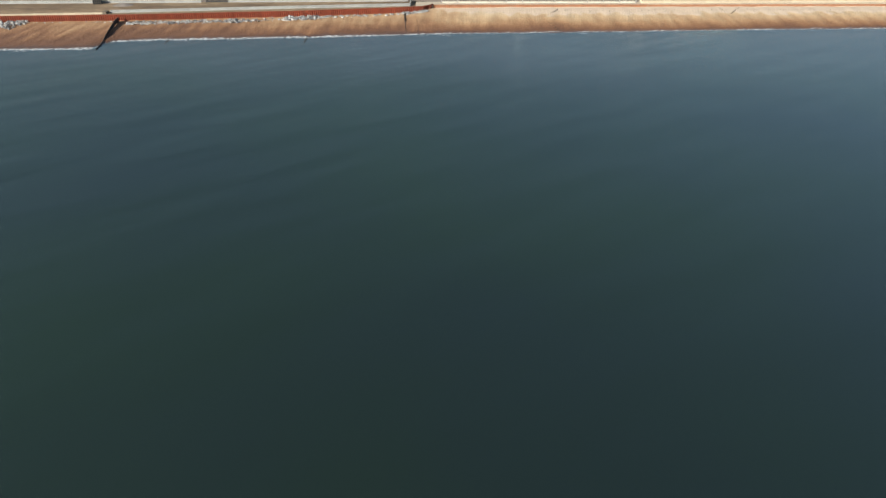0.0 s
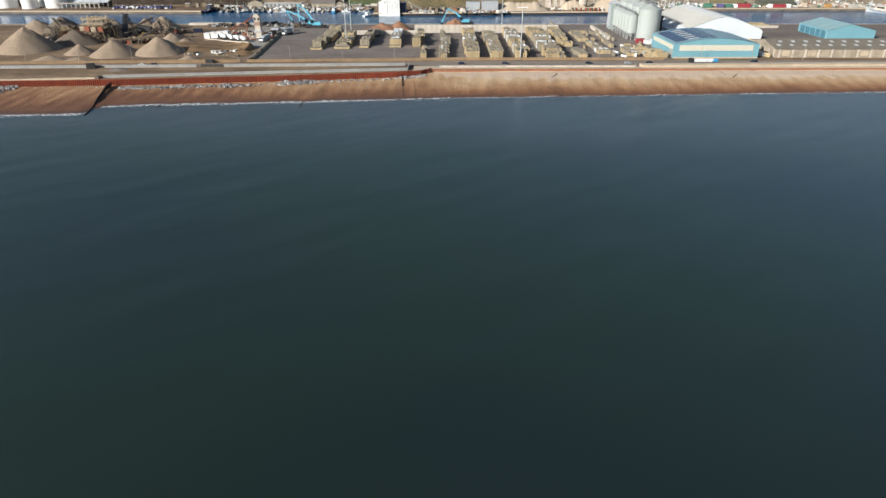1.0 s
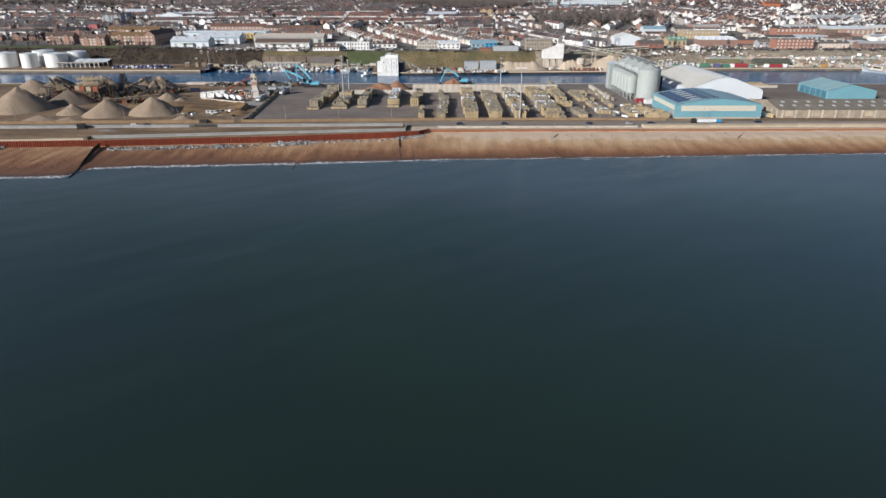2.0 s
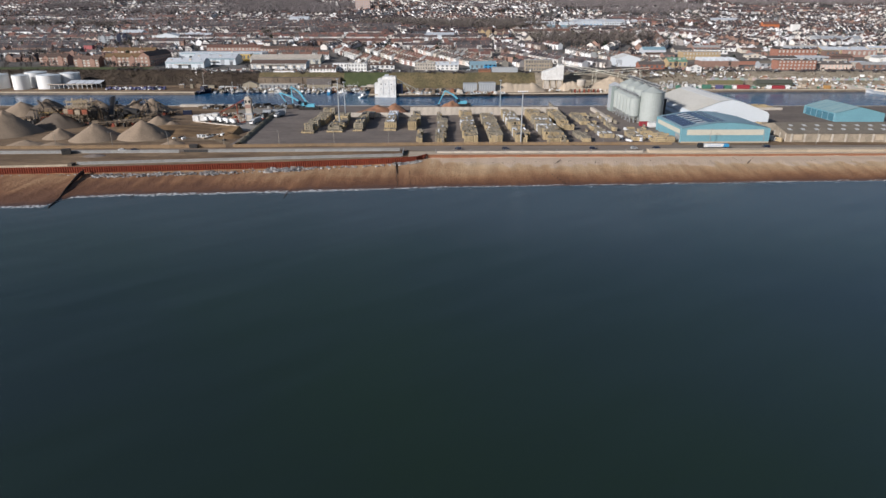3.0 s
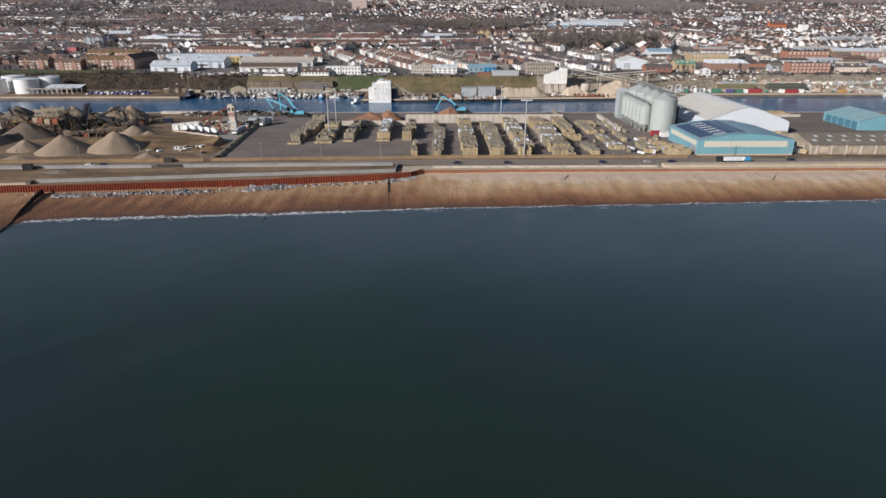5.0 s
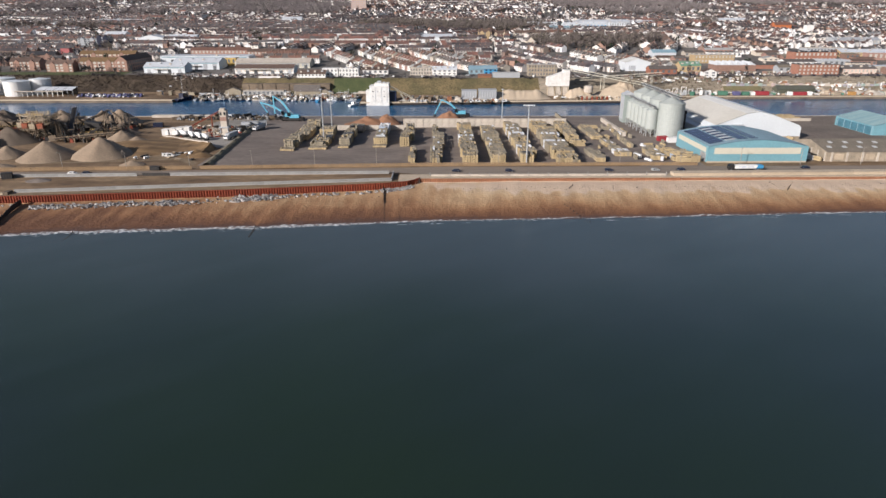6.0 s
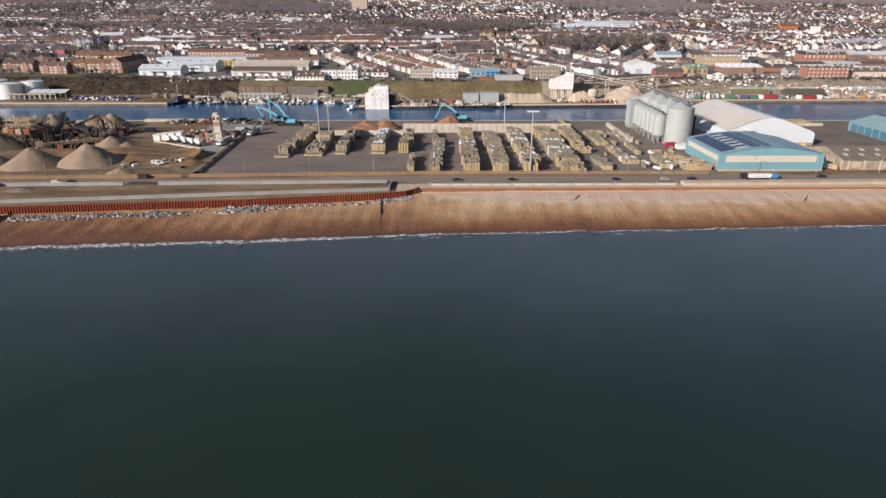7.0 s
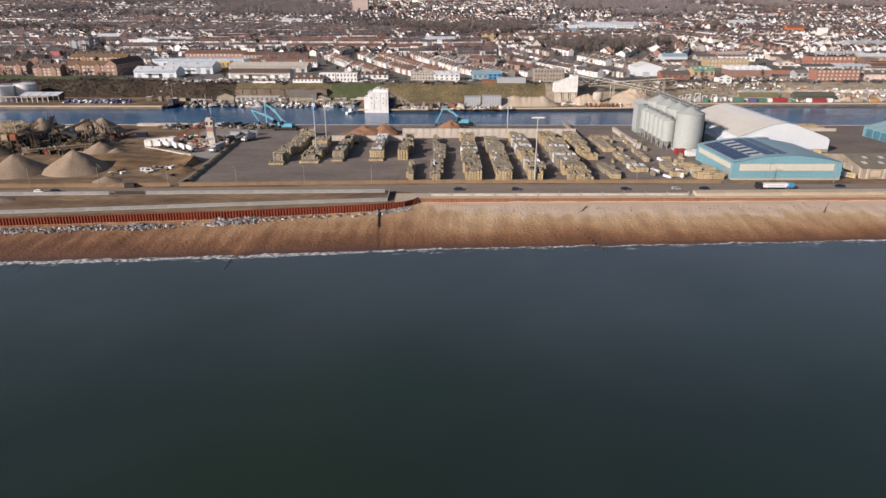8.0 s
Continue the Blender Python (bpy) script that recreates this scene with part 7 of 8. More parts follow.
# ---- town: large buildings along the bank and behind ----
FLATS = "three-storey brick flats with a brown tiled roof"
BRICKF = mat("deep_red_brick", (0.34, 0.165, 0.115), var=0.2, scale=0.3, fine=2)
BRICKR = mat("orange_red_brick", (0.3, 0.125, 0.08), var=0.2, scale=0.3, fine=2)
DARKSLATE = mat("dark_slate", (0.028, 0.028, 0.033), var=0.25)
TILEO = mat("ochre_tiles", (0.17, 0.105, 0.048), var=0.2, scale=0.4, fine=2)
BIG = [
    ("flats", -427, -397.5, 623, 11, 20.3, 11.9, BRICKL, TILEB, "x", FLATS, 3, 7, SASH),
    ("flats", -383.2, -357.5, 609, 11, 19.9, 11.1, BRICKL, TILEB, "x", FLATS, 3, 6, SASH),
    ("flats", -354, -316, 616, 11, 19.9, 13.0, BRICKL, TILEO, "x", FLATS, 3, 9, SASH),
    ("flats", -398, -337, 700, 11, 25.0, 9.5, BRICKL, TILEO, "x", "long brick flats with an ochre roof", 2, 12, RENDERC),
    ("flats", -452, -420, 690, 12, 24.0, 10.5, BRICK, DARKSLATE, "x", "dark brick house block with a near-black slate roof", 0, 0, WINGREY),
    ("retail_shed", -285, -246, 600, 20, 19.6, 9.5, SHEDW, PALEROOF, "x", "white retail shed with a pale metal roof", 0, 0, WINGREY),
    ("retail_shed", -268, -222, 628, 26, 20.5, 10.8, SHEDW, PALEROOF, "x", "large white retail warehouse", 1, 5, GREYCLAD),
    ("retail_shed", -300, -206, 676, 26, 23.3, 7.0, SHEDW, PALEROOF, "flat", "long low white warehouse with a flat pale roof", 0, 0, WINGREY),
    ("shop_unit", -229, -215, 660, 12, 22.4, 7.3, YELLOWP, PALEROOF, "flat", "yellow clad trade unit", 1, 3, WINGREY),
    ("industrial_unit", -210, -134, 640, 26, 20.9, 9.0, CREAM, CONCPALE, "x", "long cream industrial unit with a pale roof", 1, 16, GREYCLAD),
    ("industrial_unit", -197, -141, 596, 18, 19.5, 8.0, RENDERW, TILEB, "x", "low white works with a brown roof", 1, 14, RENDERC),
    ("office", -167, -147, 567, 7, 15.8, 4.2, RENDERW, TILEB, "flat", "low white office on the bank edge", 0, 0, WINGREY),
    ("office", -131.5, -106, 566.5, 11, 16.5, 8.6, RENDERW, TILEB, "x", "white rendered block with a brown roof", 2, 8, WINGREY),
    ("office", -95, -77, 575, 9, 18.7, 7.0, RENDERW, RENDERW, "flat", "two-storey white rendered villa", 2, 6, WINGREY),
    ("shop", -75, -51, 592, 9, 19.4, 6.2, RENDERW, TILEB, "x", "white shop with a brown roof", 1, 5, WINGREY),
    ("shop", -30, -9.5, 584, 10, 19.1, 6.5, CONCPALE, CONCPALE, "flat", "long grey shop parade", 2, 8, WINGREY),
    ("shop", -9, 13.8, 584, 12, 19.1, 7.8, RENDERW, PALEROOF, "x", "white showroom with a low pale roof", 2, 5, WINGREY),
    ("showroom", 25.6, 39.5, 590, 16, 19.3, 7.4, TEALROOF, TEALROOF, "x", "teal-grey clad half of a showroom", 1, 3, WINGREY),
    ("showroom", 39.7, 52, 589, 16, 19.3, 7.8, BLUEP, TEALROOF, "x", "bright blue clad showroom with a teal roof", 2, 3, NAVY),
    ("shop_unit", 33, 45, 567, 5, 18.6, 3.2, RUSTPALE, TILER, "x", "low rust-red store on the bank edge", 0, 0, WINGREY),
    ("shop_unit", 46, 71, 567, 6, 18.6, 4.4, GREYCLAD, CONCRETE, "flat", "low grey store with a flat roof", 0, 0, WINGREY),
    ("office", 79.6, 106, 576, 12, 18.7, 10.5, WEATHERED, CONCRETE, "flat", "brown concrete framed office block", 3, 10, WINGREY),
    ("hall", 179, 204, 615, 24, 20.1, 12.0, SHEDW, SHEDROOF, "y", "white hall with a pitched gable", 0, 0, WINGREY),
    ("hall", 237, 264, 716, 16, 26.5, 8.0, PALEROOF, TEALROOF, "x", "pale blue clad hall", 0, 0, WINGREY),
    ("factory", 268.5, 311, 672, 16, 23.2, 8.2, BRICKY, CONCPALE, "flat", "buff brick factory with white windows", 2, 12, SASH),
    ("factory", 230, 249.5, 604, 16, 19.9, 9.5, BRICKY, GREENROOF, "x", "buff brick hall with a green roof", 1, 4, WINGREY),
    ("factory", 287, 350, 632, 24, 20.6, 6.5, BRICKF, TILEG, "x", "long low brick shed with a dark roof", 0, 0, WINGREY),
    ("factory", 379, 424, 680, 18, 23.5, 10.5, BRICKF, DARKSLATE, "flat", "red brick factory with rows of pale windows", 2, 10, SASH),
    ("factory", 333, 371, 584, 14, 19.0, 9.4, BRICKF, TILEG, "flat", "three-storey red brick factory with tall windows", 3, 10, SASH),
    ("factory", 376, 412, 592, 16, 19.4, 7.5, RENDERP, TILEG, "x", "pink rendered works with a slate roof and white doors", 1, 10, SASH),
    ("factory", 450, 505, 716, 20, 26.5, 8.0, BRICKY, PALEROOF, "x", "buff brick works with a blue-grey roof", 1, 12, SASH),
    ("house_block", 241, 253.5, 575, 8, 18.4, 7.0, RENDERW, TILEB, "y", "white rendered house by the bank", 2, 2, WINGREY),
    ("tower_block", -203, -169, 1500, 16, 77, 24, PINKB, CONCRETE, "flat", "tall pale block of flats on the hillside", 6, 8, GREYCLAD),
    ("hall", -27, 14, 852, 30, 38, 8.5, SHEDW, PALEROOF, "x", "long white hall among the terraces", 0, 0, WINGREY),
    ("factory", 198, 234, 1062, 22, 48, 9.5, SHEDW, SHEDW, "x", "white works with a low roof", 1, 7, NAVY),
    ("factory", 236, 270, 1066, 24, 48.2, 10.5, PALEROOF, SHEDW, "x", "blue and white works", 1, 6, BLUEP),
    ("factory", 272, 300, 1060, 22, 48, 9, SHEDW, PALEROOF, "flat", "white works with a flat roof", 2, 7, WINGREY),
    ("factory", 172, 224, 1034, 16, 47, 6.0, GREYCLAD, TEALROOF, "x", "long low works with a blue-grey roof", 1, 10, WINGREY),
    ("factory", 228, 290, 1036, 14, 47.2, 5.5, RENDERW, TILEG, "x", "long low white works with a slate roof", 1, 12, NAVY),
    ("factory", 230, 320, 1110, 40, 50, 11, GREYCLAD, PALEROOF, "x", "large pale grey factory", 0, 0, WINGREY),
    ("gasworks_hall", 510, 535, 996, 16, 46, 13.0, mat("orange_brick", (0.5, 0.16, 0.06)), TILER, "x", "orange brick hall among the houses", 0, 0, WINGREY),
    ("water_tower", 522, 533, 930, 8, 42, 14, RENDERW, RENDERW, "flat", "bright white square block", 0, 0, WINGREY),
    ("hall", -394, -362, 838, 26, 37, 9, SHEDW, PALEROOF, "y", "pale metal clad hall with a gable front", 0, 0, WINGREY),
    ("hall", -360, -322, 846, 22, 37.6, 8.5, SHEDW, PALEROOF, "x", "long white metal clad hall among houses", 1, 8, WINGREY),
    ("flats", -452, -428, 800, 14, 33.5, 9.5, GREYCLAD, CONCRETE, "flat", "grey modern block of flats", 4, 6, WINGREY),
    ("flats", -424, -410, 792, 14, 33, 12.5, NAVY, TILEG, "flat", "dark blue-grey clad block of flats", 4, 3, GREYCLAD),
    ("flats", -476, -458, 812, 12, 34.5, 8.5, RENDERP, TILEG, "x", "pink rendered block of flats", 4, 5, WINGREY),
    ("hall", -458, -430, 880, 20, 39.6, 9.5, SHEDW, PALEROOF, "x", "white hall with a pale roof among houses", 1, 6, WINGREY),
    ("shop_unit", -433, -423, 726, 6, 27.2, 8.5, mat("rose_brick", (0.42, 0.13, 0.13)), TILEG, "flat", "rose-red clad block behind dark roofs", 0, 0, WINGREY),
    ("terrace_row", -222, -160, 728, 10, 27.4, 7.6, BRICKP, TILEB, "x", "long brick terrace with a brown tiled roof", 1, 16, SASH),
    ("terrace_row", -290, -222, 738, 10, 28.2, 7.8, BRICKP, TILER, "x", "long brick terrace with a bright red tiled roof", 1, 16, SASH),
    ("flats", 50, 68, 880, 14, 40, 12, BRICKY, TILEB, "x", "buff brick flats with a brown roof", 3, 5, WINGREY),
    ("flats", 68, 92, 884, 14, 40, 10, CONCWARM, TILEB, "x", "sandy brick flats beside the wood", 3, 6, WINGREY),
    ("school", 102, 146, 905, 14, 41, 9, RENDERC, TILEB, "x", "long cream school with a brown hipped roof", 2, 12, WINGREY),
    ("school", 148, 184, 910, 14, 41.4, 9, RENDERW, TILER, "x", "long white building with a red roof", 1, 10, WINGREY),
    ("brick_hall", 196, 222, 590, 12, 19.3, 7.5, BRICKR, TILEG, "x", "red brick works with a dark roof", 1, 5, WINGREY),
    ("factory", 300, 372, 1150, 30, 51.5, 8, SHEDW, PALEROOF, "x", "pale works with a ribbed roof on the hillside", 1, 12, WINGREY),
    ("factory", 130, 190, 1075, 26, 48.6, 9, PALEROOF, PALEROOF, "flat", "pale blue-grey works with a flat roof", 2, 12, NAVY),
    ("factory", 500, 560, 820, 18, 35.5, 8, GREYCLAD, GREYCLAD, "x", "long grey works with a low roof", 1, 12, SASH),
    ("factory", 424, 470, 740, 18, 28.4, 6.5, GREYCLAD, CONCPALE, "flat", "low works with a white flat roof", 1, 12, WINGREY),
    ("villa", -110, -96, 575, 10, 18.7, 7.0, RENDERW, RENDERW, "flat", "white rendered villa with tall windows", 2, 4, WINGREY),
    ("hall", -292, -256, 1205, 20, 55, 10, PALEROOF, PALEROOF, "x", "pale blue-grey hall on the hillside", 0, 0, WINGREY),
    ("hall", 494, 548, 1175, 26, 53, 10, RENDERW, PALEROOF, "x", "long white hall on the hillside", 0, 0, WINGREY),
    ("church", 106.5, 115.5, 800, 20, 33.5, 12, RENDERC, TILEG, "y", "stone church with a steep gable", 1, 2, WINGREY),
    ("factory", -625, -548, 1185, 20, 53.5, 7.5, BRICKP, PALEROOF, "x", "long low brick building", 0, 0, WINGREY),
]
for name, x0, x1, y, depth, zb, h, wm, rm, roof, label, rows, cols, win in BIG:
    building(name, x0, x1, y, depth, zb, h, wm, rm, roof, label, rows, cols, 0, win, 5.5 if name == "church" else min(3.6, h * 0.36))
taken = [(x0, x1, y, y + d) for _, x0, x1, y, d, *_ in BIG] + [(262, 312, 606, 638)]
shuffle = random.Random(41)
tries = 0
while len(taken) < len(BIG) + 37 and tries < 4000:  # lesser works and yards of the industrial quarter
    tries += 1
    w, d = shuffle.uniform(12, 38), shuffle.uniform(9, 18)
    x, y = shuffle.uniform(222, 545), 582 + 150 * shuffle.random() ** 0.8
    if any(x - 2 < b and x + w + 2 > a and y - 3 < q and y + d + 3 > p for a, b, p, q in taken):
        continue
    wm, wn = shuffle.choice(((BRICKP, "red brick"), (RENDERW, "white rendered"), (GREYCLAD, "grey clad"), (BRICK, "brown brick"), (CONCPALE, "pale concrete"), (RENDERC, "cream rendered")))
    rm, rn = shuffle.choice(((PALEROOF, "pale metal"), (ASBEST, "brown sheet"), (TILEG, "slate"), (CONCRETE, "grey"), (TILEB, "brown")))
    building("works_unit", x, x + w, y, d, float(np.interp(y, HILL_Y, HILL_Z)), shuffle.uniform(4.5, 8.0), wm, rm, shuffle.choice(("x", "x", "flat", "y" if w < 20 else "x")), wn + " works unit with a " + rn + " roof", 1, max(2, int(w / 5)), 0, shuffle.choice((WINGREY, SASH, WINGREY)), 2.0)
    taken.append((x, x + w, y, y + d))
setting("railway_wall", Mesh().box(-766, -575, 1226, 1228, 54, 61.5), CONCPALE, "long pale retaining wall of the railway", "wall")
saw = thing("sawtooth_works", 287, 612, 20, 0, "brick works with a white sawtooth roof", "factory")
part("wall", Mesh().box(-19.5, 19.5, 0, 20, -3, 6), BRICK, saw)
for k in range(6):
    part("sawtooth", Mesh().extrude_y([(-19.5 + 6.5 * k, 6), (-13.0 + 6.5 * k, 6), (-19.0 + 6.5 * k, 9.2)], 0, 20), PALEROOF, saw)
gable_bay = thing("flats", -311, 612, 19.9, 0, "brick flats wing with a hipped brown roof", "flats")
part("wall", Mesh().extrude_y([(-6, -3), (5, -3), (5, 10.5), (-0.5, 14.7), (-6, 10.5)], 0, 58), BRICKL, gable_bay)
for s_ in (-1, 1):
    slope = Mesh()
    slope.face([(-0.5 + 5.9 * s_, -0.3, 10.4), (-0.5 + 5.9 * s_, 58.3, 10.4), (-0.5, 58.3, 14.9), (-0.5, -0.3, 14.9)])
    part("roof_slope", slope, TILEB, gable_bay)
for k in range(11):
    for j in range(3):
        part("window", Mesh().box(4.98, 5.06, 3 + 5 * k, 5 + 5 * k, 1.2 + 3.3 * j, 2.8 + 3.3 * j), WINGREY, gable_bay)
for j in range(3):
    for i in range(2):
        part("window", Mesh().box(-4 + 4.4 * i, -1.8 + 4.4 * i, -0.06, 0.02, 1.2 + 3.3 * j, 3.0 + 3.3 * j), SASH, gable_bay)
building("boat_shed", -131, -108, 545.5, 6, 4.8, 9.4, WOODG, TILEG, "x", "broad dark boathouse with a steep slate roof", 0, 0, 0, GLASS, 5.0)
building("boat_shed", -176, -140, 546, 5, 4.8, 4.6, CONCRETE, CONCPALE, "flat", "long low pale store by the water", 1, 9, 0, WINGREY)
foot = Mesh().box(-99, -56, 544.6, 547.5, 2, 6.6)
setting("bank_wall", foot, STONE, "dark stained wall at the foot of the lawn", "wall")
sheds = [(-185, 549.5, 4.8), (-104, 550, 4.8)]
for x, y, z in sheds:
    building("boat_shed", x - 7, x + 7, y - 3.4, 5, z, rng.uniform(5, 7.5), WOODG, TILEG, "y", "dark timber boat shed by the water", 0, 0, 0, GLASS, 2.5)
retain = Mesh()
for i in range(13):
    retain.box(-178 + 6 * i, -172.1 + 6 * i, 551.5 + 0.5 * (i % 2), 562, 4, 14.6 + 0.8 * noise.noise((i, 3, 3)))
setting("retaining_wall_west", retain, STONE, "stained retaining wall under the white offices", "wall")

BLOCKED = [(x0 - 4, x1 + 4, y0 - 5, y1 + 5) for x0, x1, y0, y1 in taken]


def free(x, y):
    return not any(a < x < b and c < y < d for a, b, c, d in BLOCKED)


# ---- town: terraces ----
def house_kind(wallm, roofm, label):
    """A two-storey terraced house, one bay wide, ridge along the row."""
    top = thing("house", 0, 0, -50, 0, label, "house", "terraced houses of the town")
    w, d, e, r = 3.2, 4.2, 5.3, 7.6
    body = Mesh().box(-w, w, -d, d, -2.5, e)
    for s in (-w, w):
        body.face([(s, -d, e), (s, d, e), (s, 0, r)])
    part("wall", body, wallm, top)
    roof = Mesh()
    for s in (-1, 1):
        roof.face([(-w - 0.05, s * (d + 0.35), e - 0.15), (w + 0.05, s * (d + 0.35), e - 0.15), (w + 0.05, 0, r + 0.1), (-w - 0.05, 0, r + 0.1)])
        roof.face([(-w - 0.05, s * (d + 0.35), e - 0.35), (w + 0.05, s * (d + 0.35), e - 0.35), (w + 0.05, s * (d + 0.35), e - 0.15), (-w - 0.05, s * (d + 0.35), e - 0.15)])
    tiles = part("roof", roof, roofm, top)
    part("chimney", Mesh().box(w - 0.5, w + 0.3, -0.7, 0.7, r - 0.8, r + 1.3).box(w - 0.3, w - 0.05, -0.4, -0.15, r + 1.3, r + 1.7), BRICK, tiles)
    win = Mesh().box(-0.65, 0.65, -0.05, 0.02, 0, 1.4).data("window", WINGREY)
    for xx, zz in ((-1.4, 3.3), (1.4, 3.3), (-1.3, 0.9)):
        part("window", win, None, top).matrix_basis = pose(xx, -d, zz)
    wing = Mesh().extrude_y([(-0.2, -2.5), (2.9, -2.5), (2.9, 3.6), (-0.2, 4.7)], d, d + 4.4)
    wing.face([(-0.3, d, 4.85), (3.05, d, 3.7), (3.05, d + 4.6, 3.7), (-0.3, d + 4.6, 4.85)], 1)
    part("rear_wing", wing, [wallm, roofm], top)
    return top


KINDS = {}
for wm, wn in ((RENDERW, "white rendered"), (RENDERC, "cream rendered"), (BRICKP, "red brick"), (RENDERP, "pale pink rendered")):
    for rm, rn in ((TILEB, "brown tiled"), (TILER, "red tiled"), (TILEG, "slate")):
        KINDS[wn, rn] = house_kind(wm, rm, wn + " terraced house with a " + rn + " roof")
proto = list(KINDS.values())
used = set()


def place_house(x, y, ang, roof_):
    wall_ = rng.choices(("white rendered", "cream rendered", "red brick", "pale pink rendered"), (5, 3, 1, 2))[0]
    k = KINDS[wall_, roof_ if rng.random() < 0.72 else rng.choice(("brown tiled", "red tiled", "slate"))]
    m = pose(x, y, hill(x, y), 0, 0, ang)
    if k in used:
        copy_thing(k, m)
    else:
        used.add(k)
        k.matrix_basis = m


count = 0
NEAR = []
for i, xt in enumerate((-128, -93, -69, -34, -10, 143, 167)):  # facing pairs of terraces down to the shops
    NEAR.append(((xt, 738), (xt + 72, 603), 0 if i % 2 else 180))
NEAR += [((-196, y), (-158 + (735 - y) * 0.45, y + 4), 180 if k % 2 else 0) for k, y in enumerate((674, 692, 712, 730))]
GARDENS = []
for (xa, ya), (xb, yb), flip in NEAR:
    L = math.hypot(xb - xa, yb - ya)
    ang = math.degrees(math.atan2(yb - ya, xb - xa)) + flip
    n = int(L / 6.4)
    roof_ = "slate" if xa > 120 else rng.choice(("brown tiled", "brown tiled", "red tiled", "slate"))
    for i in range(n):
        x, y = xa + (xb - xa) * (i + 0.5) / n, ya + (yb - ya) * (i + 0.5) / n
        if free(x, y) and rng.random() < 0.93 and (i + int(xa)) % 9 and count < 250:
            place_house(x, y, ang, roof_)
            GARDENS.append((x, y, radians(ang)))
            count += 1
for k in proto:
    if k not in used:
        place = pose(rng.uniform(240, 330), rng.uniform(650, 665), hill(290, 655), 0, 0, 0)
        k.matrix_basis = place

WOODS = [  # middle and half widths of the woods
    (-455, 672, 22, 12), (-392, 760, 26, 9), (-700, 1060, 60, 26), (-560, 1030, 50, 22), (-250, 900, 14, 18), (-215, 905, 12, 14), (-150, 955, 10, 10),
    (-395, 1520, 120, 110), (-280, 1440, 60, 60), (-250, 1560, 60, 60), (-440, 1690, 110, 80), (62, 1085, 100, 92), (-70, 1135, 72, 66), (125, 1110, 50, 80), (185, 812, 66, 36), (222, 838, 32, 34), (150, 858, 26, 20),
    (272, 848, 20, 26), (440, 1440, 80, 44), (420, 1640, 140, 110), (560, 1540, 50, 70), (720, 1740, 120, 46), (330, 1560, 60, 60), (395, 1160, 10, 22), (-900, 1560, 90, 60), (-640, 1420, 50, 34),
    (780, 1650, 50, 80), (1010, 1670, 110, 60), (-700, 1740, 200, 50), (480, 1180, 16, 24), (-780, 1340, 60, 40)]


def in_wood(x, y, grow=1.0):
    k = 1 + 0.35 * noise.noise((x / 40, y / 40, 8))
    return any(((x - a) / (c * grow * k)) ** 2 + ((y - b) / (d * grow * k)) ** 2 < 1 for a, b, c, d in WOODS)


def district(x, y, r):
    """How the streets of a quarter run: angle, terraces or not, share of red roofs, share of pale walls."""
    u = x / y
    if u < -0.2 and y < 1010:
        return r.choice((0, 2, -3, 4)), r.random() < 0.6, 0.14, 0.74
    if u < -0.16 and y < 1700:
        return r.choice((0, -6, 5, 12, -14, 70)), r.random() < 0.5, 0.1, 0.86
    if u < 0.14 and y < 940:
        return r.choice((1, 3, -2, 5, -5)), r.random() < 0.8, 0.6, 0.6
    if u < 0.3 and y < 800:
        return r.choice((-60, -58, -62)), True, 0.3, 0.75
    if u > 0.14 and y < 1400:
        return r.choice((0, 8, -10, 30, -40, 80, 62, -70)), r.random() < 0.2, 0.25, 0.8
    if y < 1300:
        return r.choice((0, 5, -8, 12, 35, -30, 75)), r.random() < 0.4, 0.25, 0.7
    return r.choice((-35, -28, 20, 8, -12, 62, 40)), r.random() < 0.2, 0.2, 0.75


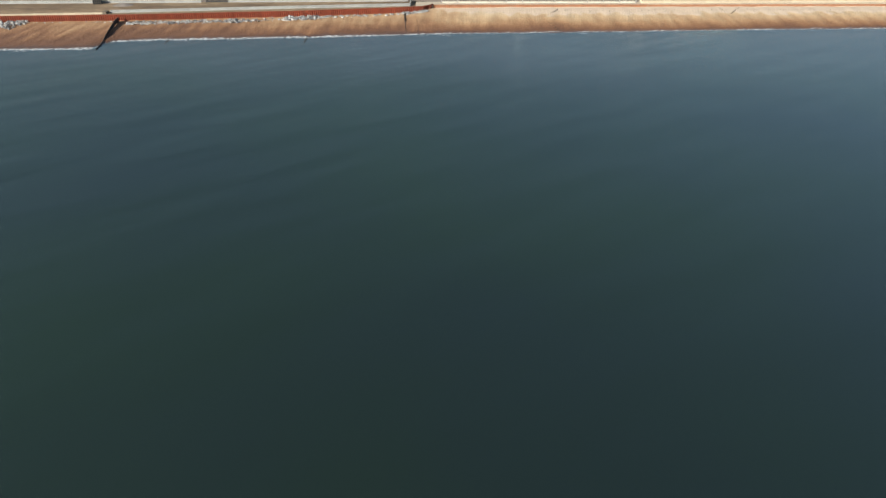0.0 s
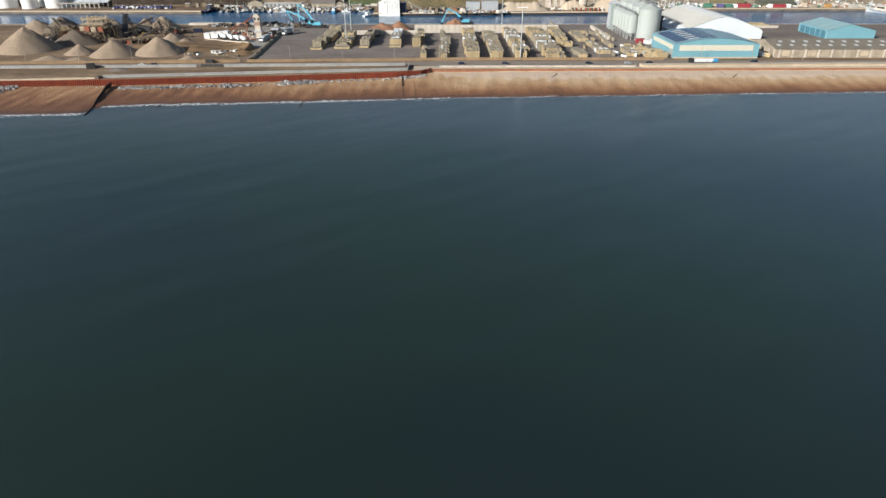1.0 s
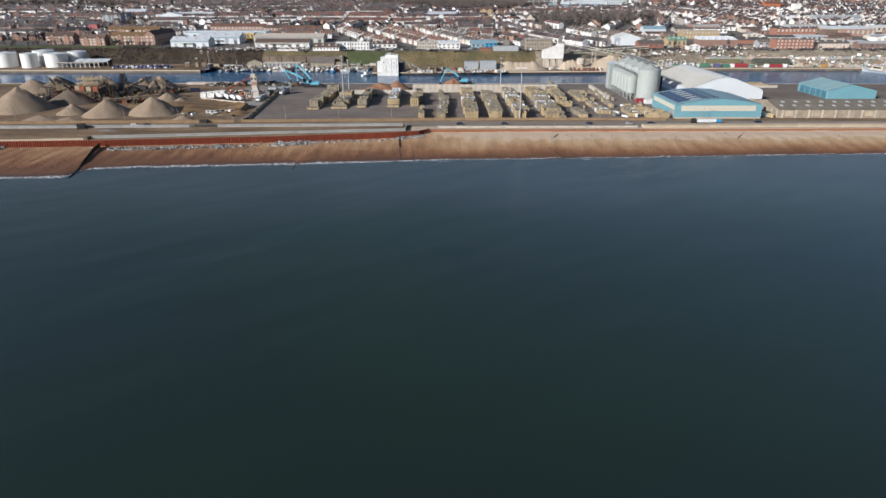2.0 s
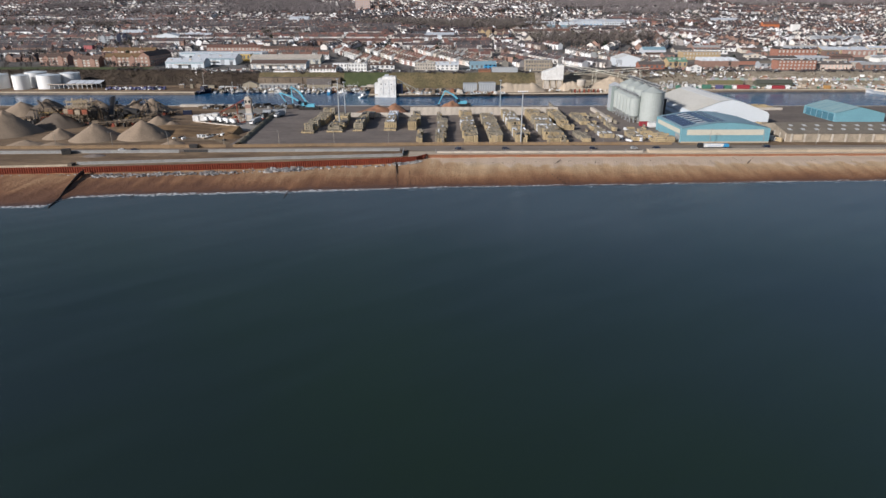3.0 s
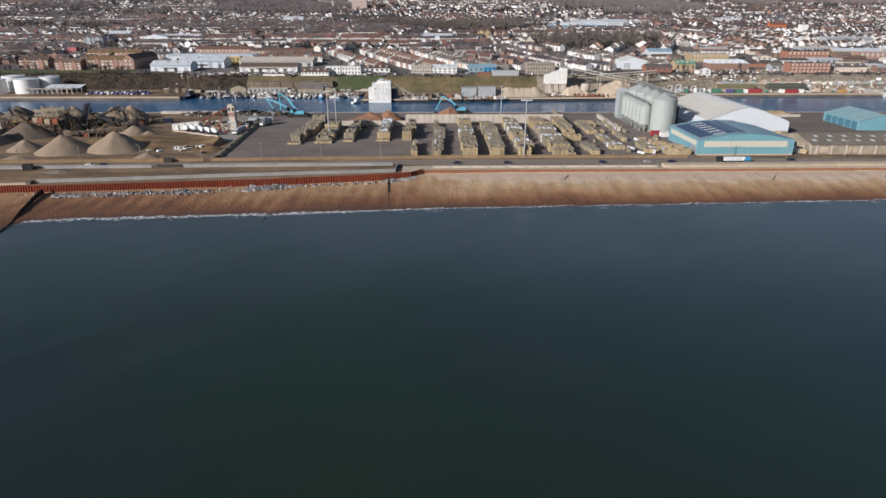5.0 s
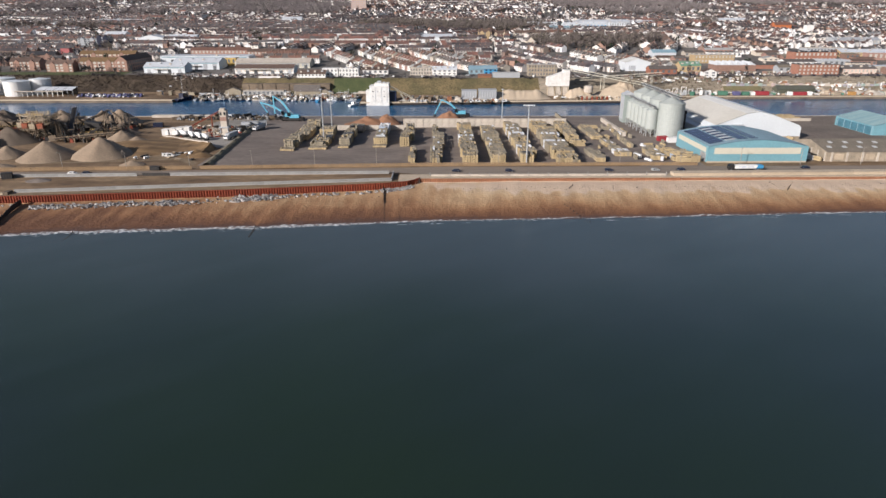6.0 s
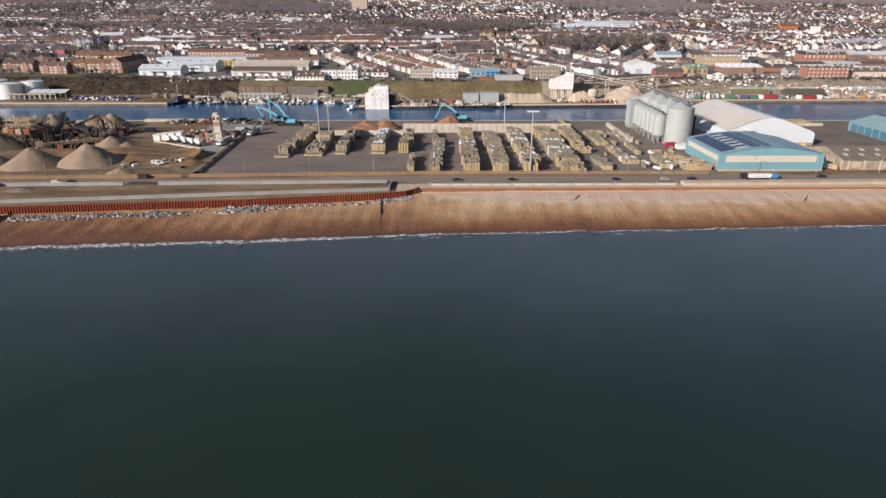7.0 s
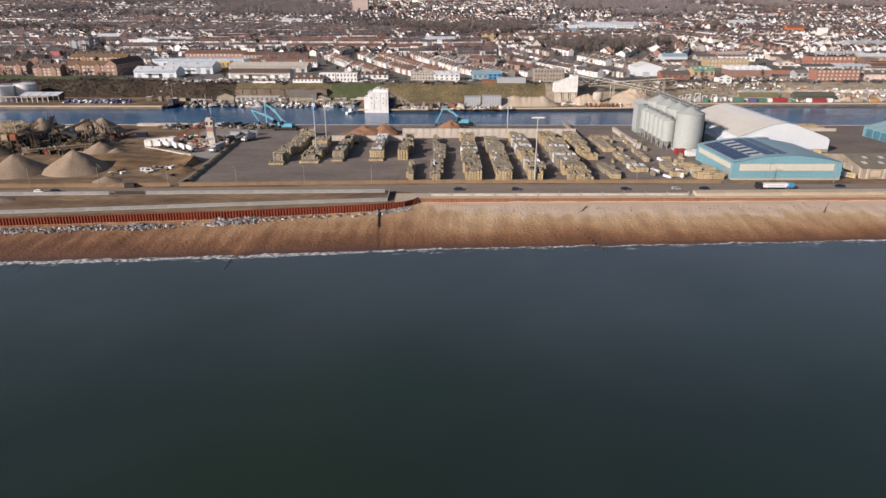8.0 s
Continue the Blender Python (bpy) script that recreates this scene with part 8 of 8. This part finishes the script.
def far_town():
    """The thousands of houses up the hillside, in facing rows along streets, joined."""
    m = Mesh()
    r = random.Random(11)
    cells, spots = {}, []

    def cell_of(x, y):
        return round(x / 130 + 0.3 * noise.noise((x / 90, y / 90, 2))), round(y / 105 + 0.3 * noise.noise((x / 90, y / 90, 5)))

    y = 600.0
    while y < 2150:
        x = -0.80 * (y + 60)
        while x < 0.80 * (y + 60):
            cell = cell_of(x, y)
            if cell not in cells:
                ang, terrace, red, pale = district(cell[0] * 130, max(600, cell[1] * 105), r)
                cells[cell] = (ang, terrace, red, pale, r.uniform(21, 25), r.uniform(30, 42), r.uniform(5.6, 6.6) if terrace else r.uniform(7.5, 10.0), r.uniform(4.3, 5.4), r.choice((2.0, 2.4, 2.8)))
            x += 4
        y += 4
    for (cx, cy), (ang, terrace, red, pale, street, garden, pitch, eaves, rise_) in cells.items():
        ox, oy = cx * 130, cy * 105
        a = radians(ang)
        for j in range(-6, 7):
            ly = (j // 2) * (street + garden) + (j % 2) * street
            roof_ = 3 if r.random() < red else r.choice((2, 2, 5))
            wall_ = 0 if r.random() < pale else r.choice((1, 1, 6))
            for i in range(-18, 19):
                lx = i * pitch + (0 if terrace else r.uniform(-1, 1))
                x, y = ox + lx * math.cos(a) - ly * math.sin(a), oy + lx * math.sin(a) + ly * math.cos(a)
                if y < 606 or y > 2100 or abs(x) > 0.82 * (y + 60) or (x > 225 and y < 725) or (x < -205 and y < 655) or cell_of(x, y) != (cx, cy):
                    continue
                lane = x - 72 * (738 - y) / 135
                if (y < 752 and (-145 < lane < 12 or 128 < lane < 184 or (x < -100 and x > -205))) or not free(x, y) or in_wood(x, y):
                    continue
                if r.random() > (0.95 if terrace else 0.88 if y < 1400 else 0.74) or (terrace and i % 11 == 10):
                    continue
                spots.append((x, y, a + (math.pi if j % 2 else 0), pitch, terrace, eaves, rise_, roof_ if r.random() < 0.8 else r.choice((2, 3, 5)), wall_ if r.random() < 0.75 else r.choice((0, 0, 1, 6))))
    for x, y, a, pitch, terrace, eaves, rise_, roof_, wall_ in spots:
        a += 0 if terrace else r.uniform(-0.09, 0.09)
        ca, sa = math.cos(a), math.sin(a)
        w, d, e = pitch * 0.5, r.uniform(3.7, 4.3), eaves + r.uniform(-0.15, 0.15)
        rid = e + rise_
        if not terrace:
            w, d, e = pitch * r.uniform(0.36, 0.46), r.uniform(3.2, 4.4), r.uniform(3.2, 5.4)
            rid = e + r.uniform(1.8, 3.2)
            if r.random() < 0.3:  # gable end to the street
                ca, sa = -sa, ca
        z = hill(x, y)

        def put(pts):
            n = len(m.v)
            m.v.extend((x + lx * ca - ly * sa, y + lx * sa + ly * ca, z + lz) for lx, ly, lz in pts)
            return n

        n = put(((-w, -d, -3), (w, -d, -3), (w, d, -3), (-w, d, -3), (-w, -d, e), (w, -d, e), (w, d, e), (-w, d, e), (-w, 0, rid), (w, 0, rid)))
        m.f += [(n, n + 1, n + 5, n + 4), (n + 2, n + 3, n + 7, n + 6), (n + 1, n + 2, n + 6, n + 9, n + 5), (n + 3, n, n + 4, n + 8, n + 7)]
        m.m += [wall_] * 4
        o = 0.05 if terrace else 0.35
        hip = 0.6 * d if not terrace and r.random() < 0.3 else 0.0
        k = put(((-w - o, -d - 0.35, e - 0.1), (w + o, -d - 0.35, e - 0.1), (w + o - hip, 0, rid + 0.15), (-w - o + hip, 0, rid + 0.15), (w + o, d + 0.35, e - 0.1), (-w - o, d + 0.35, e - 0.1)))
        m.f += [(k, k + 1, k + 2, k + 3), (k + 3, k + 2, k + 4, k + 5)]
        m.m += [roof_] * 2
        if hip:
            m.f += [(k + 1, k + 4, k + 2), (k + 5, k, k + 3)]
            m.m += [roof_] * 2
        if r.random() < (0.75 if terrace else 0.35):  # rear wing
            s0, s1, back, top = (-0.1 * w, 0.9 * w, d + r.uniform(2.5, 4.5), e * r.uniform(0.55, 0.8))
            n = put(((s0, d, -3), (s1, d, -3), (s1, back, -3), (s0, back, -3), (s0, d, top + 0.9), (s1, d, top), (s1, back, top), (s0, back, top + 0.9)))
            m.f += [(n + 1, n + 2, n + 6, n + 5), (n + 3, n, n + 4, n + 7), (n + 2, n + 3, n + 7, n + 6), (n + 4, n + 5, n + 6, n + 7)]
            m.m += [wall_, wall_, wall_, roof_]
        if r.random() < (0.12 if terrace else 0.45):  # gabled bay to the street
            gx, gw, gd, gr = r.uniform(-0.45, 0.45) * w, 1.5, d + r.uniform(0.5, 1.2), min(rid, e + r.uniform(1.2, 1.8))
            n = put(((gx - gw, -gd, -3), (gx + gw, -gd, -3), (gx + gw, -gd, e), (gx, -gd, gr), (gx - gw, -gd, e), (gx + gw, 0, -3), (gx + gw, 0, e), (gx, 0, gr), (gx - gw, 0, e), (gx - gw, 0, -3)))
            m.f += [(n, n + 1, n + 2, n + 3, n + 4), (n + 1, n + 5, n + 6, n + 2), (n, n + 4, n + 8, n + 9), (n + 2, n + 6, n + 7, n + 3), (n + 3, n + 7, n + 8, n + 4)]
            m.m += [wall_, wall_, wall_, roof_, roof_]
        if y < 1100:  # dark windows on the street front
            for gx, gz in ((-0.5, 0.62), (0.45, 0.62), (-0.4, 0.2)):
                n = put(((w * gx - 0.55, -d - 0.05, e * gz), (w * gx + 0.55, -d - 0.05, e * gz), (w * gx + 0.55, -d - 0.05, e * gz + 1.2), (w * gx - 0.55, -d - 0.05, e * gz + 1.2)))
                m.f.append((n, n + 1, n + 2, n + 3))
                m.m.append(7)
        if r.random() < 0.75:
            cx, cy = x + w * 0.85 * ca, y + w * 0.85 * sa
            m.box(cx - 0.5, cx + 0.5, cy - 0.5, cy + 0.5, z + rid - 1.2, z + rid + 1.2, 4)
    pale = mat_islands("town_render", [(0.8, 0.8, 0.8), (0.77, 0.77, 0.77), (0.7, 0.66, 0.6), (0.64, 0.6, 0.55), (0.76, 0.76, 0.77), (0.6, 0.57, 0.54), (0.76, 0.75, 0.73), (0.68, 0.62, 0.57)], var=0.1)
    bricks = mat_islands("town_brick", [(0.26, 0.16, 0.12), (0.32, 0.2, 0.15), (0.22, 0.15, 0.12), (0.3, 0.24, 0.2)], var=0.15)
    dash = mat_islands("town_pebbledash", [(0.42, 0.39, 0.36), (0.36, 0.33, 0.31), (0.48, 0.44, 0.39)], var=0.12)
    brown = mat_islands("town_brown_roofs", [(0.066, 0.054, 0.055), (0.086, 0.069, 0.069), (0.05, 0.043, 0.046), (0.106, 0.085, 0.083)], var=0.25)
    red = mat_islands("town_red_roofs", [(0.125, 0.073, 0.062), (0.15, 0.08, 0.066), (0.1, 0.066, 0.06), (0.19, 0.095, 0.075), (0.09, 0.068, 0.063)], var=0.25)
    slate = mat_islands("town_slate_roofs", [(0.075, 0.072, 0.075), (0.095, 0.088, 0.088), (0.06, 0.056, 0.058), (0.12, 0.112, 0.108)], var=0.25)
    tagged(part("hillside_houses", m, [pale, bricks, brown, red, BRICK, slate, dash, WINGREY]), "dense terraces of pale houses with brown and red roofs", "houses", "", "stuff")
    return spots


SPOTS = far_town()


# ---- trees and scrub ----
def tufts(m, r, x, y, z, rad, high, n, size):
    """A loose crown: many small crossed sprays, thinner towards the rim."""
    for _ in range(n):
        u, v, s = r.uniform(0, 6.283), r.uniform(-1, 1), r.random() ** 0.4
        c = math.sqrt(1 - v * v)
        px, py, pz = x + rad * s * c * math.cos(u), y + rad * s * c * math.sin(u), z + high * (0.62 + 0.38 * s * v)
        k = size * r.uniform(0.6, 1.3)
        a = r.uniform(0, 6.283)
        t = r.uniform(-0.6, 0.6)
        dx, dy = k * math.cos(a), k * math.sin(a)
        m.face([(px - dx, py - dy, pz - k * 0.5 - t * k), (px + dx * 0.9, py + dy * 0.9, pz - k * 0.6), (px + dx * 0.7 - dy * 0.3, py + dy * 0.7 + dx * 0.3, pz + k * 0.7 + t * k), (px - dx * 0.8 + dy * 0.4, py - dy * 0.8 - dx * 0.4, pz + k * 0.6)])


def woods():
    r = random.Random(21)
    m, trunks, far, mid = Mesh(), Mesh(), Mesh(), Mesh()
    for a, b, c, d in WOODS:
        for _ in range(int(c * d / 20)):
            u, s = r.uniform(0, 6.283), math.sqrt(r.random()) * 1.15
            x, y = a + c * s * math.cos(u), b + d * s * math.sin(u)
            if y < 640 or not free(x, y):
                continue
            z, h = hill(x, y), r.uniform(8, 14)
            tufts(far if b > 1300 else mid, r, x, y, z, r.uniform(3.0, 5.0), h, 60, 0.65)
            trunks.beam((x, y, z - 0.5), (x, y, z + h * 0.6), 0.5)
    for x, y, a, *_ in SPOTS + [(gx, gy, ga) for gx, gy, ga in GARDENS]:  # back gardens and street fronts
        for _ in range(2):
            if r.random() < (0.5 if y < 1000 else 0.62):
                out = r.choice((r.uniform(8, 19), r.uniform(9, 22), -r.uniform(6.5, 9.5)))
                px, py = x - out * math.sin(a) + r.uniform(-4, 4), y + out * math.cos(a) + r.uniform(-4, 4)
                if not free(px, py) or py < 604:
                    continue
                z, h = hill(px, py), r.uniform(2.5, 7.5) * (1.0 if y < 1200 else 1.2)
                tufts(m, r, px, py, z - 0.3, r.uniform(1.2, 3.0), h, 14, 0.62)
                trunks.beam((px, py, z - 0.5), (px, py, z + h * 0.6), 0.3)
    for _ in range(150):
        x, y = r.uniform(-470, -300), r.choice((r.uniform(604, 608), r.uniform(640, 690), r.uniform(712, 760)))
        if free(x, y):
            h = r.uniform(4, 9)
            tufts(m, r, x, y, hill(x, y), r.uniform(1.6, 3.2), h, 26, 0.5)
            trunks.beam((x, y, hill(x, y) - 0.5), (x, y, hill(x, y) + h * 0.6), 0.3)
    for _ in range(3500):
        y = 640 + 1450 * math.sqrt(r.random())
        x = r.uniform(-0.8, 0.8) * (y + 60)
        if not free(x, y) or (-190 < x < 235 and y < 745):
            continue
        z, h = hill(x, y), r.uniform(5.5, 11.5)
        tufts(m, r, x, y, z, r.uniform(2.2, 4.2), h, 30, 0.7)
        trunks.beam((x, y, z - 0.5), (x, y, z + h * 0.6), 0.35)
    tagged(part("winter_woods", far, HAZETWIGS), "bare grey-brown winter woods on the hillside, paled for haze", "woods", "", "stuff")
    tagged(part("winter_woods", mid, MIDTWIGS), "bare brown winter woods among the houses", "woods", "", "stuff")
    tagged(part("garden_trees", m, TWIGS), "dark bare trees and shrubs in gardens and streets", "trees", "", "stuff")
    tagged(part("tree_trunks", trunks, BARK), "thin bare trunks of the hillside trees", "trunks", "", "stuff")
    g = Mesh()
    for _ in range(240):
        y = 640 + 900 * r.random()
        x = r.uniform(-0.75, 0.75) * (y + 60)
        if not free(x, y):
            continue
        tufts(g, r, x, y, hill(x, y) - 1, r.uniform(2.0, 3.6), r.uniform(6, 10), 34, 1.0)
    tagged(part("evergreens", g, EVERGREEN), "scattered dark evergreen trees among the houses", "trees", "", "stuff")


woods()


def bank_scrub():
    r = random.Random(31)
    m = Mesh()
    for _ in range(24000):
        x = r.uniform(-520, 520)
        if -98 < x < -56 or -178 < x < -100 or (x > 295 and x < 430 and r.random() < 0.7):
            continue
        s = r.random()
        f = bank_foot(x)
        y = f + 17 * s
        z = 5.4 + (hill(x, f + 17) - 5.4) * s ** 0.85
        big = 0.9 if x < -180 else 0.2
        if x > -180 and r.random() < (0.96 if x < 170 else 0.6):
            continue
        tufts(m, r, x, y, z - 0.4, 0.8, 1.0 + 1.0 * big * r.random(), 3, 0.3)
    tagged(part("bank_scrub", m, SCRUB), "brown winter scrub on the steep bank", "scrub", "", "stuff")


bank_scrub()


def hedges():
    """Ragged hedges and bushes along the top of the bank and between the yards behind it."""
    r = random.Random(37)
    m = Mesh()
    for _ in range(5200):
        x = r.uniform(-330, 520)
        y = bank_foot(x) + r.choice((r.uniform(14.5, 18), r.uniform(16, 19), r.uniform(20, 44)))
        if not free(x, y) or noise.noise((x / 9, y / 9, 3)) < 0.02 or (-98 < x < -56 and y < 566):
            continue
        tufts(m, r, x, y, hill(x, max(y, 566)) - 0.4 - 0.5 * max(0, bank_foot(x) + 17 - y), 0.9, r.uniform(0.9, 2.6), 6, 0.38)
    tagged(part("hedges", m, TWIGS), "ragged bare hedges and bushes above the bank", "hedge", "", "stuff")


hedges()


def bank_z(x, y):
    """Height of the ground on the far quay, the bank and the land above it."""
    up = (y - bank_foot(x)) / 17
    return 5.3 if up <= 0 else hill(x, y) if up >= 1 else 5.4 + (hill(x, bank_foot(x) + 17) - 5.4) * up ** 0.85


def jumble(x0, x1, y0, y1, z, n, high, seed, label, mats):
    """Gear past counting: short boards, poles, drums, coils and crates thrown together."""
    r = random.Random(seed)
    m = Mesh()
    for _ in range(n):
        x, y, slot = r.uniform(x0, x1), r.uniform(y0, y1), r.randrange(len(mats))
        if noise.noise((x / 7, y / 5, seed)) < -0.12:
            continue
        kind, h = r.random(), high * r.uniform(0.3, 1.0)
        if y0 > 554:
            z = bank_z(x, y) - 0.1
        if kind < 0.45:
            a, l, w = r.uniform(0, 3.14), r.uniform(0.6, 2.4), r.uniform(0.3, 0.9)
            m.beam((x - l * math.cos(a), y - l * math.sin(a), z + h * 0.4), (x + l * math.cos(a), y + l * math.sin(a), z + h * r.uniform(0.35, 0.55)), w, h * 0.8, slot)
        elif kind < 0.7:
            m.lathe(x, y, [(0.5, z), (0.62, z + 0.1), (0.62, z + 0.45 * h), (0.3, z + 0.5 * h)], 7, slot)
        elif kind < 0.88:
            m.beam((x, y, z), (x + r.uniform(-1.6, 1.6), y + r.uniform(-1, 1), z + h * r.uniform(0.8, 1.6)), 0.16, 0.16, slot)
        else:
            m.extrude_y([(x - 1.2, z), (x + 1.2, z), (x + 0.7, z + 0.7 * h), (x - 0.5, z + 0.8 * h)], y - 0.6, y + 0.6, slot)
    tagged(part("quay_gear", m, mats), label, "gear", "", "stuff")


EASTGEAR = [CONCPALE, GREYCLAD, WEATHERED, WHITEP, RUSTPALE, CONCRETE]
jumble(300, 470, 556, 570, 9.5, 520, 3.0, 12, "rubble, stores and fences on the dusty bank", EASTGEAR)
GEAR = [CONCPALE, WOODG, GREYCLAD, DARKM, MACHINE, WHITEP, RUSTPALE]
jumble(-214, -72, 541, 551, 4.6, 900, 2.6, 1, "jumble of nets, pots and boat gear along the harbour edge", GEAR)
jumble(-212, -74, 529, 541, 3.3, 380, 1.8, 2, "dinghies' gear, fenders and poles on the pontoons", [CONCPALE, GREYCLAD, DARKM, WHITEP, CONCDARK])
jumble(-36, 46, 501, 515, 5.3, 520, 2.6, 3, "jumble of scrap and machine parts on the quay", [CONCPALE, PALESTEEL, MACHINE, GREYCLAD, RUSTPALE, WHITEP])
jumble(96, 205, 515, 548, 5.3, 620, 3.0, 4, "jumble of planks and steel among the sand heaps", [PALESTEEL, CONCPALE, WOODG, MACHINE, WHITEP])
jumble(165, 430, 546, 566, 5.3, 1300, 2.6, 5, "jumble of scrap, timber and crates along the far quay", [CONCPALE, WOODG, GREYCLAD, PALESTEEL, RUSTPALE, WHITEP, GREENP])
jumble(-276, -192, 334, 386, 5.0, 900, 4.5, 6, "jumble of steel sections and rails about the plant", [MACHINE, DARKM, PALESTEEL, MACHINE, RUST])
jumble(-158, -122, 350, 386, 5.0, 240, 2.0, 7, "jumble of steel and blocks round the batching tower", [MACHINE, DARKM, PALESTEEL, CONCPALE, RUST])
jumble(96, 300, 569, 576, 18.6, 520, 2.4, 9, "sheds' clutter, fences and parked gear above the bank", [CONCPALE, BRICKP, GREYCLAD, WOODG, TILEB, WHITEP])
jumble(225, 540, 585, 604, 19.2, 700, 3.0, 10, "yard clutter between the works", [CONCPALE, BRICKP, GREYCLAD, WOODG, TILEB, RENDERW, BRICK])
jumble(-250, -60, 570, 588, 18.8, 420, 1.8, 11, "parked gear, bins and fences in the trade yards", [CONCPALE, GREYCLAD, DARKM, WHITEP, BRICKP])
jumble(-188, -105, 412, 429, 5.0, 420, 2.4, 8, "jumble of steel bins and plates along the quay", [MACHINE, DARKM, GREYCLAD, CONCDARK, MACHINE])


def tree(x, y, h, spread):
    """A bare street tree: tapered trunk, limbs and a thin twiggy crown."""
    r = random.Random(int(x * 7 + y))
    top = thing("tree", x, y, hill(x, y) - 0.2, 0, "bare brown winter tree near the houses", "tree", "trees by the bank")
    part("trunk", Mesh().lathe(0, 0, [(0.35, 0), (0.25, h * 0.3), (0.12, h * 0.7)], 7), BARK, top)
    limbs = Mesh()
    for k in range(7):
        a = k * 0.9 + r.random()
        limbs.beam((0, 0, h * (0.28 + 0.05 * k)), (spread * 0.7 * math.cos(a), spread * 0.7 * math.sin(a), h * (0.6 + 0.05 * k)), 0.14)
    part("limb", limbs, BARK, top)
    cr = Mesh()
    tufts(cr, r, 0, 0, 0, spread, h, 150, 0.3)
    part("crown", cr, TWIGS, top)


for i in range(0, 22, 2):
    tree(-330 + 31 * i + rng.uniform(-8, 8), rng.uniform(590, 602), rng.uniform(6, 10), rng.uniform(2, 3.5)) if free(-330 + 31 * i, 596) else None
for i in range(44):
    x, y = -250 + 16 * i + rng.uniform(-6, 6), rng.choice((568.5, 571, 574, 580))
    y = max(y, bank_foot(x) + 18.5)
    if free(x, y):
        car(x, y, hill(x, y) + 0.05, rng.choice((0, 180, 90, 85)), rng.choice((WHITEP, CONCPALE, NAVY, GALV, GREYCLAD, NAVY)), "small van parked above the bank" if i % 3 == 0 else "small car parked above the bank", i % 3 == 0)
for i in range(10):
    x = -120 + 34 * i + rng.uniform(-9, 9)
    car(x, max(571, bank_foot(x) + 18.5), hill(x, max(571, bank_foot(x) + 18.5)) + 0.08, rng.choice((0, 180)), rng.choice((WHITEP, NAVY, GALV, NAVY)), "car on the road above the bank")
